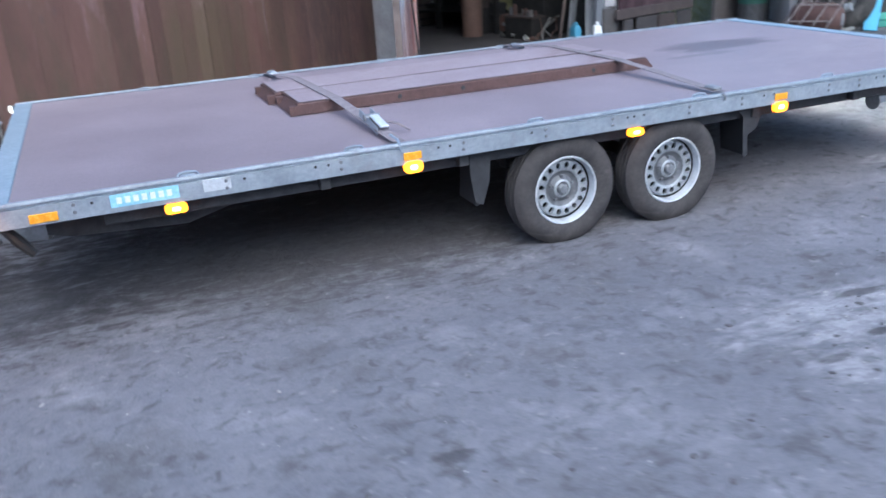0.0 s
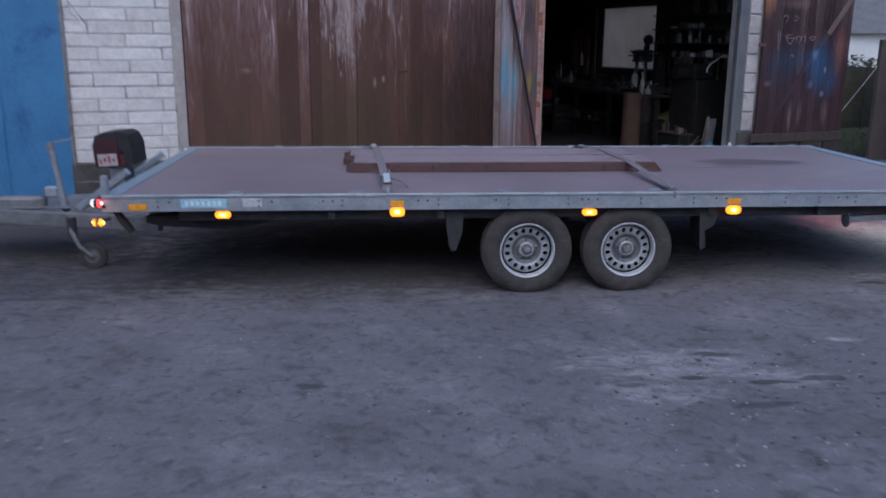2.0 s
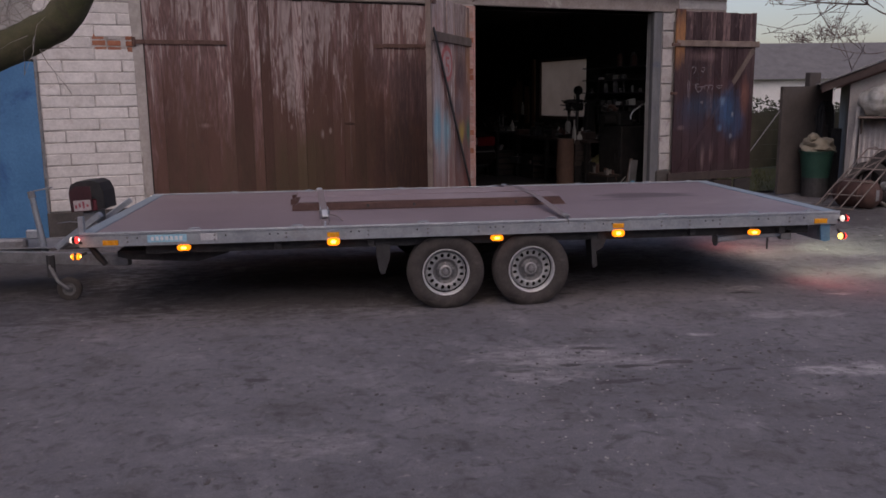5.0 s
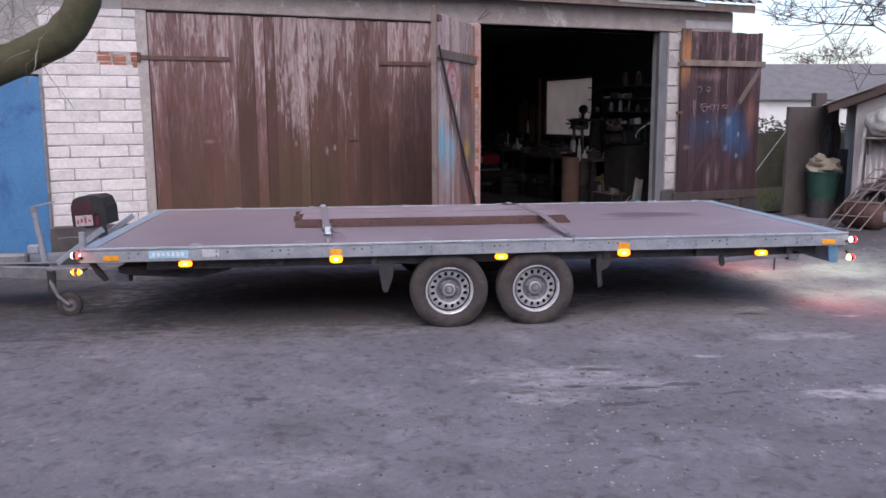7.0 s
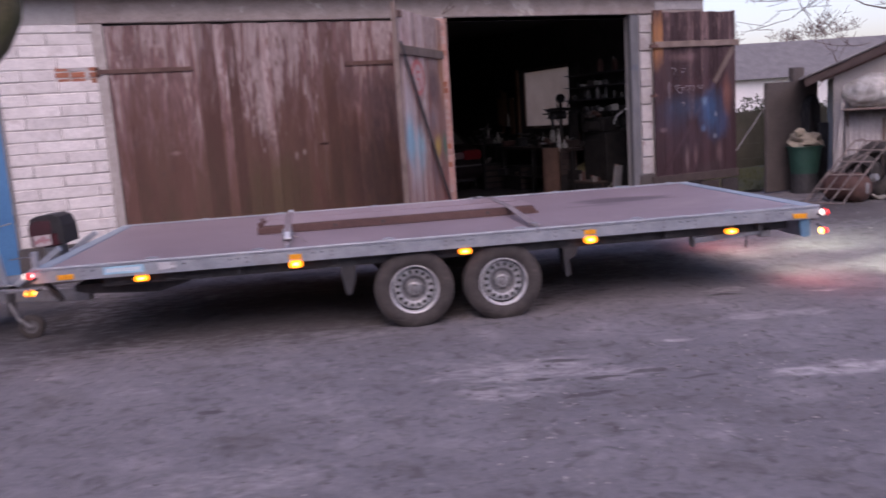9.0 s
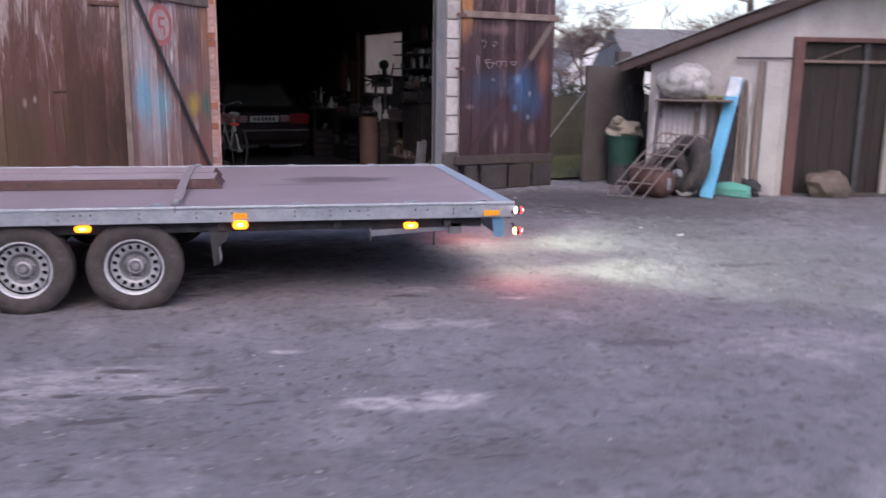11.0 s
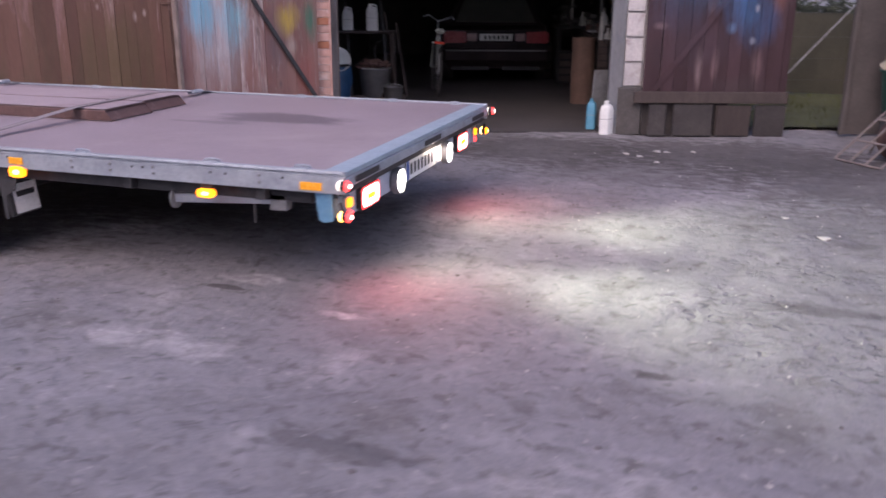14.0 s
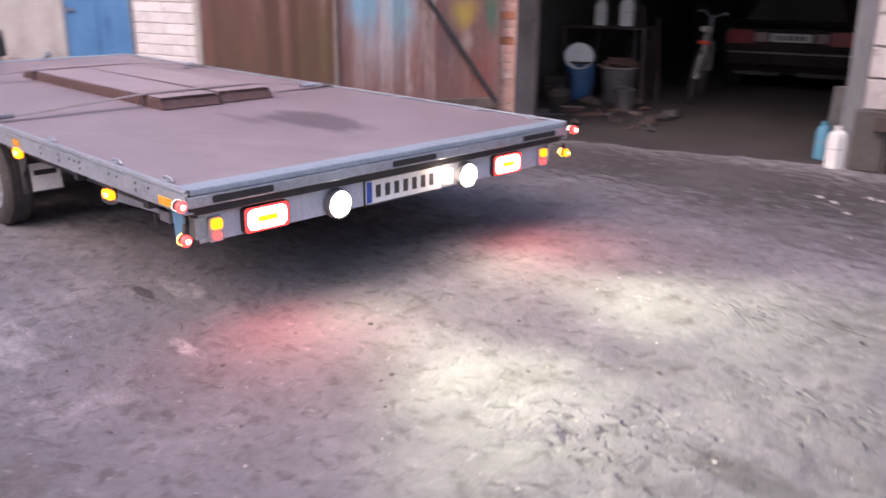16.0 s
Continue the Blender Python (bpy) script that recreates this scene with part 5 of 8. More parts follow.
# near-black sheet behind the boards, so their gaps stay dark
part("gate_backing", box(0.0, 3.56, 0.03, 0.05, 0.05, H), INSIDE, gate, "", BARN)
part("strap_hinge", box(-0.10, 0.90, -0.026, -0.016, 2.225, 2.275, 0.003), RUST, gate, "long rusty strap hinge", BARN)
part("strap_hinge", box(2.68, 3.62, -0.026, -0.016, 2.215, 2.265, 0.003), RUST, gate, "", BARN)
part("hinge_pin", rod((-0.10, -0.03, 2.20), (-0.10, -0.03, 2.30), 0.02), RUST, gate, "", BARN)
part("gate_hasp", box(2.28, 2.40, -0.03, -0.016, 1.30, 1.325, 0.003), RUST, gate, "", BARN)
part("gate_bolt", rod((2.36, -0.024, 0.62), (2.36, -0.024, 1.25), 0.007), RUST, gate, "thin iron drop bolt", BARN)

for u in (0.02, 0.25, 0.48, 0.72, 0.86):
    part("hinge_bolt", lathe([(0, 0.008), (0.010, 0.006), (0.013, 0)], 8, None, Matrix.Translation((u, -0.026, 2.25)) @ face), RUST, gate, "", BARN)
for u in (2.74, 3.0, 3.26, 3.48):
    part("hinge_bolt", lathe([(0, 0.008), (0.010, 0.006), (0.013, 0)], 8, None, Matrix.Translation((u, -0.026, 2.24)) @ face), RUST, gate, "", BARN)
lone("bent_wire", tube([(4.02, -0.03, 2.80), (4.06, -0.07, 2.86), (4.12, -0.09, 2.93)], 0.004, 6, tube([(4.02, -0.03, 2.80), (4.10, -0.07, 2.85), (4.18, -0.08, 2.90)], 0.004, 6)), RUST, "rusty wire ends sticking out of the lintel", "wire", (4.02, -0.03, 2.80), BARN)

# the open leaf with faded sprayed paint: hinged at the pier, swung out to the closed gate
LF = BARN @ Matrix.Translation((2.87, -1.34, 0)) @ Matrix.Rotation(math.atan2(1.14, 1.03), 4, "Z")
LW = 1.54
leaf = thing("open_gate_leaf", "open gate leaf of old boards with faded blue and red paint", "gate", (0, 0, 0), LF)
board_leaf(leaf, LF, 0.0, LW, 0.10, 2.72, LEAF_L, 21)
part("ledge", box(0.02, LW - 0.02, -0.032, -0.002, 2.23, 2.33, 0.004), OLDWOOD, leaf, "upper ledge board", LF)
part("ledge", box(0.02, LW - 0.02, -0.032, -0.002, 0.30, 0.40, 0.004), OLDWOOD, leaf, "", LF)
part("brace", box(0, 2.48, -0.02, 0.02, 0, 0.018, 0.003, None, along((0.03, -0.045, 2.36), (1.50, -0.045, 0.36)) @ pose(0, 0, 0, 90, -90, 0) @ pose(0, 0, 0, 90, 0, 0)), CHASSIS, leaf, "dark iron bar leaning across", LF)
part("edge_post", box(-0.045, -0.012, -0.03, 0.03, 0.08, 2.78, 0.004), OLDWOOD, leaf, "", LF)
# dark strip stands in for the shaded gap beside the post
part("gap_strip", box(-0.012, 0.0, -0.004, 0.02, 0.10, 2.70), CHASSIS, leaf, "", LF)
part("top_hinge", box(0.0, 0.10, -0.05, -0.004, 2.62, 2.69, 0.006), RUST, leaf, "rusty hinge plate", LF)
sign_red = surface("faded_red_sign", (0.42, 0.105, 0.10), (0.48, 0.17, 0.16), 0.7, 0, 8, None, 50, 0.0005, 0, (0.42, 0.30, 0.29), 0.3, (0.55, 0.75))
sign_white = surface("faded_white_sign", (0.42, 0.31, 0.30), (0.50, 0.39, 0.38), 0.7, 0, 8, None, 50, 0.0005, 0, (0.36, 0.22, 0.21), 0.3, (0.45, 0.65))
out = pose(0, 0, 0, 90, 0, 0)
sm = Matrix.Translation((0.585, -0.004, 1.99)) @ out
disc = part("sign_disc", lathe([(0, 0.004), (0.205, 0.004), (0.208, 0)], 40, None, sm), sign_red, leaf, "faded red ring sign", LF)
part("sign_face", lathe([(0, 0.006), (0.150, 0.006), (0.152, 0)], 40, None, sm), sign_white, disc, "", LF)
part("sign_bar", box(-0.05, 0.07, -0.0125, -0.0105, 0.05, 0.08, 0, box(-0.05, -0.02, -0.0125, -0.0105, -0.01, 0.05, 0, box(-0.05, 0.06, -0.0125, -0.0105, -0.03, -0.005, 0, box(0.04, 0.07, -0.0125, -0.0105, -0.10, -0.03, 0, None, Matrix.Translation((0.585, 0, 1.99))), Matrix.Translation((0.585, 0, 1.99))), Matrix.Translation((0.585, 0, 1.99))), Matrix.Translation((0.585, 0, 1.99))), sign_red, disc, "worn red mark", LF)

# the other leaf, swung right back against the wall
RF_ = BARN @ Matrix.Translation((7.24, -0.07, 0))
leaf = thing("open_gate_leaf", "open gate leaf of dark red boards with blue sprayed paint", "gate", (0, 0, 0), RF_)
board_leaf(leaf, RF_, 0.0, 0.165, 0.36, 2.81, LEAF_O, 32)
board_leaf(leaf, RF_, 0.17, 1.48, 0.36, 2.79, LEAF_R, 33)
part("block", box(7.30, 8.16, -0.042, -0.031, 2.81, 2.93, 0.006), GRIMYBLOCK, wall, "whitewashed course under the eaves", BARN)
part("ledge", box(0.0, 1.53, -0.036, -0.006, 2.285, 2.37, 0.004), OLDWOOD, leaf, "weathered ledge board", RF_)
part("ledge", box(-0.09, 1.50, -0.04, -0.006, 0.345, 0.465, 0.006), DARKWOOD, leaf, "dark bottom ledge", RF_)
slant = Matrix.Translation((0.10, -0.022, 0.46)) @ Matrix.Rotation(math.atan2(1.30, 1.75), 4, "Y")
brace = part("brace", box(-0.03, 0.03, 0.006, 0.014, 0, 1.62, 0.002, None, slant), LEAF_R, leaf, "diagonal brace painted like the boards", RF_)
part("brace_end", box(-0.038, 0.038, -0.002, 0.012, 1.622, 2.24, 0.003, None, slant), OLDWOOD, brace, "bare weathered upper end", RF_)
part("hinge", box(-0.10, 0.05, -0.045, -0.03, 2.28, 2.33, 0.003), RUST, leaf, "", RF_)
part("hinge", box(-0.10, 0.02, -0.045, -0.03, 1.60, 1.64, 0.003), RUST, leaf, "", RF_)
# pale and dark sprayed scribbles on that leaf
BLACKSPRAY = surface("black_spray", (0.03, 0.024, 0.03), (0.05, 0.04, 0.046), 0.7)
PALESPRAY = surface("pale_spray", (0.14, 0.12, 0.135), (0.27, 0.24, 0.26), 0.7)
srng = random.Random(6)
for cx, cz, w, h, mat in ((0.30, 1.93, 0.06, 0.09, BLACKSPRAY), (0.46, 1.95, 0.07, 0.09, BLACKSPRAY), (0.64, 1.93, 0.07, 0.08, BLACKSPRAY), (0.82, 1.93, 0.06, 0.09, BLACKSPRAY), (0.34, 1.80, 0.08, 0.05, BLACKSPRAY), (0.25, 1.70, 0.015, 0.12, PALESPRAY), (0.34, 1.96, 0.03, 0.04, PALESPRAY), (0.50, 1.96, 0.035, 0.03, PALESPRAY), (0.44, 1.70, 0.065, 0.055, PALESPRAY), (0.46, 1.70, 0.06, 0.012, PALESPRAY), (0.58, 1.69, 0.035, 0.05, PALESPRAY), (0.66, 1.69, 0.035, 0.05, PALESPRAY), (0.82, 1.71, 0.05, 0.02, PALESPRAY), (0.50, 1.48, 0.018, 0.018, PALESPRAY)):
    a0, turn = srng.uniform(0, 6.28), srng.uniform(3.6, 5.8)
    bm = bmesh.new()
    rim_a, rim_b = [], []
    for i in range(15):
        t = a0 + turn * i / 14
        wob = 1 + 0.2 * math.sin(3 * t)
        rim_a.append(bm.verts.new((cx + (w + 0.005) * wob * math.cos(t), -0.0055, cz + (h + 0.005) * wob * math.sin(t))))
        rim_b.append(bm.verts.new((cx + (w - 0.005) * wob * math.cos(t), -0.0055, cz + (h - 0.005) * wob * math.sin(t))))
    for i in range(14):
        bm.faces.new((rim_a[i], rim_a[i + 1], rim_b[i + 1], rim_b[i]))
    part("sprayed_stroke", bm, mat, leaf, "", RF_)
# dark strip along the wall's foot fills the gaps between slabs
part("wall_foot", box(7.26, 8.16, -0.01, 0.012, 0.0, 0.42, 0.004), DARKSLAB, wall, "dark wall foot", BARN)
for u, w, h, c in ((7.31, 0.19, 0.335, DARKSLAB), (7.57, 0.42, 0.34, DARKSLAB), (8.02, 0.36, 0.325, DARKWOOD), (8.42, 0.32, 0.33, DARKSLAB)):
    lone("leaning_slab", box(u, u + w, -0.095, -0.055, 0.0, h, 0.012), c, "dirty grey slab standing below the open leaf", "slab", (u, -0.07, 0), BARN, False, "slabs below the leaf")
JAMBSTEEL = surface("dull_steel_jamb", (0.12, 0.12, 0.125), (0.19, 0.19, 0.20), 0.6, 0.3, 5, (1, 1, 0.3), 50, 0.001, 0, (0.06, 0.09, 0.14))
# steel jamb and the pier of white blocks
part("steel_jamb", box(6.90, 7.045, 0.0, 0.08, 0, H, 0.006), JAMBSTEEL, wall, "grey steel jamb", BARN)
part("pier_foot", box(7.0, 7.25, -0.03, 0.012, 0, 0.50, 0.012), DIRTCONC, wall, "dirty concrete pier foot", BARN)
z = 0.51
while z < H - 0.1:
    h = min(0.245, H - z - 0.004)
    part("block", box(7.05, 7.232, -0.014, 0.012, z, z + h - 0.012, 0.008), GRIMYBLOCK, wall, "", BARN)
    z += 0.25
part("block", box(7.2, 8.16, -0.012, 0.012, H - 0.13, H - 0.005, 0.006), BLOCK, wall, "", BARN)
# plastered reveal and brick corner pier of the open bay, limewash and old paint left on the bricks
LIMEBRICK = surface("limewashed_brick", (0.33, 0.185, 0.155), (0.44, 0.28, 0.245), 0.88, 0, 9, None, 60, 0.003, 0.2, (0.50, 0.42, 0.39))
brng = random.Random(12)
front = [mesh_of("brick", box(-0.145, 0, 0, 0.012, 0, 0.073, 0.003), mat) for mat in (REDBRICK, LIMEBRICK)]
for i in range(35):
    piece("brick", front[brng.random() < 0.72], wall, BARN @ Matrix.Translation((4.003, -0.094 - brng.uniform(0, 0.006), 0.02 + i * 0.078)))
part("reveal", box(4.004, 4.018, -0.085, D - 0.04, 0, H - 0.005, 0.003), CONCRETE, wall, "worn plastered reveal", BARN)
part("pier_edge", box(4.004, 4.026, -0.104, -0.089, 0.02, H - 0.02, 0.003), LIMEBRICK, wall, "pale limed edge of the pier", BARN)
part("jamb_board", box(4.008, 4.026, D - 0.03, D + 0.03, 0, H, 0.003), OLDWOOD, wall, "", BARN)
# long white blocks beside the gate
rng = random.Random(3)
blocks = {}
row = 0
z = 0.425
while z < H - 0.02:
    h = min(0.118, H - z - 0.004)
    u = -1.085 - (0.0 if row % 2 else 0.30) - rng.uniform(0.0, 0.09)
    while u < -0.10:
        a, b = max(u, -1.085), min(u + 0.595, -0.54 if 2.12 < z + 0.06 < 2.36 else -0.10)
        if b - a > 0.04:
            mid = (a + b) / 2
            key = (round(b - a, 2), round(h, 3), row % 3)
            if key not in blocks:
                bm = box(-(b - a) / 2 + 0.004, (b - a) / 2 - 0.004, 0, 0.024, 0.003 * (row % 3 == 1), h - 0.003 * (row % 3 == 2), 0.007)
                for v in bm.verts:
                    v.co += Vector((0.005, 0.002, 0.005)) * noise.noise(v.co * 7 + Vector((row, b, 0)))
                blocks[key] = mesh_of("block", bm, BLOCK)
            piece("block", blocks[key], wall, BARN @ Matrix.Translation((mid, -0.010 + rng.uniform(-0.004, 0.004), z + rng.uniform(-0.002, 0.002))) @ pose(0, 0, 0, 0, rng.uniform(-0.35, 0.35), rng.uniform(-0.4, 0.4)))
        u += 0.60
    z += 0.125
    row += 1
part("mortar_bed", box(-1.086, -0.06, -0.001, 0.0135, 0.42, H - 0.002), MORTAR, wall, "", BARN)
bricks = [mesh_of("brick", box(-w / 2, w / 2, 0, 0.02, 0, 0.054, 0.004), mat) for w, mat in ((0.122, REDBRICK), (0.135, REDBRICK), (0.135, GRIMYBLOCK))]
for i, (u, z, k) in enumerate(((-0.462, 2.272, 0), (-0.295, 2.274, 2), (-0.115, 2.268, 1), (-0.455, 2.206, 1), (-0.300, 2.204, 1), (-0.120, 2.200, 0), (-0.440, 2.140, 0), (-0.297, 2.138, 1), (-0.110, 2.136, 0))):
    piece("brick", bricks[k], wall, BARN @ Matrix.Translation((u, -0.004 - 0.003 * (i % 3), z)) @ pose(0, 0, 0, 0, 0.8 * (i % 3 - 1), 0))
# blue metal door
door = thing("door_1", "blue painted sheet-metal door in a barn wall", "door", (-1.7, 0, 0), BARN, kind="structure")
part("door_leaf", box(-2.28, -1.10, -0.02, 0.03, 0.05, 2.03, 0.006), BLUEDOOR, door, "", BARN)
part("door_frame", box(-1.115, -1.085, -0.03, 0.05, 0, 2.06, 0.004), GREYSTEEL, door, "", BARN)
part("door_frame", box(-2.31, -2.28, -0.03, 0.05, 0, 2.06, 0.004), GREYSTEEL, door, "", BARN)
part("door_rib", box(-1.72, -1.68, -0.032, -0.019, 0.06, 2.02, 0.004), BLUEDOOR, door, "", BARN)
part("door_handle", box(-2.20, -2.06, -0.06, -0.045, 1.02, 1.045, 0.004, box(-2.20, -2.18, -0.05, -0.02, 1.0, 1.07)), GREYSTEEL, door, "steel lever handle", BARN)

# ---------------------------------------------------------------- inside the barn
CARPAINT = surface("dark_car_paint", (0.016, 0.011, 0.012), (0.026, 0.018, 0.019), 0.55, 0.0, 3, None, 60, 0.0, 0, None, 0.1)
DARKGLASS = surface("dark_car_glass", (0.045, 0.050, 0.044), (0.06, 0.064, 0.056), 0.35, 0, 3, None, 60, 0.0, 0, None, 0.5)
LAMPRED = surface("dull_red_lens", (0.16, 0.015, 0.018), (0.23, 0.027, 0.029), 0.2, 0, 20, None, 90, 0.0, 0, None, 0.6)
DIMSTRIP = surface("dull_bumper_strip", (0.10, 0.10, 0.10), (0.14, 0.14, 0.14), 0.5)
# car plate and lens greyed: the barn's shade is in their colours
DIMPLATE = surface("dim_plate", (0.40, 0.40, 0.39), (0.50, 0.50, 0.48), 0.5)
DIMBINC = surface("dim_pink_lens", (0.20, 0.13, 0.13), (0.28, 0.19, 0.19), 0.3)
CAR = BARN @ Matrix.Translation((5.94, 4.70, 0))
car = thing("parked_car", "dark saloon car parked nose-in inside the barn", "car", (0, 2.1, 0), CAR)
# lower body: sections along the car, rear to front
bm = bmesh.new()
rows = []
for v, w, z0, z1 in ((0.0, 0.78, 0.36, 0.62), (0.05, 0.83, 0.28, 0.86), (0.35, 0.85, 0.24, 0.93), (1.2, 0.86, 0.22, 0.94), (2.9, 0.86, 0.22, 0.92), (3.7, 0.84, 0.24, 0.84), (4.15, 0.76, 0.30, 0.70)):
    rows.append([bm.verts.new((x * w, v, z)) for x, z in ((-0.92, z0), (0.92, z0), (1.0, z0 + 0.1), (1.0, z1 - 0.12), (0.93, z1), (-0.93, z1), (-1.0, z1 - 0.12), (-1.0, z0 + 0.1))])
for a, b in zip(rows, rows[1:]):
    for i in range(8):
        bm.faces.new((a[i], a[(i + 1) % 8], b[(i + 1) % 8], b[i]))
bm.faces.new(rows[0])
bm.faces.new(rows[-1][::-1])
part("body", bm, CARPAINT, car, "dark paint", CAR, True)
bm = bmesh.new()
rows = []
for v, w, z in ((0.30, 0.74, 0.925), (0.72, 0.54, 1.36), (1.2, 0.53, 1.395), (2.0, 0.53, 1.38), (2.75, 0.70, 0.91)):
    rows.append([bm.verts.new((-w, v, z)), bm.verts.new((w, v, z))])
lows = [[bm.verts.new((-0.78, v, 0.9)), bm.verts.new((0.78, v, 0.9))] for v in (0.30, 0.72, 1.2, 2.0, 2.75)]
for k in range(4):
    bm.faces.new((rows[k][0], rows[k][1], rows[k + 1][1], rows[k + 1][0]))
    for s in (0, 1):
        bm.faces.new((rows[k][s], rows[k + 1][s], lows[k + 1][s], lows[k][s]))
part("cabin", bm, CARPAINT, car, "", CAR)
part("rear_window", prism([(-0.64, 0.0), (0.64, 0.0), (0.49, 0.50), (-0.49, 0.50)], 0, 0.01, None, Matrix.Translation((0, 0.325, 0.965)) @ pose(0, 0, 0, 46, 0, 0)), DARKGLASS, car, "dark rear window", CAR)
for s in (-1, 1):
    lampc = part("tail_light", prism([(s * 0.47, 0.665), (s * 0.80, 0.66), (s * 0.83, 0.70), (s * 0.83, 0.81), (s * 0.79, 0.845), (s * 0.47, 0.835)], -0.24, 0.02, None, pose(0, 0, 0, 90, 0, 0)), LAMPRED, car, "red tail light", CAR)
    part("reversing_lens", box(s * 0.38 - 0.08, s * 0.38 + 0.08, -0.026, 0.06, 0.69, 0.81, 0.01), DIMBINC, lampc, "", CAR)
    part("exhaust_skirt", box(s * 0.4 - 0.3, s * 0.4 + 0.3, 0.02, 0.08, 0.24, 0.30, 0.01), BLACKPLASTIC, car, "", CAR)
    for v in (0.85, 3.35):
        part("wheel", lathe([(0.0, -0.09), (0.17, -0.09), (0.20, -0.09), (0.29, -0.08), (0.30, 0), (0.29, 0.08), (0.20, 0.09), (0, 0.09)], 28, None, Matrix.Translation((s * 0.76, v, 0.30)) @ pose(0, 0, 0, 0, 90, 0)), RUBBER, car, "", CAR, True)
part("bumper", box(-0.84, 0.84, -0.06, 0.12, 0.36, 0.58, 0.04), CARPAINT, car, "", CAR)
part("bumper_strip", box(-0.80, 0.80, -0.068, -0.055, 0.54, 0.565, 0.004), DIMSTRIP, car, "pale bumper strip", CAR)
pl_ob = part("number_plate", box(-0.26, 0.26, -0.03, -0.015, 0.695, 0.805, 0.004), DIMPLATE, car, "white number plate", CAR)
for i in range(6):
    part("plate_bar", box(-0.19 + i * 0.068, -0.15 + i * 0.068, -0.033, -0.03, 0.72, 0.78), CHASSIS, pl_ob, "", CAR)

# bicycle by the partition
BK = BARN @ Matrix.Translation((5.0, 3.6, 0)) @ pose(0, 0, 0, 4, 0, 95)
bike = thing("bicycle", "old bicycle with pale frame and red reflector leaning inside the barn", "bicycle", (0, 0, 0), BK)
PALEFRAME = surface("pale_bike_paint", (0.45, 0.47, 0.44), (0.58, 0.60, 0.56), 0.4, 0.1, 10)
for x in (-0.52, 0.52):
    part("tyre", lathe([(0.325 + 0.017 * math.cos(radians(a)), 0.017 * math.sin(radians(a))) for a in range(0, 360, 45)], 36, None, Matrix.Translation((x, 0, 0.345)) @ face, True), RUBBER, bike, "", BK, True)
    bm = rod((x, -0.04, 0.345), (x, 0.04, 0.345), 0.02)
    for k in range(14):
        a = 2 * math.pi * k / 14
        rod((x, 0.02 if k % 2 else -0.02, 0.345), (x + 0.31 * math.cos(a), 0, 0.345 + 0.31 * math.sin(a)), 0.0015, None, 4, bm)
    part("spokes", bm, GREYSTEEL, bike, "", BK)
bm = rod((-0.12, 0, 0.33), (-0.20, 0, 0.82), 0.016)
for p, q in (((-0.12, 0, 0.33), (0.30, 0, 0.80)), ((-0.19, 0, 0.78), (0.29, 0, 0.86)), ((-0.12, 0, 0.33), (-0.52, 0, 0.345)), ((-0.19, 0, 0.78), (-0.52, 0, 0.345)), ((0.28, 0, 0.92), (0.33, 0, 0.72)), ((0.33, 0.05, 0.72), (0.52, 0.05, 0.345)), ((0.33, -0.05, 0.72), (0.52, -0.05, 0.345))):
    rod(p, q, 0.015, None, 8, bm)
part("frame", bm, PALEFRAME, bike, "", BK)
part("handlebar", tube([(0.02, -0.20, 1.07), (0.10, -0.18, 1.10), (0.27, 0, 1.02), (0.44, 0.14, 1.10), (0.40, 0.22, 1.07)], 0.011, 8), GALV, bike, "", BK)
part("stem", rod((0.28, 0, 0.9), (0.27, 0, 1.03), 0.013), GALV, bike, "", BK)
part("saddle", lump(0.1, (-0.21, 0, 0.90), 0.1, 2, 2, None, 1, (1.3, 0.75, 0.4)), PALEFRAME, bike, "pale covered saddle", BK, True)
part("seat_post", rod((-0.20, 0, 0.8), (-0.21, 0, 0.88), 0.012), GALV, bike, "", BK)
part("reflector", box(-0.25, -0.235, -0.07, 0.07, 0.72, 0.76, 0.005), glow("red_reflector", (1, 0.1, 0.05), 0.0, (0.75, 0.06, 0.03)), bike, "orange-red reflector", BK)

# shelf with canisters, barrels, basket and poles on the left of the bay
CANWHITE = surface("white_canister_plastic", (0.62, 0.62, 0.60), (0.74, 0.74, 0.72), 0.45, 0, 6, None, 60, 0.0005, 0, (0.5, 0.47, 0.42))
BLUEPL = surface("blue_plastic", (0.02, 0.07, 0.16), (0.03, 0.10, 0.22), 0.5, 0, 6)
shelf = thing("shelf_rack", "dark wooden rack with a board shelf inside the barn", "shelf", (3.9, 3.2, 0), BARN)
part("shelf_board", box(3.34, 4.45, 2.95, 3.45, 0.88, 0.91, 0.003), DARKWOOD, shelf, "", BARN)
for u in (3.36, 4.40):
    for v in (2.97, 3.40):
        part("leg", box(u, u + 0.05, v, v + 0.05, 0.022, 0.88, 0.003), DARKWOOD, shelf, "", BARN)


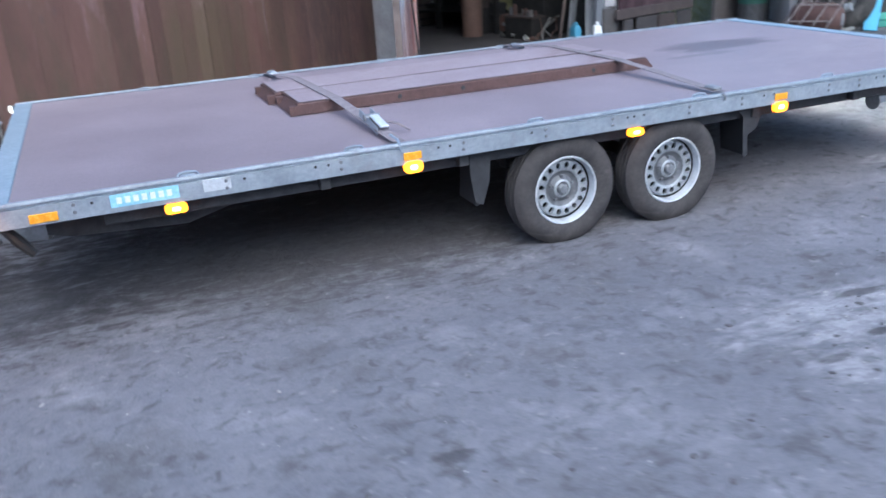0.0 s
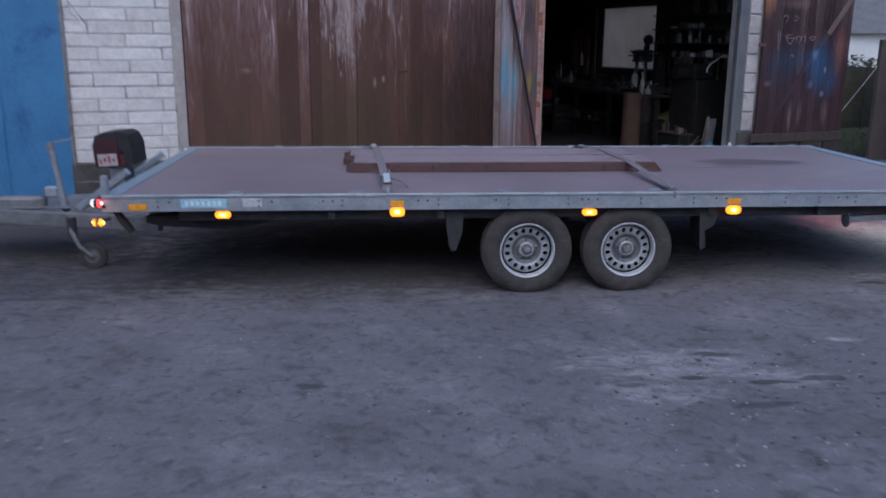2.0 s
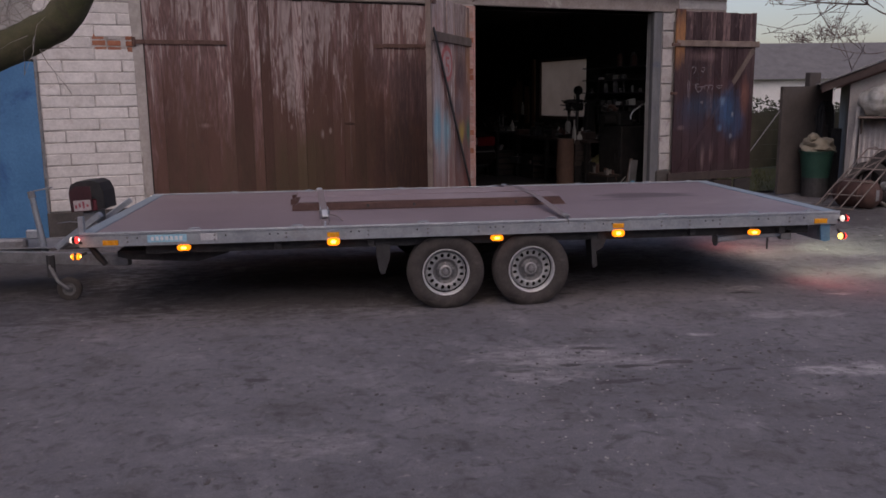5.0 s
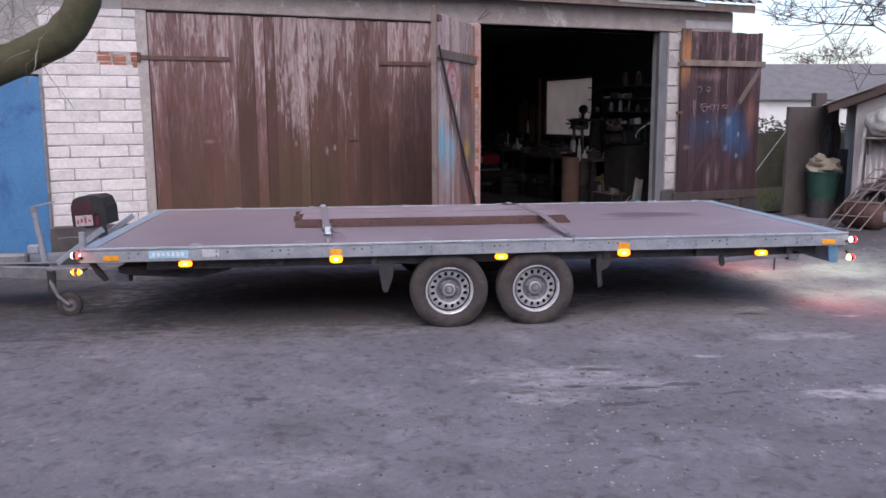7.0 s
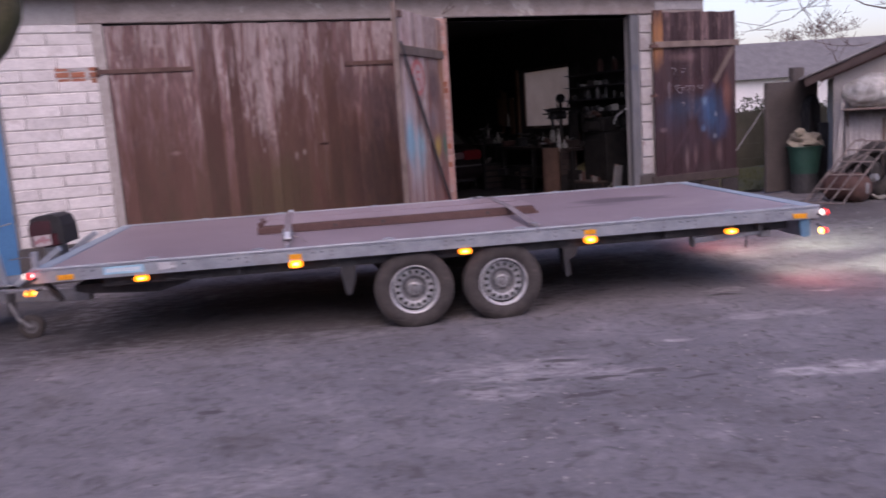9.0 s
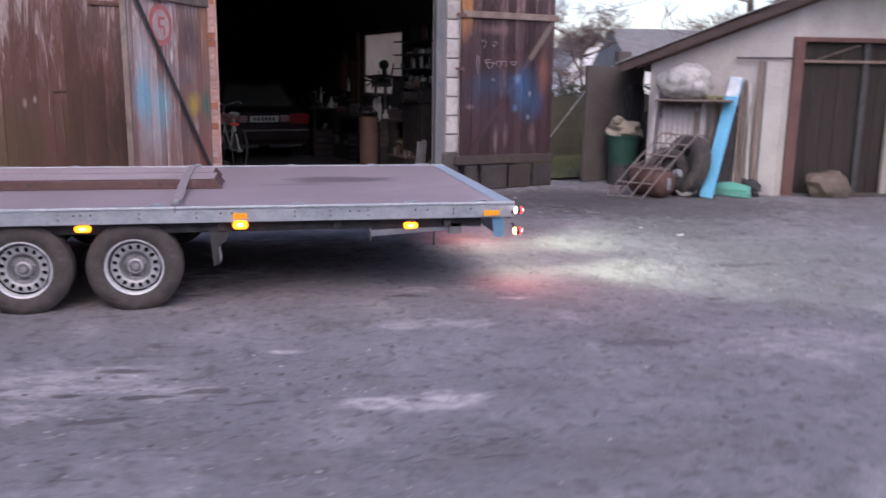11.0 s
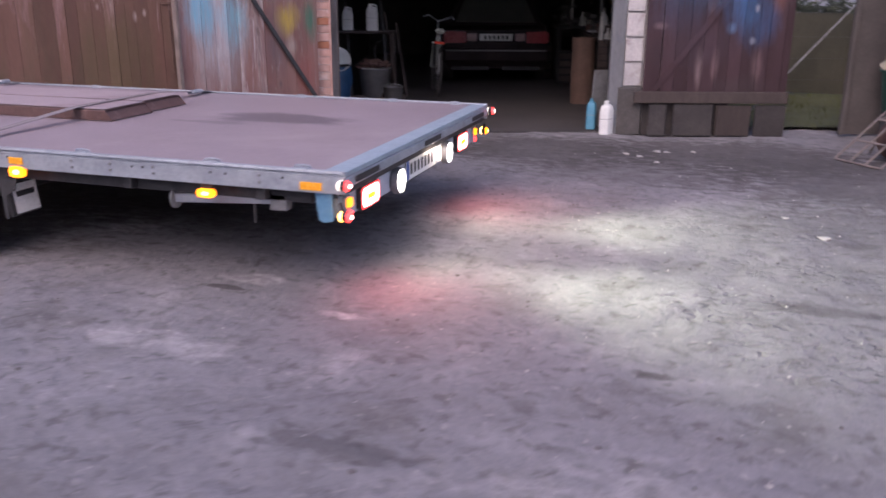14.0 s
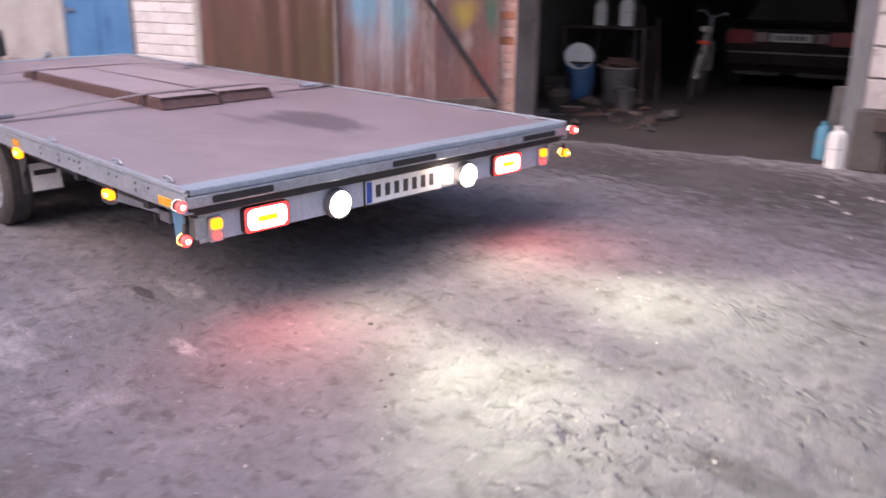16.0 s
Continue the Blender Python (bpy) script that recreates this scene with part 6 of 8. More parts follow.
def canister(u, v, z, s, mat, label, f=BARN, yaw=0):
    c = thing("canister", label, "canister", (u, v, z), f)
    m = Matrix.Translation((u, v, z)) @ pose(0, 0, 0, 0, 0, yaw) @ Matrix.Scale(s, 4)
    bm = bmesh.new()
    rows = []
    for h, w, d in ((0, 0.42, 0.27), (0.03, 0.48, 0.32), (0.75, 0.48, 0.32), (0.90, 0.40, 0.26), (0.96, 0.16, 0.14)):
        rows.append([bm.verts.new((x, y, h)) for x, y in rounded(w, d, 0.07, 3)])
    for a, b in zip(rows, rows[1:]):
        for i in range(len(a)):
            bm.faces.new((a[i], a[(i + 1) % len(a)], b[(i + 1) % len(a)], b[i]))
    bm.faces.new(rows[0][::-1])
    bm.faces.new(rows[-1])
    bm.transform(m)
    part("bottle", bm, mat, c, "", f, True)
    part("handle", tube([m @ Vector(p) for p in ((0.19, 0, 0.80), (0.17, 0, 1.0), (0.02, 0, 1.04), (-0.04, 0, 0.95))], 0.035 * s, 8), mat, c, "", f, True)
    part("cap", rod(m @ Vector((-0.08, 0, 0.94)), m @ Vector((-0.08, 0, 1.06)), 0.065 * s, None, 14), mat, c, "", f, True)
    part("band", box(-0.243, 0.243, -0.163, 0.163, 0.50, 0.515, 0, None, m), GREYSTEEL, c, "", f)
    return c


canister(3.80, 3.15, 0.91, 0.30, CANWHITE, "white plastic canister on the rack")
canister(4.14, 3.15, 0.91, 0.34, CANWHITE, "pale plastic canister on the rack")
canister(6.90, 0.0, 0.0, 0.335, CANWHITE, "white plastic canister standing at the door jamb", BARN, 52)
canister(6.775, 0.24, 0.022, 0.31, surface("sky_blue_plastic", (0.06, 0.22, 0.32), (0.09, 0.29, 0.40), 0.5, 0, 6), "light blue plastic bottle behind the canister", BARN, 75)
drum = thing("blue_barrel", "dark blue plastic barrel on the barn floor", "barrel", (3.70, 2.75, 0.022), BARN)
part("barrel_body", lathe([(0, 0), (0.16, 0), (0.19, 0.1), (0.2, 0.25), (0.19, 0.42), (0.17, 0.46), (0, 0.46)], 24, None, Matrix.Translation((3.70, 2.75, 0.022))), BLUEPL, drum, "", BARN, True)
part("barrel_rim", lathe([(0.19, 0.44), (0.205, 0.45), (0.205, 0.47), (0.18, 0.475)], 24, None, Matrix.Translation((3.70, 2.75, 0.022))), BLACKPLASTIC, drum, "", BARN, True)
lone("white_bowl", lathe([(0, 0), (0.10, 0.01), (0.17, 0.06), (0.18, 0.065), (0.10, 0.03), (0, 0.02)], 24, None, Matrix.Translation((3.70, 2.68, 0.53)) @ pose(0, 0, 0, 60, 0, 20)), CANWHITE, "white enamel bowl resting on the barrel", "bowl", (3.70, 2.75, 0.5), BARN)
DIMBIN = surface("dull_grey_bin", (0.10, 0.095, 0.095), (0.15, 0.14, 0.14), 0.6, 0.3, 6)
basket = thing("wire_bin", "grey metal bin full of scrap on the barn floor", "bin", (4.2, 2.75, 0.022), BARN)
part("bin_body", lathe([(0, 0), (0.17, 0), (0.22, 0.42), (0.215, 0.42), (0.165, 0.01)], 24, None, Matrix.Translation((4.2, 2.75, 0.022))), DIMBIN, basket, "", BARN, True)
part("bin_rim", lathe([(0.215, 0.41), (0.23, 0.42), (0.215, 0.43)], 24, None, Matrix.Translation((4.2, 2.75, 0.022))), RIMSTEEL, basket, "", BARN, True)
part("scrap", lump(0.2, (4.2, 2.75, 0.44), 0.8, 4, 3, None, 5, (1, 1, 0.5)), RUST, basket, "scrap metal", BARN)
for i, (u, v, tu, tv, h) in enumerate(((4.40, 2.7, 4.25, 3.2, 1.35), (4.52, 2.75, 4.3, 3.3, 1.15), (3.9, 2.6, 3.75, 3.4, 1.3), (4.62, 3.1, 4.45, 3.5, 1.0))):
    lone("wooden_pole", rod((u, v, 0.022), (tu, tv, h), 0.022, 0.018, 8), DARKWOOD if i % 2 else CHASSIS, "old wooden pole leaning on the rack", "pole", (u, v, 0.022), BARN, True, "poles by the rack")

# near-black tone that puts the barn's gloom into legs, crates and machines
NEARBLACK = surface("near_black_tone", (0.010, 0.010, 0.010), (0.028, 0.026, 0.025), 0.75, 0.1, 7, None, 40, 0.002)
BROWNSACK = surface("dim_brown_sack", (0.060, 0.045, 0.040), (0.10, 0.078, 0.070), 0.95, 0, 8, None, 50, 0.004)
# crowded corner beside the rack: crates, sacks, a second bucket, cables
corner = random.Random(44)
for u, v, w, d, h, mat in ((3.40, 2.30, 0.26, 0.30, 0.34, DARKWOOD), (3.44, 3.00, 0.36, 0.36, 0.50, NEARBLACK), (4.02, 3.05, 0.34, 0.30, 0.42, DARKWOOD)):
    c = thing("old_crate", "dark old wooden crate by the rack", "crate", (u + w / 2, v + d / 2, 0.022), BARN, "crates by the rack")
    part("body", box(u, u + w, v, v + d, 0.022, h, 0.006), NEARBLACK, c, "", BARN)
    for q in range(3):
        part("slat", box(u - 0.005, u + w + 0.005, v - 0.016, v - 0.002, 0.05 + q * h / 3.3, 0.05 + (q + 0.75) * h / 3.3, 0.003), mat, c, "", BARN)
for i, (u, v, r, sc) in enumerate(((4.48, 2.30, 0.13, (1.2, 0.8, 0.7)), (3.62, 2.20, 0.15, (1.1, 0.9, 0.8)), (4.02, 2.22, 0.10, (1.4, 0.8, 0.6)))):
    bm = lump(r, (u, v, 0.022 + r * sc[2] * 0.8), 0.45, 1.9, 3, None, 11.0 + i, sc)
    for q in bm.verts:
        q.co.z = max(q.co.z, 0.023)
    lone("old_sack", bm, BROWNSACK, "limp brown sack lying by the rack", "sack", (u, v, 0.022), BARN, True, "sacks by the rack")
pail = thing("zinc_pail", "dented zinc pail beside the bin", "pail", (4.50, 2.02, 0.022), BARN)
part("pail_body", lathe([(0, 0.0), (0.095, 0.0), (0.13, 0.24), (0.135, 0.245), (0.125, 0.245), (0.09, 0.01)], 20, None, Matrix.Translation((4.50, 2.02, 0.022))), DIMBIN, pail, "", BARN, True)
part("bail", tube([(4.50 + 0.13 * math.cos(a), 2.02 - 0.02 * math.sin(a), 0.255 + 0.05 * math.sin(a)) for a in np.arange(0, 3.2, 0.35)], 0.004, 6), GREYSTEEL, pail, "", BARN)
for i in range(12):
    u, v, n, a = corner.uniform(3.5, 4.7), corner.uniform(1.2, 2.1), corner.uniform(0.10, 0.32), corner.uniform(0, 6.28)
    lone("offcut", box(-n / 2, n / 2, -0.03, 0.03, 0.0, corner.uniform(0.015, 0.05), 0.004, None, Matrix.Translation((u, v, 0.023)) @ pose(0, 0, 0, 0, 0, math.degrees(a))), (RUST, DARKWOOD, OLDWOOD, DIMBIN)[i % 4], "dusty offcut lying on the barn floor", "offcut", (u, v, 0.022), BARN, False, "offcuts on the barn floor")
lone("coiled_cable", tube([(4.30 + 0.16 * math.cos(a) * (1 - 0.01 * a), 3.20 + 0.05 * math.sin(2 * a), 0.62 + 0.16 * math.sin(a)) for a in np.arange(0, 19, 0.45)], 0.010, 6), BLACKPLASTIC, "black cable coil hung on the rack", "cable", (4.30, 3.20, 0.62), BARN)
# workbench side on the right
bench = thing("workbench", "cluttered dark workbench along the barn's side wall", "workbench", (7.6, 3.4, 0), BARN)
part("bench_top", box(7.25, 8.0, 2.2, 4.85, 0.80, 0.85, 0.004), DARKWOOD, bench, "", BARN)
for u in (7.28, 7.92):
    for v in (2.25, 3.6, 4.76):
        part("leg", box(u, u + 0.07, v, v + 0.07, 0.022, 0.80, 0.004), NEARBLACK, bench, "", BARN)
part("bench_shelf", box(7.3, 7.98, 2.25, 4.85, 0.28, 0.30, 0.003), NEARBLACK, bench, "", BARN)
lone("rusty_pipe", lathe([(0.12, 0), (0.148, 0), (0.152, 0.4), (0.148, 0.85), (0.12, 0.85), (0.12, 0.02)], 24, None, Matrix.Translation((6.985, 2.45, 0.022))), surface("orange_rust", (0.11, 0.065, 0.05), (0.16, 0.095, 0.072), 0.8, 0.1, 6, None, 50, 0.002), "wide rusty orange pipe standing on end", "pipe", (6.985, 2.45, 0.022), BARN)
grinder = thing("pipe_bender", "black iron bending machine with a disc and prongs on the workbench", "machine", (7.52, 2.55, 0.85), BARN)
part("stand", prism([(-0.10, 0.0), (0.10, 0.0), (0.05, 0.62), (-0.05, 0.62)], -0.06, 0.06, None, Matrix.Translation((7.52, 2.55, 0.85)) @ pose(0, 0, 0, 90, 0, 0)), NEARBLACK, grinder, "", BARN)
part("beam", box(7.02, 7.98, 2.52, 2.60, 1.47, 1.525, 0.008), NEARBLACK, grinder, "long iron beam", BARN)
part("disc", rod((7.30, 2.545, 1.69), (7.30, 2.60, 1.69), 0.078, None, 24), NEARBLACK, grinder, "black disc", BARN, True)
part("disc_arm", box(7.27, 7.33, 2.56, 2.59, 1.52, 1.70, 0.006), NEARBLACK, grinder, "", BARN)
for k, (u0, u1, z0, z1) in enumerate(((7.06, 6.93, 1.50, 1.52), (7.08, 6.90, 1.44, 1.45), (7.10, 7.06, 1.50, 1.30), (7.22, 7.18, 1.50, 1.60), (7.42, 7.44, 1.52, 1.72), (7.14, 6.97, 1.47, 1.36))):
    part("prong", rod((u0, 2.54, z0), (u1, 2.50, z1), 0.013, 0.010, 8), NEARBLACK, grinder, "", BARN)
for k in range(3):
    part("pin", lathe([(0, 0.03), (0.010, 0.028), (0.012, 0)], 8, None, Matrix.Translation((7.30 + 0.06 * k, 2.52, 1.48)) @ face), GREYSTEEL, grinder, "bright steel pin", BARN)
crate = thing("brown_crate", "brown wooden crate beside the rusty pipe", "crate", (7.33, 2.62, 0.022), BARN)
for k in range(5):
    part("slat", box(7.16 + 0.003, 7.50, 2.42, 2.44, 0.40 + 0.09 * k, 0.48 + 0.09 * k, 0.003), DARKWOOD, crate, "", BARN)
part("body", box(7.17, 7.49, 2.445, 2.82, 0.022, 0.79, 0.006), NEARBLACK, crate, "", BARN)
vice = thing("bench_vice", "old iron bench vice", "vice", (7.4, 3.0, 0.85), BARN)
part("vice_body", box(7.32, 7.48, 2.9, 3.05, 0.85, 1.0, 0.02), RUST, vice, "", BARN)
part("vice_jaw", box(7.22, 7.30, 2.88, 3.07, 0.92, 1.03, 0.01), RUST, vice, "", BARN)
part("vice_screw", rod((7.10, 2.97, 0.93), (7.34, 2.97, 0.93), 0.018), GREYSTEEL, vice, "", BARN)
rack = thing("wall_shelf", "wall shelf crowded with jars and tools", "shelf", (7.85, 2.2, 1.2), BARN)
for z in (1.42, 1.63, 1.85, 2.06):
    part("shelf_board", box(7.66, 8.0, 1.05, 3.0, z, z + 0.02, 0.003), CHASSIS, rack, "", BARN)
for v in (1.08, 2.94):
    part("upright", box(7.95, 8.0, v, v + 0.05, 1.1, 2.3, 0.003), CHASSIS, rack, "", BARN)
GLASSJAR = surface("dusty_jar", (0.05, 0.05, 0.05), (0.16, 0.155, 0.15), 0.2, 0, 10, None, 60, 0.0, 0.6, None, 0.6)
jar_rng = random.Random(8)
for z, v, v1, tall in ((2.08, 1.2, 2.1, 0.25), (1.87, 1.5, 2.9, 0.10), (1.65, 1.2, 2.95, 0.19), (1.44, 1.15, 2.9, 0.12)):
    while v < v1:
        r, h = jar_rng.uniform(0.022, 0.062), tall * jar_rng.uniform(0.35, 1.1)
        lone("jar", lathe([(0, 0), (r, 0), (r, h * 0.75), (r * 0.7, h * 0.88), (r * 0.7, h), (0, h)], 12, None, Matrix.Translation((7.72 + jar_rng.uniform(0, 0.1), v, z))), GLASSJAR if jar_rng.random() < 0.6 else (RUST if jar_rng.random() < 0.5 else CHASSIS), "dusty jar or tin on the wall shelf", "jar", (7.75, v, z), BARN, True, "jars on the wall shelf")
        v += 2 * r + jar_rng.choice([0.005, 0.01, 0.02, 0.2, 0.3])
for i in range(16):
    u, v = jar_rng.uniform(7.3, 7.9), jar_rng.uniform(2.3, 5.0)
    z = 0.85 if i < 11 else 0.30
    w, d, h = jar_rng.uniform(0.05, 0.16), jar_rng.uniform(0.05, 0.16), jar_rng.uniform(0.06, 0.22)
    m = Matrix.Translation((u, v, z)) @ pose(0, 0, 0, 0, 0, jar_rng.uniform(0, 90))
    t = thing("tool_case", "dusty dark tool case on the workbench", "case", (u, v, z), BARN, "cases on the workbench")
    part("case_body", box(-w, w, -d, d, 0, h, 0.012, None, m), jar_rng.choice([NEARBLACK, RUST, DARKWOOD, CHASSIS]), t, "", BARN)
    part("case_handle", tube([m @ Vector((-w * 0.5, 0, h)), m @ Vector((-w * 0.4, 0, h + 0.03)), m @ Vector((w * 0.4, 0, h + 0.03)), m @ Vector((w * 0.5, 0, h))], 0.006, 6), GREYSTEEL, t, "", BARN)
motor = thing("electric_motor", "dusty old electric motor on the floor", "motor", (7.55, 2.3, 0.022), BARN)
part("motor_body", rod((7.38, 2.15, 0.17), (7.72, 2.25, 0.17), 0.14, None, 20), RUST, motor, "", BARN, True)
part("motor_foot", box(7.42, 7.68, 2.1, 2.3, 0.022, 0.06, 0.004), RUST, motor, "", BARN)
part("shaft", rod((7.30, 2.13, 0.17), (7.38, 2.15, 0.17), 0.02), GREYSTEEL, motor, "", BARN)
lone("hanging_cable", tube([(7.70, 1.25, 1.46), (7.66, 1.30, 1.42), (7.64, 1.45, 1.34), (7.64, 1.52, 1.25), (7.64, 1.50, 1.22)], 0.012, 8), WHITESTICK, "pale cable hanging at the wall shelf", "cable", (7.70, 1.25, 1.46), BARN)
lone("leaning_board", box(-0.09, 0.09, -0.012, 0.012, 0, 0.62, 0.003, None, Matrix.Translation((6.86, 0.42, 0.022)) @ pose(0, 0, 0, 6, 0, 20)), GREYSTEEL, "grey metal sheet leaning at the jamb", "sheet", (6.86, 0.42, 0.022), BARN, False)
lone("leaning_board", box(-0.07, 0.07, -0.015, 0.015, 0, 0.66, 0.003, None, along((7.32, 6.05, 0.03), (7.50, 5.75, 0.62))), surface("pale_board", (0.28, 0.26, 0.25), (0.38, 0.36, 0.34), 0.8, 0, 5), "pale board leaning in the dark beside the car", "board", (7.32, 6.05, 0.022), BARN, False)
lone("leaning_board", box(-0.05, 0.05, -0.015, 0.015, 0, 0.62, 0.003, None, Matrix.Translation((7.02, 0.75, 0.022)) @ pose(0, 0, 0, 8, 0, 40)), OLDWOOD, "short brown board leaning behind the jamb", "board", (7.02, 0.75, 0.022), BARN, False)
# cabinet shape added as a dark mass in place of dim jumble
cab = thing("machine_cabinet", "near-black cabinet shape standing for dim jumble below the wall shelf", "cabinet", (7.65, 1.68, 0.022), BARN)
part("body", box(7.36, 7.94, 1.36, 2.0, 0.022, 1.10, 0.015), NEARBLACK, cab, "", BARN)
door = part("door", box(7.345, 7.36, 1.42, 1.94, 0.10, 0.98, 0.004), NEARBLACK, cab, "dark steel door", BARN)
part("handle", rod((7.335, 1.50, 0.50), (7.335, 1.50, 0.66), 0.010), NEARBLACK, door, "", BARN)
part("chuck", rod((7.20, 1.68, 1.20), (7.42, 1.68, 1.20), 0.085, None, 20), NEARBLACK, cab, "", BARN, True)
part("headstock", box(7.42, 7.80, 1.52, 1.86, 1.10, 1.34, 0.03), NEARBLACK, cab, "", BARN)
bottle_spots = ((7.22, 2.55, 0.035, 0.40), (7.30, 2.50, 0.05, 0.20), (7.42, 2.6, 0.045, 0.26))
# tins, jars and iron heaped before the cabinet
hrng = random.Random(31)
STEELGLINT = surface("bare_worn_steel", (0.26, 0.25, 0.24), (0.40, 0.38, 0.36), 0.35, 0.6, 9, None, 60, 0.001)
heap = thing("tool_box", "dented dark tool box before the machine cabinet", "toolbox", (7.22, 1.55, 0.022), BARN)
part("body", box(7.06, 7.33, 1.30, 1.85, 0.022, 0.30, 0.015), NEARBLACK, heap, "", BARN)
part("lid", box(7.05, 7.335, 1.29, 1.86, 0.302, 0.335, 0.008), DARKWOOD, heap, "", BARN)
for i in range(9):
    u, v, r, h = hrng.uniform(7.09, 7.30), 1.34 + 0.055 * i, hrng.uniform(0.02, 0.04), hrng.uniform(0.05, 0.15)
    lone("tin", lathe([(0, 0), (r, 0), (r * 1.02, h * 0.1), (r, h * 0.9), (r * 1.05, h), (r * 0.9, h), (r * 0.9, h * 0.8), (0, h * 0.8)], 12, None, Matrix.Translation((u, v, 0.335))), (STEELGLINT, RUST, DIMBIN)[i % 3], "worn metal tin on the tool box", "tin", (u, v, 0.335), BARN, True, "tins on the tool box")
for i, (u, v, n, a) in enumerate(((7.12, 1.15, 0.26, 20), (7.25, 1.12, 0.20, 75), (7.35, 1.2, 0.24, 130), (7.05, 1.2, 0.18, 50))):
    lone("bent_iron", tube([(u, v, 0.034), (u + 0.4 * n * math.cos(a), v + 0.2 * n, 0.10), (u + n * math.cos(a), v + 0.3 * n, 0.036 + 0.5 * n), (u + n, v + 0.1, 0.30)], [0.010, 0.012, 0.012, 0.008], 8), (STEELGLINT, RUST)[i % 2], "bent iron piece in the heap on the floor", "iron", (u, v, 0.022), BARN, True, "iron heap")
# boxes added, near black, to hide the table's legs in the gloom
for u, v, w, d, h in ((6.98, 5.0, 0.42, 0.40, 0.52), (6.62, 5.55, 0.30, 0.4, 0.62), (7.32, 4.15, 0.36, 0.6, 0.48)):
    c = thing("dark_crate", "near-black wooden crate added in the dark of the barn", "crate", (u + w / 2, v, 0.022), BARN, "crates in the barn")
    part("body", box(u, u + w, v, v + d, 0.022, h, 0.006), NEARBLACK, c, "", BARN)
    for k in range(4):
        part("slat", box(u - 0.004, u + w + 0.004, v - 0.016, v - 0.002, 0.05 + k * h / 4.4, 0.05 + (k + 0.7) * h / 4.4, 0.003), DARKWOOD, c, "", BARN)
# rubbish on the sill of the open bay
for i in range(14):
    u, v = jar_rng.uniform(4.15, 5.2), jar_rng.uniform(0.6, 2.3)
    r = jar_rng.uniform(0.03, 0.10)
    lone("scrap_piece", lump(r, (u, v, 0.022 + r * 0.4), 0.7, 2.5, 2, None, i * 1.7, (1, 1, 0.6)), jar_rng.choice([RUST, CHASSIS, DARKWOOD]), "dusty piece of scrap on the barn floor", "scrap", (u, v, 0.022), BARN, False, "scrap on the barn floor")


# a low table at the back and a dense jumble of workshop things
table = thing("low_table", "dark low table deep in the barn", "table", (7.20, 5.2, 0.022), BARN)
part("table_top", box(6.90, 7.50, 4.9, 5.5, 0.88, 0.92, 0.004), NEARBLACK, table, "", BARN)
for u in (6.93, 7.42):
    for v in (4.93, 5.42):
        part("leg", box(u, u + 0.05, v, v + 0.05, 0.022, 0.88, 0.003), NEARBLACK, table, "", BARN)
DIMGLASS = surface("dim_bottle_glass", (0.03, 0.034, 0.03), (0.07, 0.075, 0.065), 0.15, 0, 8, None, 60, 0.0, 0, None, 0.6)
DIMWHITE = surface("dusty_white_plastic", (0.34, 0.33, 0.31), (0.46, 0.45, 0.42), 0.5, 0, 9, None, 60, 0.001)
DIMSTEEL = surface("oily_iron", (0.05, 0.048, 0.046), (0.10, 0.095, 0.09), 0.45, 0.4, 9, None, 60, 0.001)
DIMYELLOW = surface("dull_yellow_sack", (0.13, 0.12, 0.05), (0.19, 0.17, 0.08), 0.7, 0, 6, None, 40, 0.004)
crng = random.Random(77)


def bottle(u, v, z, r, h, mat, label):
    lone("bottle", lathe([(0, 0), (r * 0.94, 0), (r, h * 0.04), (r, h * 0.58), (r * 0.45, h * 0.76), (r * 0.36, h * 0.80), (r * 0.36, h * 0.97), (r * 0.42, h), (0, h)], 14, None, Matrix.Translation((u, v, z))), mat, label, "bottle", (u, v, z), BARN)


def iron_tool(u, v, z, n):
    """A bar with a head, leaning or lying among the rest."""
    t = thing("hand_tool", "oily iron hand tool among the workshop clutter", "tool", (u, v, z), BARN, "workshop clutter")
    a, tilt_ = crng.uniform(0, 6.28), crng.uniform(0.1, 1.2)
    p = Vector((u, v, z + 0.012))
    q = p + Vector((math.cos(a) * math.sin(tilt_), math.sin(a) * math.sin(tilt_), math.cos(tilt_))) * n
    part("shaft", rod(p, q, 0.009, 0.007, 6), DIMSTEEL, t, "", BARN)
    part("head", box(-0.05, 0.05, -0.014, 0.014, -0.016, 0.016, 0.005, None, along(p, q) @ Matrix.Translation((0, 0, n))), DIMSTEEL, t, "", BARN)


for u, v, r, h in bottle_spots:
    bottle(u, v, 0.79, r, h, DIMWHITE, "pale bottle on the brown crate")
bottle(7.30, 2.88, 0.94, 0.055, 0.30, DIMWHITE, "pale plastic bottle on the workbench")
bottle(7.36, 3.30, 0.85, 0.035, 0.28, DIMGLASS, "dark glass bottle on the workbench")
bottle(7.05, 5.05, 0.92, 0.03, 0.27, DIMGLASS, "dark glass bottle on the low table")
bottle(7.16, 5.10, 0.92, 0.02, 0.40, DIMWHITE, "thin pale bottle on the low table")
bottle(7.32, 5.0, 0.92, 0.04, 0.22, DIMWHITE, "pale bottle on the low table")
lone("rag_bundle", lump(0.10, (7.45, 2.60, 0.91), 0.5, 2.2, 3, None, 3.0, (1.2, 0.9, 0.6)), DIMWHITE, "crumpled pale rag on the workbench", "rag", (7.45, 2.6, 0.85), BARN)
lone("yellow_sack", lump(0.17, (7.60, 2.30, 0.43), 0.5, 2.0, 3, None, 9.0, (1.0, 1.0, 0.8)), DIMYELLOW, "dull yellow sack under the workbench", "sack", (7.6, 2.3, 0.30), BARN)
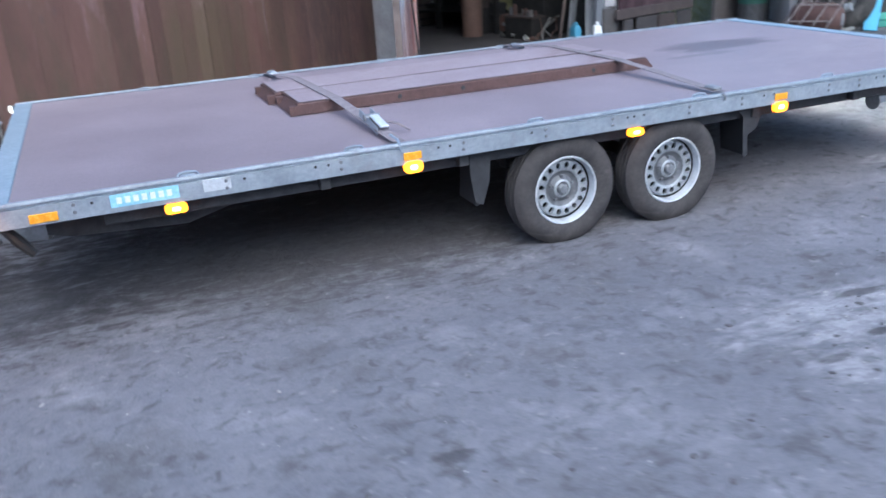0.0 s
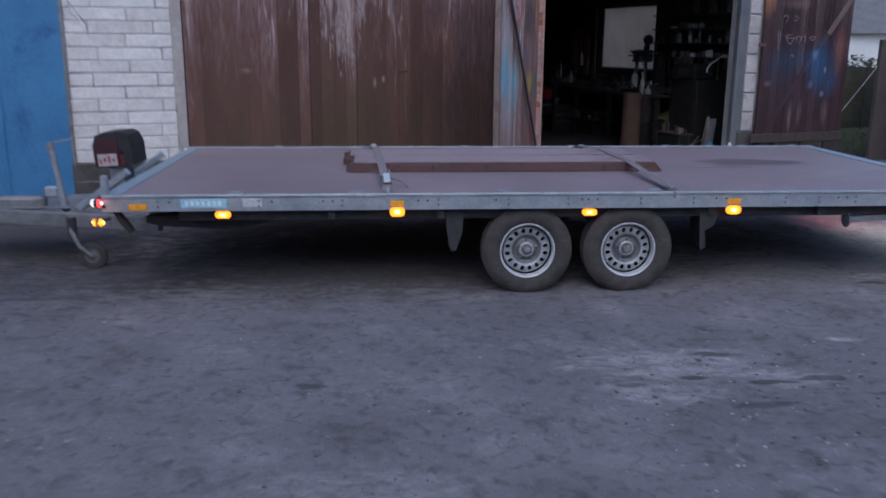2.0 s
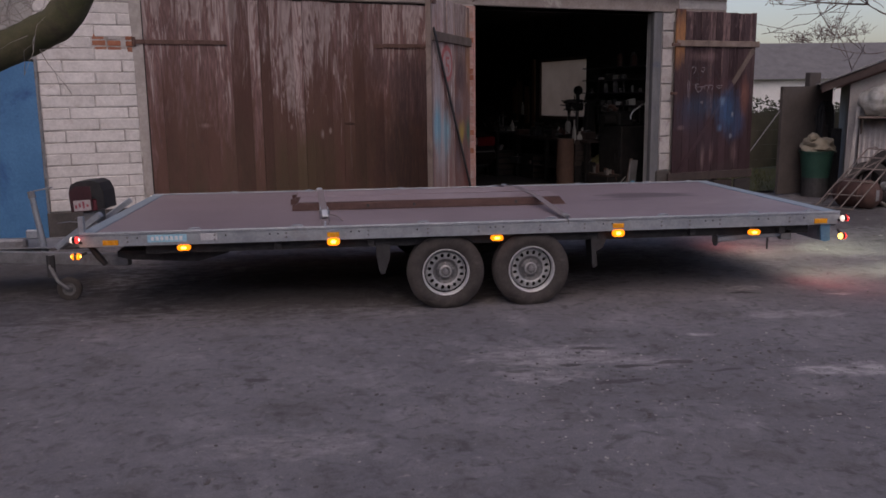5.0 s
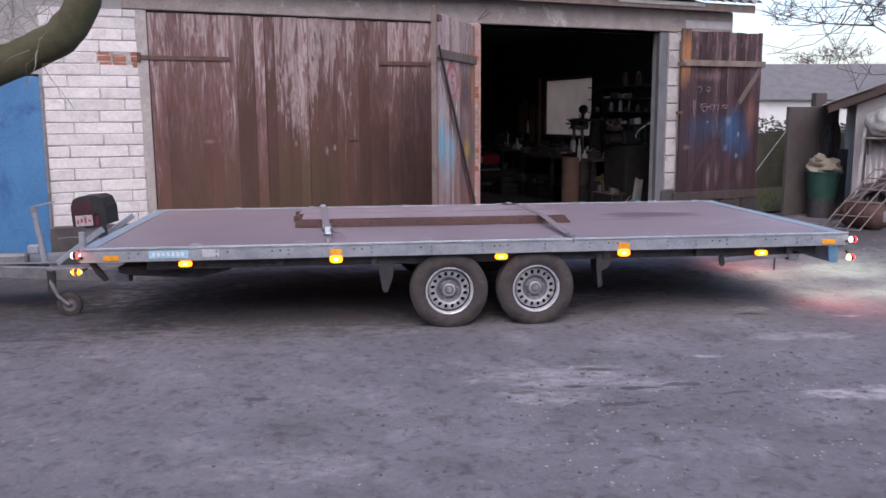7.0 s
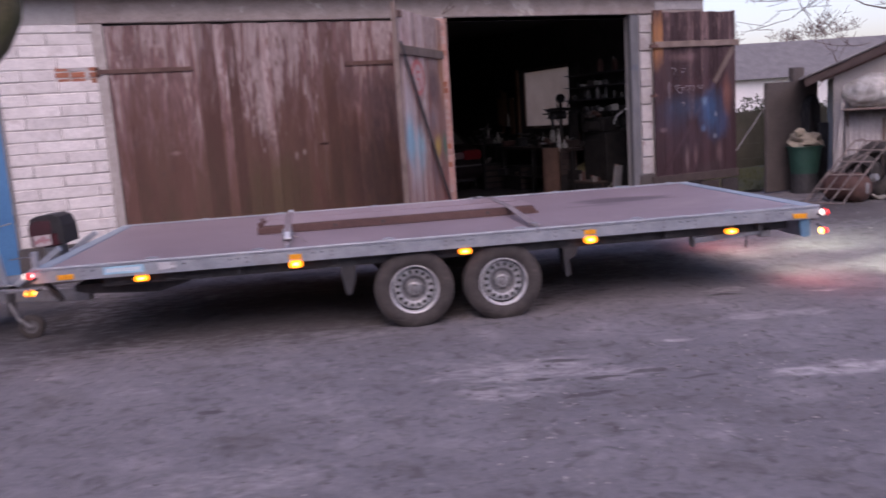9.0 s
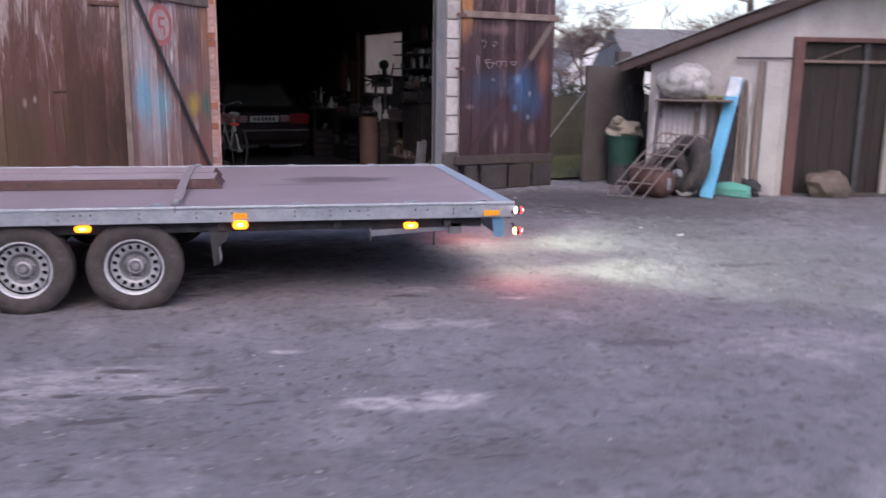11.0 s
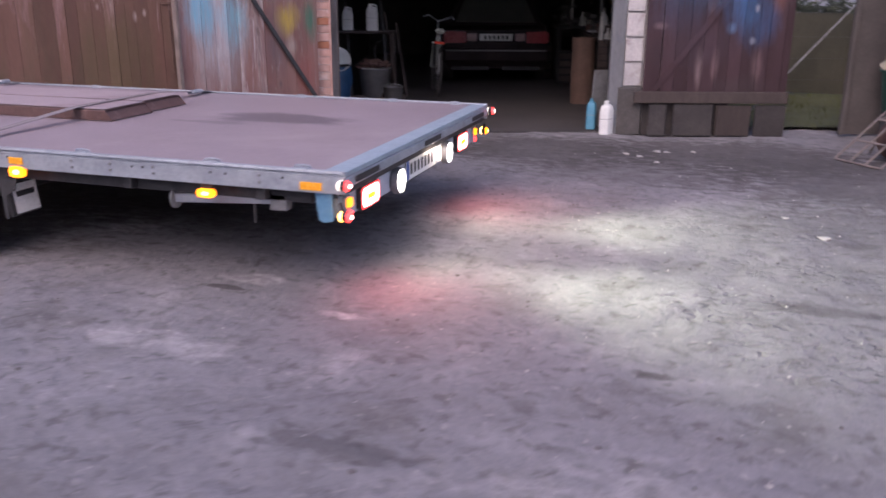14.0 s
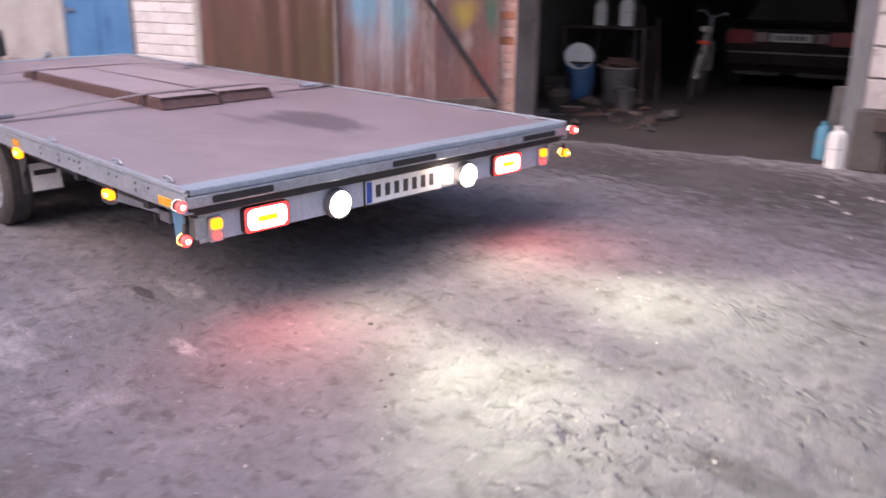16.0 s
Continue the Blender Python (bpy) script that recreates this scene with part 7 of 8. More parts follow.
press = thing("drill_press", "old black drill press on the workbench", "drill", (7.42, 2.75, 0.85), BARN)
part("base", box(7.30, 7.54, 2.66, 2.86, 0.85, 0.89, 0.006), DIMSTEEL, press, "", BARN)
part("column", rod((7.42, 2.78, 0.89), (7.42, 2.78, 1.62), 0.03), DIMSTEEL, press, "", BARN, True)
part("head", box(7.20, 7.50, 2.68, 2.84, 1.34, 1.54, 0.025), CHASSIS, press, "", BARN)
part("quill", rod((7.24, 2.76, 1.16), (7.24, 2.76, 1.34), 0.022, 0.03), DIMSTEEL, press, "", BARN, True)
for k in range(3):
    a = radians(20 + 120 * k)
    part("lever", rod((7.22, 2.66, 1.44), (7.22 - 0.20 * math.cos(a), 2.60, 1.44 + 0.14 * math.sin(a)), 0.008, None, 6), DIMSTEEL, press, "", BARN)
for i in range(34):
    if i < 16:
        u, v, z = crng.uniform(7.28, 7.9), crng.uniform(2.25, 4.6), 0.85
    elif i < 26:
        u, v, z = crng.uniform(6.95, 7.45), crng.uniform(4.95, 5.45), 0.92
    else:
        u, v, z = crng.uniform(7.3, 7.9), crng.uniform(2.2, 3.4), 0.30
    iron_tool(u, v, z, crng.uniform(0.12, 0.36))
for i in range(26):
    if i < 9:
        u, v, z = crng.uniform(7.28, 7.9), crng.uniform(2.25, 4.4), 0.85
    elif i < 17:
        u, v, z = crng.uniform(6.97, 7.43), crng.uniform(4.95, 5.45), 0.92
    else:
        u, v, z = crng.uniform(7.0, 7.85), crng.uniform(1.5, 2.6), 0.022
    r = crng.uniform(0.04, 0.11)
    lone("iron_scrap", lump(r, (u, v, z + r * 0.55), 0.9, 2.6, 2, None, i * 2.3, (1, 1, 0.8)), crng.choice([RUST, DIMSTEEL, CHASSIS, DIMSTEEL, DIMWHITE]), "dusty lump of scrap in the workshop jumble", "scrap", (u, v, z), BARN, False, "workshop jumble")
for i in range(7):
    v = 1.2 + 0.22 * i
    lone("pale_packet", box(-0.07, 0.07, -0.05, 0.05, 0, 0.04 + 0.03 * (i % 3), 0.008, None, Matrix.Translation((7.76, v, 1.44 if i < 4 else 1.87)) @ pose(0, 0, 0, 0, 0, 25 * i)), DIMWHITE if i % 2 == 0 else DIMSTEEL, "dusty pale packet on the wall shelf", "packet", (7.76, v, 1.44 if i < 4 else 1.87), BARN, False, "packets on the wall shelf")

# brown boards and cloth hung beside the window, and a last heap of odds and ends
BROWNCLOTH = surface("brown_work_cloth", (0.20, 0.12, 0.08), (0.32, 0.20, 0.13), 0.9, 0, 5, (1, 1, 0.3), 40, 0.004)
for v, z0, z1, w in ((5.30, 0.92, 2.34, 0.10), (5.58, 1.05, 1.80, 0.16)):
    lone("brown_board", box(7.96, 8.0, v - w / 2, v + w / 2, z0, z1, 0.006), BROWNCLOTH, "brown board fixed on the wall beside the window", "board", (7.98, v, z0), BARN, False, "boards beside the window")
for i, (v, z0, z1, w) in enumerate(((5.78, 1.20, 1.92, 0.05), (5.92, 1.10, 1.98, 0.04), (6.06, 1.25, 1.80, 0.07))):
    lone("brown_lath", box(7.93, 7.96, v - w, v + w, z0, z1, 0.006, None, pose(0, 0, 0, 0, 0, 0)), BROWNCLOTH, "brown lath hung on the wall beside the window", "lath", (7.95, v, z0), BARN, False, "laths beside the window")
lone("small_shelf", box(7.86, 8.0, 5.5, 5.9, 1.20, 1.22, 0.003), DARKWOOD, "small dark shelf beside the window", "shelf", (7.95, 5.7, 1.2), BARN, False)
lone("steel_flask", lathe([(0, 0), (0.028, 0), (0.03, 0.16), (0.014, 0.22), (0.014, 0.26), (0, 0.26)], 14, None, Matrix.Translation((7.94, 5.69, 1.22))), surface("bright_tin", (0.62, 0.60, 0.56), (0.72, 0.70, 0.66), 0.3, 0.3, 9), "bright metal flask on the small shelf", "flask", (7.94, 5.69, 1.22), BARN)
for i in range(30):
    k = i % 3
    if k == 0:
        u, v, z = crng.uniform(7.38, 7.9), crng.uniform(1.38, 1.98), 1.10
        if 7.40 < u < 7.82 and v > 1.5:
            z = 1.34
    elif k == 1:
        u, v, z = crng.uniform(7.02, 7.32), crng.uniform(1.2, 2.2), 0.022
    else:
        u, v, z = crng.uniform(7.70, 7.9), crng.uniform(1.15, 2.9), crng.choice([1.44, 1.65])
    r = crng.uniform(0.025, 0.07)
    lone("odd_part", lump(r, (u, v, z + r * 0.6), 1.0, 3.0, 2, None, 50 + i * 1.9, (1.2, 0.8, 0.9)), crng.choice([DIMSTEEL, DIMWHITE, RUST, DIMSTEEL, DIMGLASS]), "oily machine part among the workshop jumble", "machine part", (u, v, z), BARN, False, "workshop jumble")
for i in range(12):
    v = 1.2 + 0.15 * i
    n = crng.uniform(0.12, 0.30)
    t = thing("hanging_tool", "oily iron tool hung below the wall shelf", "tool", (7.70, v, 1.41), BARN, "tools below the wall shelf")
    part("shaft", rod((7.70, v, 1.418), (7.70 + crng.uniform(-0.02, 0.02), v + crng.uniform(-0.03, 0.03), 1.418 - n), 0.008, 0.006, 6), DIMSTEEL, t, "", BARN)
    part("head", box(7.68, 7.72, v - 0.03, v + 0.03, 1.395 - n, 1.425 - n, 0.006), DIMSTEEL, t, "", BARN)

# ---------------------------------------------------------------- shed across the yard's end
SHEDWALL = surface("pale_shed_plaster", (0.335, 0.312, 0.303), (0.43, 0.405, 0.39), 0.88, 0, 2, None, 40, 0.003, 0, (0.32, 0.28, 0.25))
REDFRAME = surface("dark_red_paint", (0.085, 0.040, 0.037), (0.13, 0.062, 0.056), 0.6, 0, 6, None, 50, 0.001, 0, (0.10, 0.04, 0.035))
BROWNROOF = surface("brown_roof_edge", (0.042, 0.028, 0.026), (0.072, 0.050, 0.046), 0.8, 0, 6, None, 50, 0.003)
SHEETGREY = surface("brown_grey_sheet", (0.070, 0.060, 0.057), (0.10, 0.086, 0.081), 0.75, 0.0, 3, None, 40, 0.001, 0, (0.06, 0.052, 0.05))
# SH: along the gable wall, its corner at the origin; DR: along the wall with the doorway
SH = pose(10.47, 8.27, 0, 0, 0, -30)
DR = pose(10.47, 8.27, 0, 0, 0, -4)
flat = Matrix(((1, 0, 0, 0), (0, 0, 1, 0), (0, 1, 0, 0), (0, 0, 0, 1)))


def roof_z(s):
    """The roof's upper edge over the gable: it rises to a ridge past the corner."""
    return 2.585 + 0.386 * s if s < 1.5 else 3.164 - 0.386 * (s - 1.5)


bm = prism([(-1.82, 0.0), (0.0, 0.0), (0.0, roof_z(0) - 0.12), (-1.82, roof_z(-1.82) - 0.12)], 0.0, 0.2, None, flat)
shed = solid("shed_wall", bm, SHEDWALL, "pale plastered gable wall of a low shed", "wall", SH)
bm = prism([(0.0, 2.08), (0.0, roof_z(0) - 0.14), (1.67, roof_z(1.5) - 0.14), (4.6, roof_z(4.13) - 0.14), (4.6, 0.0), (3.1, 0.0), (3.1, 2.08)], 0.004, 0.2, None, flat)
door_wall = solid("shed_wall_door", bm, SHEDWALL, "pale shed wall over a wide dark doorway", "wall", DR)
solid("shed_wall_side", box(-1.82, -1.66, 0.2, 4.0, 0, 1.72), SHEDWALL, "side wall of the shed", "wall", SH)
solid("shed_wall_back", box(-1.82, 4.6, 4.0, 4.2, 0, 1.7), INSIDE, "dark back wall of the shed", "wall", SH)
sroof = solid("shed_roof", prism([(-2.22, roof_z(-2.22)), (1.5, roof_z(1.5)), (4.6, roof_z(4.6)), (4.6, roof_z(4.6) - 0.07), (1.5, roof_z(1.5) - 0.09), (-2.22, roof_z(-2.22) - 0.07)], -0.2, 4.3, None, flat), BROWNROOF, "low brown shed roof with a ragged edge", "roof", SH)
part("verge_board", prism([(-2.2, roof_z(-2.2) - 0.13), (1.5, roof_z(1.5) - 0.13), (1.5, roof_z(1.5) - 0.02), (-2.2, roof_z(-2.2) - 0.02)], -0.235, -0.202, None, flat), BROWNROOF, sroof, "dark brown verge board", SH)
part("verge_trim", prism([(-2.0, roof_z(-2.0) - 0.16), (1.4, roof_z(1.4) - 0.16), (1.4, roof_z(1.4) - 0.12), (-2.0, roof_z(-2.0) - 0.12)], -0.06, -0.002, None, flat), RUST, sroof, "rust-red purlin under the verge", SH)
for k in range(6):
    s0 = -2.28 + k * 0.64
    dz = 0.006 * (k % 3)
    part("roof_sheet", prism([(s0, roof_z(s0) + 0.006 + dz), (s0 + 0.66, roof_z(s0 + 0.66) + 0.006 + dz), (s0 + 0.66, roof_z(s0 + 0.66) + 0.026), (s0, roof_z(s0) + 0.024 + dz)], -0.27 + 0.025 * (k % 2), 1.0, None, flat), ROOFING, sroof, "", SH)
# planks and rails on the gable wall beside the doorway
part("pale_plank", box(-0.34, -0.10, -0.05, -0.002, 0, 1.78, 0.008), SHEDWALL, shed, "pale upright plank", SH)
part("dark_post", box(-0.43, -0.37, -0.06, -0.002, 0, 1.78, 0.006), OLDWOOD, shed, "", SH)
part("wall_rail", box(-0.72, 0.0, -0.075, -0.052, 1.79, 1.82, 0.004), CHASSIS, shed, "thin dark rail", SH)
DOORDARK = surface("doorway_shade_boards", (0.020, 0.015, 0.014), (0.034, 0.027, 0.025), 0.85, 0, 5, (3, 3, 0.4), 50, 0.002)
part("doorway_frame", box(-0.03, 0.12, -0.03, 0.10, 0, 2.08, 0.006), REDFRAME, door_wall, "faded red door frame", DR)
part("doorway_frame", box(0.12, 3.1, -0.012, 0.06, 2.02, 2.08, 0.004), REDFRAME, door_wall, "", DR)
part("doorway_transom", box(0.12, 3.1, 0.02, 0.06, 1.755, 1.79, 0.004), OLDWOOD, door_wall, "thin weathered transom", DR)
# near-black boards stand in for the shaded inside of the doorway
for k in range(16):
    part("door_board", box(0.12 + 0.186 * k + 0.002, 0.12 + 0.186 * (k + 1) - 0.002, 0.085 + 0.004 * (k % 3), 0.115, 0.02, 2.03, 0.003), DOORDARK, door_wall, "", DR)
part("door_upright", box(0.99, 1.07, 0.03, 0.08, 0.0, 2.02, 0.004), CHASSIS, door_wall, "", DR)
part("door_post", box(1.40, 1.50, 0.0, 0.06, 0.0, 1.84, 0.006), surface("grey_weathered_post", (0.24, 0.21, 0.20), (0.34, 0.30, 0.29), 0.85, 0, 6, (2, 2, 0.4), 50, 0.002), door_wall, "pale weathered post in the doorway", DR)
part("door_brace", rod((0.35, 0.05, 1.80), (0.92, 0.05, 1.99), 0.012, None, 6), OLDWOOD, door_wall, "", DR)
part("door_sill", box(0.10, 3.1, -0.06, 0.10, 0.0, 0.03, 0.008), DIRTCONC, door_wall, "pale worn sill", DR)
lone("burlap_sack", lump(0.24, (0.56, -0.16, 0.16), 0.4, 1.8, 3, None, 2.0, (1.25, 0.7, 0.85)), surface("burlap", (0.09, 0.068, 0.058), (0.14, 0.11, 0.095), 0.95, 0, 8, None, 60, 0.004), "brown sack heaped before the doorway", "sack", (0.56, -0.16, 0), DR)

# grey sheet screen between barn and shed
screen = thing("sheet_screen", "upright brown-grey metal sheet screening the gap beside the barn", "screen", (9.8, 0.0, 0), BARN)
part("sheet", box(9.345, 10.45, -0.01, 0.01, 0.02, 1.705, 0.004), SHEETGREY, screen, "", BARN)
part("fold", box(9.345, 9.395, -0.05, -0.011, 0.02, 1.705, 0.006), SHEETGREY, screen, "", BARN)
part("stub_post", box(9.96, 10.2, 0.02, 0.12, 0.0, 1.92, 0.008), SHEETGREY, screen, "", BARN)
lone("dark_hose_coil", tube([(10.20 + 0.13 * math.cos(a) * (1 + 0.1 * (a % 3)), -0.05 - 0.008 * a, 1.08 + 0.38 * math.sin(a)) for a in np.arange(0, 17, 0.4)], 0.022, 6), BLACKPLASTIC, "black hose coil hanging on the sheet", "hose", (10.20, -0.05, 1.4), BARN)
lone("dark_board", box(-0.08, 0.08, -0.02, 0.02, 0, 1.05, 0.006, None, Matrix.Translation((10.28, -0.26, 0)) @ pose(0, 0, 0, -6, 4, -20)), CHASSIS, "dark board leaning against the sheet", "board", (10.28, -0.26, 0), BARN, False)
lone("pale_post", box(-0.024, 0.024, -0.02, 0.02, 0, 1.58, 0.004, None, Matrix.Translation((-1.775, -0.30, 0)) @ pose(0, 0, 0, -5, 3, 0)), SHEDWALL, "pale thin post leaning by the shelf", "post", (-1.775, -0.30, 0), SH, False)

# green tub with a full bag
tub = thing("green_tub", "dark green plastic tub with a full sack in it", "tub", (9.83, -0.33, 0), BARN)
tubm = Matrix.Translation((9.83, -0.33, 0))
part("pedestal", lathe([(0, 0), (0.20, 0), (0.20, 0.30), (0, 0.30)], 20, None, tubm), CHASSIS, tub, "dark drum below the tub", BARN)
part("tub_body", lathe([(0, 0.30), (0.20, 0.30), (0.25, 0.69), (0.272, 0.695), (0.272, 0.715), (0.24, 0.715), (0.19, 0.33), (0, 0.33)], 32, None, tubm), surface("green_plastic", (0.016, 0.060, 0.044), (0.025, 0.082, 0.062), 0.5, 0, 6, None, 50, 0.0008), tub, "green plastic tub", BARN, True)
SACKCLOTH = surface("pale_sack", (0.25, 0.215, 0.165), (0.35, 0.31, 0.25), 0.9, 0, 6, None, 50, 0.003)
bm = lump(0.235, (9.83, -0.33, 0.77), 0.5, 2.2, 4, None, 3.0, (1.05, 0.95, 0.62))
lump(0.08, (9.66, -0.40, 0.93), 0.5, 3, 3, bm, 6.0, (1.3, 0.6, 0.8))
part("sack", bm, SACKCLOTH, tub, "crumpled pale sack", BARN, True)

# shelf on the shed wall with a plastic bag
sh = thing("plank_shelf", "grey plank shelf against the shed wall", "shelf", (-1.25, -0.2, 0), SH)
part("shelf_plank", box(-1.70, -0.72, -0.43, -0.01, 1.235, 1.262, 0.004), OLDWOOD, sh, "", SH)
for s in (-1.64, -0.86):
    part("support", box(s - 0.03, s + 0.03, -0.09, -0.03, 0, 1.235, 0.004), OLDWOOD, sh, "", SH)
    part("shelf_bracket", rod((s, -0.06, 0.98), (s, -0.36, 1.232), 0.012, None, 6), OLDWOOD, sh, "", SH)
bagm, bt, bn, bl, bb = tree_of("clear_plastic_bag")
crease = noise_node(bn, bl, coords(bn), 9, 6, 0.6, None, None, 1.0)
bl.new(ramp_node(bn, bl, crease, 0.3, 0.7, (0.32, 0.31, 0.285, 1), (0.62, 0.61, 0.59, 1)), bb.inputs["Base Color"])
bb.inputs["Roughness"].default_value = 0.16
bump_node(bn, bl, bb, crease, 0.012, 0.6)
bb.inputs["Transmission Weight"].default_value = 0.35
bm = lump(0.30, (-1.33, -0.22, 1.48), 0.22, 2.0, 4, None, 5.0, (1.18, 0.64, 0.78))
for v in bm.verts:
    v.co += 0.022 * noise.noise(v.co * 9.0) * v.normal
    v.co.z = max(v.co.z, 1.263)
lone("plastic_bag", bm, bagm, "big crumpled clear plastic bag full of foam on the shelf", "bag", (-1.33, -0.22, 1.263), SH)
lone("dry_wreath", tube([(-0.98 + 0.12 * math.cos(a), -0.22 + 0.10 * math.sin(a), 1.285 + 0.012 * math.sin(5 * a)) for a in np.arange(0, 6.3, 0.35)], 0.022, 6, None, 0.6), surface("dry_grass_wisp", (0.10, 0.11, 0.05), (0.16, 0.16, 0.08), 0.95), "dull green coil of dry twine on the shelf", "coil", (-0.98, -0.22, 1.263), SH)
# corrugated offcut and boards below the shelf
bm = bmesh.new()
rows = []
for zz in (0.16, 1.20):
    rows.append([bm.verts.new((-1.66 + 0.0078 * k, -0.085 - 0.13 * (1.2 - zz) + 0.018 * math.sin(k * 2 * math.pi / 9), zz)) for k in range(75)])
for i in range(74):
    bm.faces.new((rows[0][i], rows[0][i + 1], rows[1][i + 1], rows[1][i]))
ob = lone("corrugated_sheet", bm, surface("pale_fibre_sheet", (0.34, 0.32, 0.32), (0.46, 0.43, 0.42), 0.85, 0, 4, None, 40, 0.002, 0, (0.22, 0.20, 0.19)), "pale corrugated sheet leaning under the shelf", "sheet", (-1.37, -0.15, 0.16), SH)
ob.modifiers.new("thickness", "SOLIDIFY").thickness = 0.006
lone("packing_crate", box(-1.66, -1.08, -0.22, -0.05, 0.0, 0.155, 0.008), DARKWOOD, "dark crate under the corrugated sheet", "crate", (-1.37, -0.13, 0), SH, False)
LATHS = (((-1.12, -0.36, 0), (-1.08, -0.10, 1.22), 0.032, 0), ((-1.05, -0.30, 0), (-0.93, -0.10, 1.22), 0.026, 1), ((-1.20, -0.33, 0), (-1.17, -0.12, 1.10), 0.022, 1), ((-0.78, -0.30, 0), (-0.70, -0.07, 1.18), 0.055, 2), ((-0.70, -0.24, 0), (-0.64, -0.06, 1.05), 0.05, 2), ((-0.60, -0.22, 0), (-0.575, -0.03, 1.52), 0.020, 1), ((-0.47, -0.15, 0), (-0.525, -0.085, 1.48), 0.022, 0), ((-0.545, -0.20, 0), (-0.50, -0.09, 1.22), 0.016, 1))
for p, q, w, c in LATHS:
    n = (Vector(q) - Vector(p)).length
    lone("leaning_lath", box(-w, w, -0.012, 0.012, 0.003, n, 0.003, None, along(p, q) @ pose(0, 0, 0, 0, 0, 180)), (SHEDWALL, OLDWOOD, CHASSIS)[c], "old lath leaning on the shed wall", "lath", p, SH, False, "laths by the shed")
# blue board
b0, b1 = Vector((-0.965, -0.62, 0.0)), Vector((-0.695, -0.075, 1.55))
BLUEPAINT = surface("bright_blue_paint", (0.09, 0.34, 0.55), (0.13, 0.42, 0.63), 0.5, 0, 4, (1, 1, 0.5), 50, 0.001, 0, (0.40, 0.52, 0.60), 0.4, (0.62, 0.72))
bb_ob = thing("blue_board", "bright blue painted board leaning on the shed wall", "board", b0, SH)
m = along(b0, b1) @ pose(0, 0, 0, 0, 0, 188)
LB = (b1 - b0).length
part("plank", box(-0.083, 0.083, -0.022, 0.022, 0.004, LB, 0.006, None, m), BLUEPAINT, bb_ob, "", SH)
part("bare_end", box(-0.081, 0.081, -0.0245, 0.0245, LB - 0.27, LB + 0.004, 0.004, None, m), surface("flaked_white", (0.50, 0.54, 0.57), (0.66, 0.68, 0.69), 0.6, 0, 9, None, 50, 0.001, 0, (0.15, 0.4, 0.58)), bb_ob, "flaked white top end", SH)
# tyre, tank, trolley
def old_tyre(r, w, at, yaw, lean, label):
    m = Matrix.Translation(at) @ pose(0, 0, 0, 0, 0, yaw) @ pose(0, 0, 0, 90 - lean, 0, 0)
    ty = thing("worn_tyre", label, "tyre", (at[0], at[1], 0), SH)
    prof = [(r * 0.56, -w * 0.8), (r * 0.66, -w), (r * 0.86, -w * 1.05), (r * 0.96, -w * 0.8)]
    for k in (-0.55, -0.18, 0.18, 0.55):
        prof += [(r, (k - 0.13) * w), (r, (k + 0.13) * w), (r * 0.975, (k + 0.15) * w), (r * 0.975, (k + 0.21) * w)]
    prof += [(r * 0.96, w * 0.8), (r * 0.86, w * 1.05), (r * 0.66, w), (r * 0.56, w * 0.8), (r * 0.60, 0)]
    part("tread", lathe(prof, 40, None, m, True), RUBBER, ty, "", SH, True)
    return ty


old_tyre(0.405, 0.10, (-1.26, -0.42, 0.40), -48, 14, "big worn tyre leaning under the shelf")
old_tyre(0.31, 0.08, (-1.50, -0.33, 0.31), -20, 12, "old worn tyre behind the trolley")
tank = thing("rusty_tank", "rusty brown pressure tank lying on the ground", "tank", (-1.65, -0.72, 0), SH)
ta, tb = Vector((-1.86, -0.56, 0.20)), Vector((-1.47, -0.93, 0.20))
L = (tb - ta).length
TANKRUST = surface("dark_tank_rust", (0.070, 0.036, 0.032), (0.105, 0.058, 0.05), 0.7, 0.1, 7, None, 50, 0.002, 0, (0.045, 0.03, 0.028))
part("shell", lathe([(0, -0.07), (0.09, -0.06), (0.16, -0.02), (0.197, 0.04), (0.197, L - 0.04), (0.16, L + 0.02), (0.09, L + 0.06), (0, L + 0.07)], 32, None, along(ta, tb)), TANKRUST, tank, "", SH, True)
part("valve", rod(tb + Vector((0.12, 0.10, 0.12)), tb + Vector((0.17, 0.06, 0.14)), 0.06, 0.05, 16), GREYSTEEL, tank, "dull metal cap", SH, True)
part("name_plate", box(-0.075, 0.075, -0.03, 0.03, L + 0.068, L + 0.072, 0, None, along(ta, tb) @ pose(0, 0, 0, 0, 0, 90)), GREYSTEEL, tank, "", SH)
for d in (0.10, L - 0.10):
    part("weld_band", lathe([(0.198, 0), (0.204, 0.008), (0.198, 0.016)], 28, None, along(ta, tb) @ Matrix.Translation((0, 0, d))), RUST, tank, "", SH)
TROLLEYIRON = surface("trolley_iron", (0.16, 0.135, 0.125), (0.24, 0.20, 0.19), 0.7, 0.3, 9, None, 50, 0.001)
trolley = thing("bar_trolley", "rusty welded bar frame trolley leaning over the tank", "trolley", (-1.9, -1.0, 0), SH)
QA, QB, QC, QD = Vector((-2.20, -1.00, 0.02)), Vector((-1.73, -1.18, 0.02)), Vector((-1.57, -0.74, 0.83)), Vector((-1.13, -0.78, 0.81))


def fp(a, b, out=0.0):
    return (QA * (1 - a) + QB * a) * (1 - b) + (QC * (1 - a) + QD * a) * b + Vector((-0.1, -0.3, 0.15)) * out


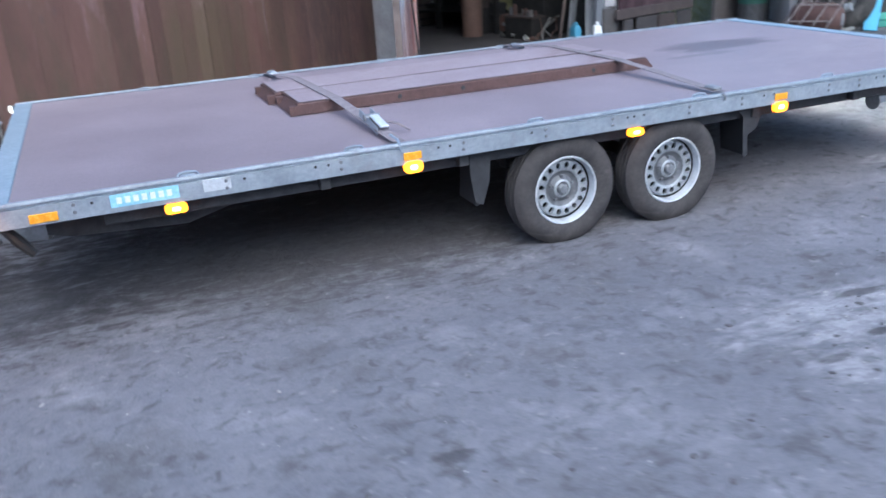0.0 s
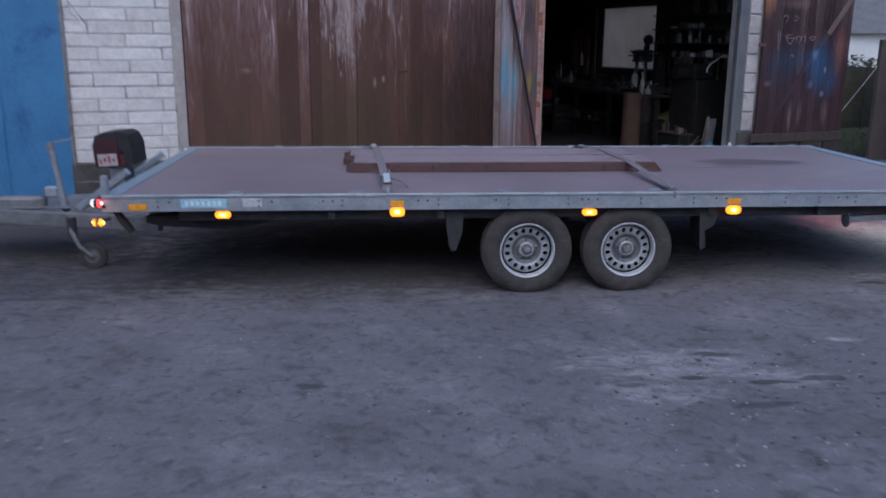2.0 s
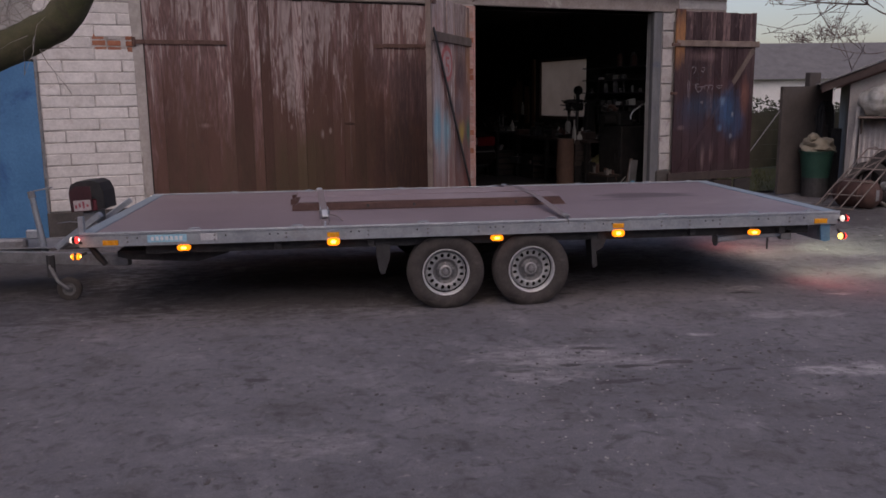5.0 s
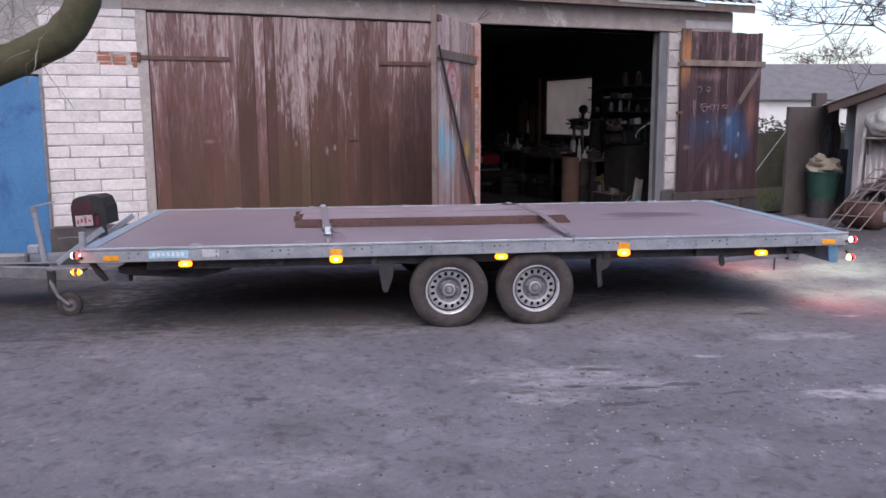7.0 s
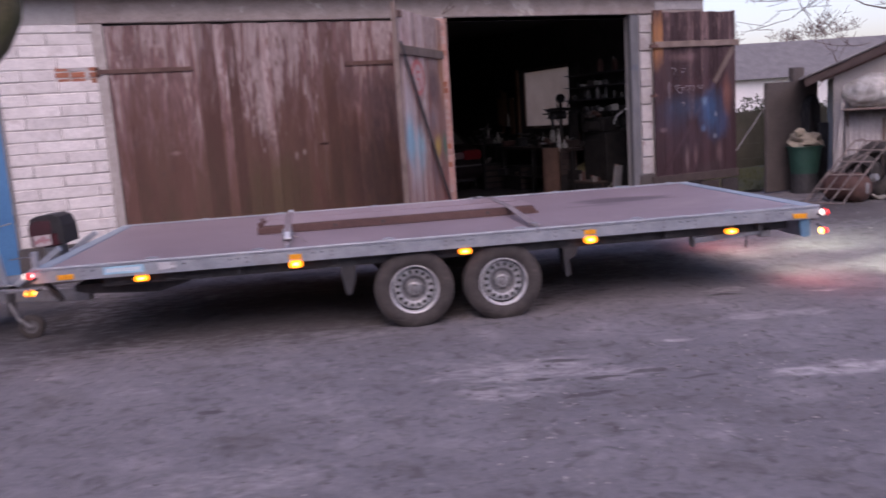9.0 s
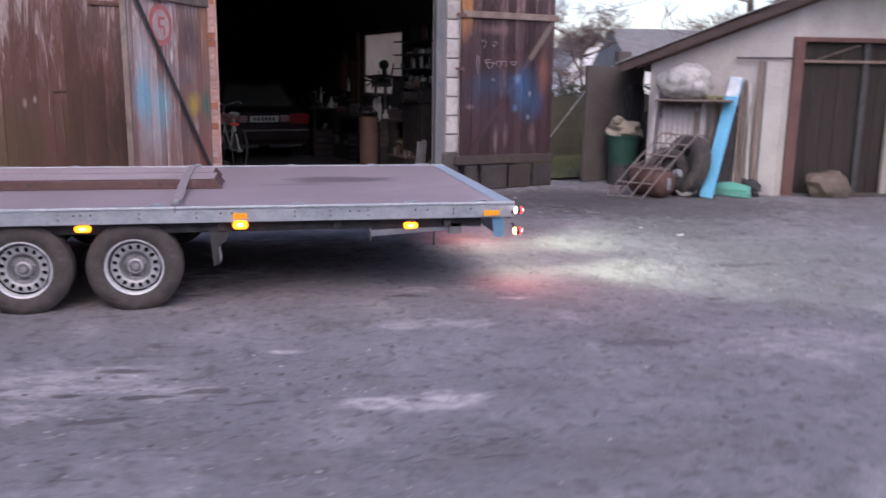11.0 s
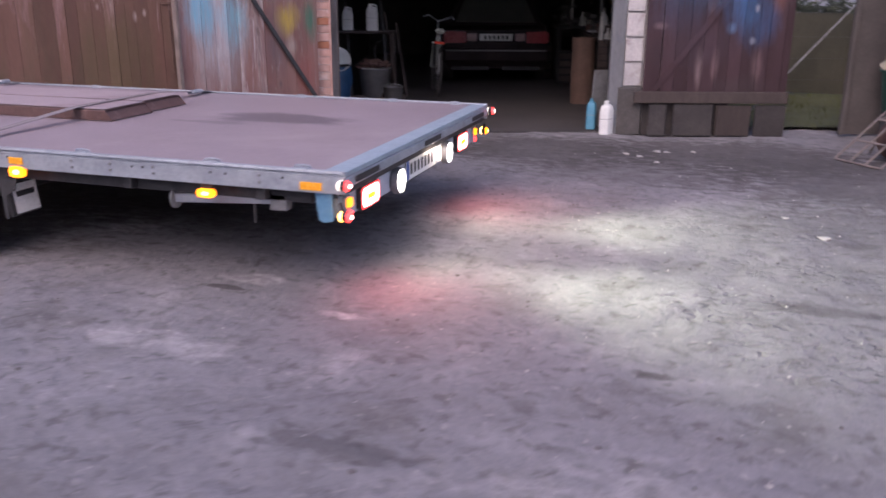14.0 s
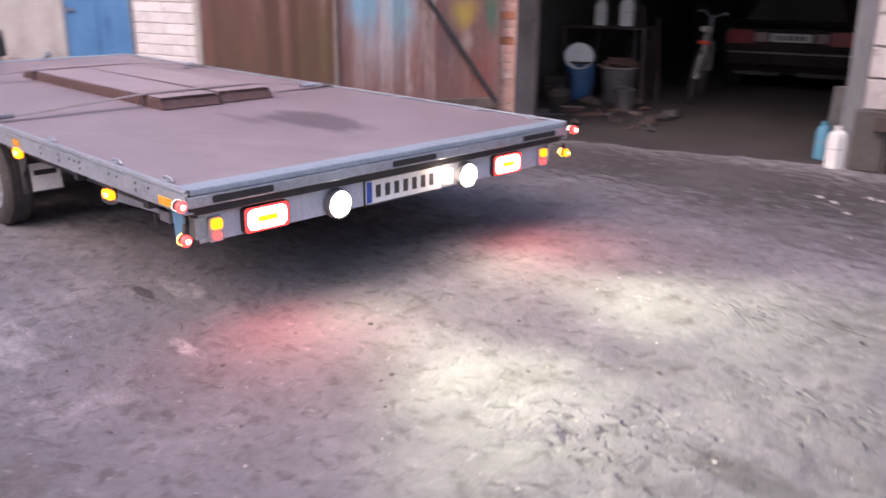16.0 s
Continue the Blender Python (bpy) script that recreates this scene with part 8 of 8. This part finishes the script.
for a in (0, 0.33, 0.66, 1.0):
    part("long_bar", tube([fp(a, 0), fp(a, 0.5, 0.06), fp(a, 1.0)], 0.010, 6), TROLLEYIRON, trolley, "", SH)
for b in (0.0, 0.22, 0.45, 0.66, 0.85, 1.0):
    part("cross_bar", rod(fp(0, b, 0.24 * b * (1 - b)), fp(1, b, 0.24 * b * (1 - b)), 0.010, None, 6), TROLLEYIRON, trolley, "", SH)
for a in (0, 1.0):
    part("stay", rod(fp(a, 0.62), fp(a, 0.0) + Vector((0.10, 0.52, 0)), 0.010, None, 6), TROLLEYIRON, trolley, "", SH)
    part("handle_arm", tube([fp(a, 1.0), fp(a, 1.0) + Vector((0.10, 0.06, 0.02)), fp(a, 1.0) + Vector((0.16, 0.12, -0.03))], 0.010, 6), TROLLEYIRON, trolley, "", SH)
part("diagonal", rod(fp(0, 0.45), fp(0.66, 0.85), 0.008, None, 6), TROLLEYIRON, trolley, "", SH)
lone("pale_stone", lump(0.085, (-1.25, -0.56, 0.05), 0.3, 1.5, 3, None, 4.0, (1.3, 1, 0.65)), PLASTER, "pale rounded stone by the blue board", "stone", (-1.25, -0.56, 0), SH)
# turquoise broom
broom = thing("broom", "yard broom with a wide turquoise head against the shed", "broom", (-0.655, -0.37, 0), SH)
TURQ = surface("turquoise_plastic", (0.10, 0.36, 0.30), (0.15, 0.45, 0.38), 0.5, 0, 8, None, 60, 0.001)
bmx = Matrix.Translation((-0.655, -0.37, 0.0)) @ pose(0, 0, 0, 0, 0, -25) @ pose(0, 0, 0, -8, 0, 0)
part("head", prism([(-0.24, 0.10), (-0.225, 0.165), (0.0, 0.20), (0.225, 0.165), (0.24, 0.10)], -0.05, 0.05, None, bmx @ pose(0, 0, 0, 90, 0, 0)), TURQ, broom, "turquoise plastic head", SH)
bm = bmesh.new()
for i in range(26):
    for k in range(3):
        x = -0.235 + 0.0188 * i
        p, q = bmx @ Vector((x, -0.035 + 0.035 * k, 0.11)), bmx @ Vector((x * 1.06, -0.05 + 0.05 * k, 0.008))
        rod(p, q, 0.008, 0.006, 4, bm)
part("bristles", bm, TURQ, broom, "stiff turquoise bristles", SH)
part("handle", rod(bmx @ Vector((0.0, 0, 0.18)), Vector((-0.625, -0.045, 1.32)), 0.013), OLDWOOD, broom, "", SH)
lone("dark_sack", lump(0.17, (-0.44, -0.20, 0.09), 0.5, 2.4, 3, None, 7.0, (0.9, 0.8, 0.7)), BLACKPLASTIC, "dark bundle beside the broom", "bundle", (-0.44, -0.20, 0), SH)

# ---------------------------------------------------------------- behind the yard
LAWN = surface("rough_grass_soil", (0.055, 0.060, 0.027), (0.085, 0.090, 0.042), 0.95, 0, 3, None, 40, 0.01)
bm = bmesh.new()
gx, gy = np.arange(8.4, 40, 1.0), np.arange(0.35, 40, 1.0)
grid = [[bm.verts.new((x, y, 0.03 + 0.03 * noise.noise(Vector((x, y, 0)) * 0.6) + 0.006 * max(0, y - 2))) for x in gx] for y in gy]
for j in range(len(gy) - 1):
    for i in range(len(gx) - 1):
        bm.faces.new((grid[j][i], grid[j][i + 1], grid[j + 1][i + 1], grid[j + 1][i]))
solid("lawn", bm, LAWN, "rough green lawn behind the barn", "lawn", BARN, "structure", True)
BLADE = surface("grass_blades", (0.080, 0.090, 0.034), (0.125, 0.135, 0.056), 0.8, 0, 5, None, 30, 0.0)
gr = random.Random(12)
verts, faces = [], []
for i in range(7000):
    u, v = gr.uniform(8.45, 12.5), gr.uniform(0.35, 9.0)
    z = 0.02 + 0.006 * max(0, v - 2)
    a, h, wd = gr.uniform(0, math.pi), gr.uniform(0.03, 0.10), gr.uniform(0.004, 0.009)
    c, s = math.cos(a) * wd, math.sin(a) * wd
    lean = (gr.uniform(-0.03, 0.03), gr.uniform(-0.03, 0.03))
    k = len(verts)
    verts += [(u - c, v - s, z), (u + c, v + s, z), (u + lean[0], v + lean[1], z + h)]
    faces.append((k, k + 1, k + 2))
gm = bpy.data.meshes.new("grass")
gm.from_pydata(verts, [], faces)
gm.materials.append(BLADE)
g = new("grass", gm)
g.matrix_world = BARN
tagged(g, "short rough grass on the lawn", "grass", "", "stuff")
# wire fence with a dull net, and a slanting pole
NET = surface("dull_windbreak_net", (0.040, 0.040, 0.028), (0.075, 0.070, 0.052), 0.9, 0, 1.6, (1, 1, 0.5), 70, 0.003, 0, (0.030, 0.036, 0.020))
fence = thing("wire_fence", "thin wire fence with rusty posts behind the yard", "fence", (10, 3.4, 0), BARN)
for u in (8.9, 10.9, 12.9, 14.9, 16.9):
    part("post", rod((u, 3.4, 0), (u, 3.4, 1.25), 0.016), CHASSIS, fence, "", BARN)
for z in (0.25, 0.55, 0.85, 1.18):
    part("wire", rod((8.3, 3.4, z), (17.0, 3.4, z), 0.003, None, 5), CHASSIS, fence, "", BARN)
bm = bmesh.new()
us = [8.5 + 0.09 * k for k in range(95)]
low = [bm.verts.new((u, 3.43 + 0.012 * math.sin(7.3 * u), 0.06 + 0.02 * math.sin(2.1 * u))) for u in us]
top = [bm.verts.new((u, 3.43 + 0.02 * math.sin(5.1 * u + 1), 1.20 + 0.035 * math.sin(1.57 * u) + 0.01 * math.sin(9 * u))) for u in us]
for k in range(94):
    bm.faces.new((low[k], low[k + 1], top[k + 1], top[k]))
net = part("net", bm, NET, fence, "dull brown-green windbreak net", BARN)
net.modifiers.new("thickness", "SOLIDIFY").thickness = 0.006
lone("slanting_stay", rod((8.22, 0.10, 0.0), (9.338, -0.015, 1.335), 0.007), GREYSTEEL, "thin pale pole slanting behind the barn", "pole", (8.22, 0.10, 0.0), BARN)

BARK = surface("dark_bark", (0.055, 0.045, 0.035), (0.10, 0.085, 0.065), 0.9, 0, 14, (1, 1, 0.4), 60, 0.006)
TWIG = surface("twig_bark", (0.115, 0.082, 0.08), (0.17, 0.125, 0.12), 0.9, 0, 6, None, 40, 0.0)
NEEDLE = surface("conifer_green", (0.020, 0.035, 0.014), (0.045, 0.062, 0.022), 0.85, 0, 4, None, 30, 0.0)
HEDGE = surface("hedge_green", (0.018, 0.024, 0.012), (0.038, 0.044, 0.024), 0.85, 0, 2, None, 20, 0.0)


def leafy(spots, n, size, rng):
    """Many small leaf cards strewn over ellipsoid clumps: (centre, radii)."""
    verts, faces = [], []
    for _ in range(n):
        c, r = spots[rng.randrange(len(spots))]
        d = Vector((rng.gauss(0, 1), rng.gauss(0, 1), rng.gauss(0, 1))).normalized() * rng.uniform(0.55, 1.0)
        p = Vector((c[0] + d.x * r[0], c[1] + d.y * r[1], c[2] + d.z * r[2]))
        a = Vector((rng.gauss(0, 1), rng.gauss(0, 1), rng.gauss(0, 1))).normalized() * size * rng.uniform(0.6, 1.4)
        b = a.orthogonal().normalized() * size * 0.45
        k = len(verts)
        verts += [tuple(p - a), tuple(p + b), tuple(p + a), tuple(p - b)]
        faces.append((k, k + 1, k + 2, k + 3))
    return verts, faces


def leaf_part(name, verts, faces, mat, parent, f):
    me = bpy.data.meshes.new(name)
    me.from_pydata(verts, [], faces)
    me.materials.append(mat)
    me.transform(WORLD[parent].inverted() @ f)
    ob = new(name, me)
    ob.parent = parent
    WORLD[ob] = WORLD[parent]
    return ob


def thuja(u, v, h, r, seed):
    rng = random.Random(seed)
    t = thing("thuja_tree", "dark green pointed thuja behind the lawn", "tree", (u, v, 0), BARN, "thujas")
    part("trunk", rod((u, v, 0), (u, v, h * 0.9), 0.07, 0.01, 7), BARK, t, "", BARN)
    spots = []
    for i in range(60):
        k = rng.random() ** 0.8
        rr = r * (1 - k) ** 0.75 * rng.uniform(0.3, 1.0)
        a = rng.uniform(0, 2 * math.pi)
        spots.append(((u + rr * math.cos(a), v + rr * math.sin(a), 0.1 + k * h), (0.16 * r + 0.05, 0.16 * r + 0.05, 0.22)))
    leaf_part("crown", *leafy(spots, 11000, 0.06, rng), NEEDLE, t, BARN)


thuja(12.52, 6.0, 1.95, 0.42, 4)
thuja(12.95, 6.3, 1.45, 0.3, 5)
rng = random.Random(17)
hedge = thing("garden_hedge", "dense dull green hedge and shrubs behind the fence", "hedge", (13, 9, 0), BARN)
spots = []
for i in range(170):
    u = rng.uniform(8.6, 24) if i < 110 else rng.uniform(8.6, 14)
    spots.append(((u, rng.uniform(8.8, 10.2), rng.uniform(0.2, 1.25)), (0.45, 0.4, 0.3)))
leaf_part("foliage", *leafy(spots, 24000, 0.07, rng), HEDGE, hedge, BARN)
part("stems", tube([(8.8, 9.5, 0), (12, 9.4, 0.3), (16, 9.6, 0.2), (23, 9.4, 0.3)], 0.03, 5), BARK, hedge, "", BARN)


def bare_tree(at, h, seed, label, spread_=0.55, depth=5, f=HERE, r0=None, twig=0.006, reach=()):
    rng = random.Random(seed)
    t = thing("bare_tree", label, "tree", at, f, "bare trees behind the yard")
    trunk, limbs = bmesh.new(), bmesh.new()
    r0 = r0 or h * 0.022

    def grow(p, d, length, r, level):
        pts, rad = [p], [r]
        q = p.copy()
        for i in range(4):
            d = (d + Vector((rng.gauss(0, 0.13), rng.gauss(0, 0.13), rng.gauss(0.03, 0.08)))).normalized()
            q = q + d * length / 4
            pts.append(q.copy())
            rad.append(max(r * (1 - 0.11 * (i + 1)), twig))
        tube(pts, rad, 7 if level < 2 else 4, trunk if level == 0 else limbs)
        if level < depth:
            for k in range(3 if level < 3 else 4):
                b = pts[rng.randrange(2, 5)]
                side_ = Vector((rng.gauss(0, 1), rng.gauss(0, 1), rng.gauss(0.15, 0.6))).normalized()
                grow(b, (d * (1 - spread_) + side_ * spread_).normalized(), length * rng.uniform(0.55, 0.78), max(r * 0.58, twig), level + 1)

    grow(Vector(at), Vector((0, 0, 1)), h * 0.34, r0, 0)
    for p, d, n in reach:
        grow(Vector(p), Vector(d).normalized(), n, 0.022, depth - 3)
    part("trunk", trunk, BARK, t, "", f, True)
    part("branch_crown", limbs, TWIG, t, "leafless twigs", f)


bare_tree((27.5, 34, 0), 7.5, 2, "leafless tree with fine twigs beyond the shed", 0.7, 6, twig=0.010)
bare_tree((15.5, 30, 0), 7.0, 6, "leafless tree in the distance", 0.7, 6, r0=0.08, twig=0.007)
bare_tree((12.3, 12.4, 0), 10.0, 9, "leafless tree beyond the shed", 0.78, 6, r0=0.10, twig=0.006, reach=(((12.3, 12.4, 3.3), (-1, 0.1, 0.25), 1.7), ((12.2, 12.4, 3.6), (-1, -0.2, 0.5), 1.9), ((12.3, 12.4, 4.0), (-1, 0.3, 0.45), 1.8), ((12.3, 12.5, 2.9), (-1, 0.2, 0.05), 1.5), ((11.4, 12.4, 4.2), (-1, 0.1, 0.1), 1.5), ((11.2, 12.5, 3.2), (-1, 0.2, -0.1), 1.2)))
bare_tree((31, 49, 0), 12.0, 19, "leafless tree behind the long building", 0.7, 6, r0=0.12, twig=0.011)
bare_tree((27.5, 27, 0), 10.5, 21, "wide leafless tree above the shed roof", 0.65, 5, twig=0.012)
bare_tree((14.3, 28, 0), 5.5, 27, "low leafless tree behind the lawn", 0.7, 6, r0=0.07, twig=0.007)
bare_tree((13.2, 33, 0), 6.0, 14, "leafless tree in the distance", 0.7, 6, r0=0.08, twig=0.008)

# long low building with a grey roof
side = Matrix(((0, 0, 1, 0), (1, 0, 0, 0), (0, 1, 0, 0), (0, 0, 0, 1)))
lb = thing("long_building", "long low white building with a grey roof", "building", (26, 41, 0))
f = Matrix.Translation((25.0, 41, 0)) @ pose(0, 0, 0, 0, 0, -4)
WHITEWALL = surface("far_white_wall", (0.62, 0.62, 0.64), (0.72, 0.72, 0.73), 0.8, 0, 1, None, 20, 0.0)
FARROOF = surface("far_grey_roof", (0.13, 0.125, 0.13), (0.18, 0.175, 0.18), 0.85, 0, 2, None, 20, 0.0)
part("wall", box(-2.5, 26, 0, 6, 0, 2.35), WHITEWALL, lb, "white wall", f)
part("roof", prism([(-0.4, 2.30), (6.4, 2.30), (3.0, 4.35)], -2.8, 26.4, None, side), FARROOF, lb, "grey roof", f)
part("gable", prism([(0.0, 2.35), (6.0, 2.35), (3.0, 4.15)], -2.5, -2.4, None, side), WHITEWALL, lb, "white gable", f)
for k in range(5):
    part("window", box(3.5 + k * 4.2, 4.5 + k * 4.2, -0.03, 0.05, 1.0, 1.9), DARKGLASS, lb, "", f)
wh = thing("white_house", "white gabled house in the distance", "house", (26.1, 55.5, 0))
f = Matrix.Translation((23.9, 55.5, 0)) @ pose(0, 0, 0, 0, 0, 0) @ Matrix.Scale(0.87, 4)
part("wall", prism([(0, 0), (5.2, 0), (5.2, 2.5), (2.6, 4.9), (0, 2.5)], 0, 8, None, pose(0, 0, 0, 90, 0, 0) @ Matrix.Scale(-1, 4, (0, 0, 1))), WHITEWALL, wh, "white gable wall", f)
part("roof", prism([(-0.3, 2.3), (2.6, 5.05), (5.5, 2.3), (5.5, 2.5), (2.6, 5.3), (-0.3, 2.5)], -0.2, 8.2, None, pose(0, 0, 0, 90, 0, 0) @ Matrix.Scale(-1, 4, (0, 0, 1))), FARROOF, wh, "", f)
part("window", box(2.1, 2.9, -0.05, 0.02, 1.2, 2.1), DARKGLASS, wh, "", f)

# mossy old tree beside the trailer's front: its trunk stands off to the side
old = thing("old_fruit_tree", "old fruit tree with a thick mossy bent limb", "tree", (-2.2, 2.5, 0))
MOSS = surface("mossy_bark", (0.055, 0.058, 0.026), (0.095, 0.085, 0.05), 0.95, 0, 9, None, 60, 0.008, 0, (0.045, 0.035, 0.028))
part("trunk", tube([(-2.2, 2.5, -0.05), (-2.15, 2.5, 0.5), (-2.0, 2.48, 1.0), (-1.7, 2.45, 1.4)], [0.20, 0.17, 0.15, 0.13], 14, None, 0.2), MOSS, old, "", smooth=True)
LIMB = [(-1.7, 2.45, 1.4), (-1.2, 2.4, 1.60), (-0.78, 2.35, 1.76), (-0.40, 2.3, 1.875), (-0.21, 2.3, 1.955), (-0.05, 2.3, 2.04), (0.04, 2.3, 2.15), (0.09, 2.3, 2.30), (0.08, 2.3, 2.6), (0.1, 2.35, 3.1)]
LIMBR = [0.13, 0.12, 0.108, 0.100, 0.096, 0.094, 0.090, 0.085, 0.07, 0.05]
pts, rad = [], []
for k in range(len(LIMB) - 1):
    p0, p1, p2, p3 = (Vector(LIMB[min(max(k + d, 0), len(LIMB) - 1)]) for d in (-1, 0, 1, 2))
    for f_ in (0, 0.2, 0.4, 0.6, 0.8):
        pts.append(0.5 * (2 * p1 + (p2 - p0) * f_ + (2 * p0 - 5 * p1 + 4 * p2 - p3) * f_ ** 2 + (3 * p1 - p0 - 3 * p2 + p3) * f_ ** 3))
        rad.append((LIMBR[k] * (1 - f_) + LIMBR[k + 1] * f_) * (1 + 0.05 * noise.noise(pts[-1] * 6)))
limb = part("limb", tube(pts, rad, 20, None, 0.12), MOSS, old, "thick mossy limb", smooth=True)
tw = bmesh.new()
rng = random.Random(31)


def twig(p, d, n, r):
    pts = [p]
    for i in range(n):
        d = (d + Vector((rng.gauss(0, 0.3), rng.gauss(0, 0.2), rng.gauss(0.02, 0.3)))).normalized()
        pts.append(pts[-1] + d * 0.07)
    tube(pts, [r * (1 - 0.8 * i / n) for i in range(n + 1)], 4, tw)
    return pts


for i in range(26):
    base = Vector((-0.55 + 0.5 * rng.random(), 2.3 + rng.uniform(-0.1, 0.1), 1.9 + rng.uniform(0, 0.25)))
    pts = twig(base, Vector((rng.gauss(0, 0.7), rng.gauss(0, 0.4), rng.gauss(0.5, 0.7))), rng.randrange(4, 9), 0.004)
    for q in pts[2::2]:
        twig(q, Vector((rng.gauss(0, 1), rng.gauss(0, 0.5), rng.gauss(0, 1))), 3, 0.0022)
part("twig_growth", tw, surface("pale_twig", (0.22, 0.20, 0.18), (0.32, 0.29, 0.27), 0.9), old, "thin pale twigs")

# ---------------------------------------------------------------- litter and clods on the yard
rng = random.Random(44)
CLOD = surface("dark_clod", (0.07, 0.064, 0.064), (0.115, 0.105, 0.105), 0.95, 0, 20, None, 90, 0.002)
PEBBLE = surface("pale_pebble", (0.28, 0.26, 0.25), (0.42, 0.40, 0.38), 0.85, 0, 20, None, 90, 0.001)


def strewn(name, n, lo, hi, mat, label, areas, flat=0.45):
    verts, faces = [], []
    base = bmesh.new()
    bmesh.ops.create_icosphere(base, subdivisions=1, radius=1.0)
    bv, bf = [v.co.copy() for v in base.verts], [[v.index for v in f.verts] for f in base.faces]
    base.free()
    for i in range(n):
        ax0, ax1, ay0, ay1 = areas[rng.randrange(len(areas))]
        x, y = rng.uniform(ax0, ax1), rng.uniform(ay0, ay1)
        r = lo * (hi / lo) ** (rng.random() ** 2.2)
        sx, sy = rng.uniform(0.7, 1.5), rng.uniform(0.7, 1.2)
        a = rng.uniform(0, math.pi)
        k = len(verts)
        z = ground_z(x, y)
        for p in bv:
            d = 1 + 0.45 * noise.noise(p * 1.6 + Vector((i * 1.3, 0, 0)))
            px, py = p.x * r * sx * d, p.y * r * sy * d
            verts.append((x + px * math.cos(a) - py * math.sin(a), y + px * math.sin(a) + py * math.cos(a), z + p.z * r * flat * d + r * 0.12))
        faces += [[k + j for j in f] for f in bf]
    me = bpy.data.meshes.new(name)
    me.from_pydata(verts, [], faces)
    me.materials.append(mat)
    ob = new(name, me)
    tagged(ob, label, name.split("_")[-1], "", "stuff")


strewn("dirt_clods", 800, 0.004, 0.015, CLOD, "dark crumbs and clods of dirt on the yard", [(-1, 8, -1, 3.4), (2.2, 4.6, 1.4, 2.8), (2.6, 4.2, 1.7, 2.5), (0.8, 3.0, 0.2, 2.0), (5.6, 9.5, 1.5, 6.5), (5.5, 9.5, 6, 9)])
strewn("pale_pebbles", 700, 0.003, 0.011, PEBBLE, "pale small pebbles strewn over the yard", [(-1, 9, -1.5, 3.4), (5.6, 9.5, 1.5, 8.5), (2.4, 4.4, 0.8, 2.6)])
SCRAPWHITE = surface("dirty_white_scrap", (0.27, 0.26, 0.26), (0.40, 0.39, 0.385), 0.7, 0, 20, None, 80, 0.001)
SCRAPS = ((6.37, 8.09, 0.03), (6.51, 8.39, 0.035), (6.59, 8.37, 0.03), (6.83, 8.56, 0.025), (7.70, 5.69, 0.038), (7.50, 6.17, 0.02), (6.24, 8.17, 0.03), (6.54, 7.87, 0.025))
for i, (x, y, r) in enumerate(SCRAPS):
    z = ground_z(x, y)
    bm = bmesh.new()
    a = 1.1 * i
    ring = [bm.verts.new((x + r * (1 + 0.4 * math.sin(3.1 * k + i)) * math.cos(a + k * 1.05), y + 0.6 * r * math.sin(a + k * 1.05), z + 0.003 + 0.4 * r * (k % 2))) for k in range(6)]
    low = [bm.verts.new((v.co.x, v.co.y, v.co.z - 0.004)) for v in ring]
    bm.faces.new(ring)
    bm.faces.new(low[::-1])
    for k in range(6):
        bm.faces.new((ring[k], ring[(k + 1) % 6], low[(k + 1) % 6], low[k]))
    lone("litter_scrap", bm, SCRAPWHITE, "crumpled dirty white scrap lying on the yard", "litter", (x, y, z), HERE, False, "litter on the yard")
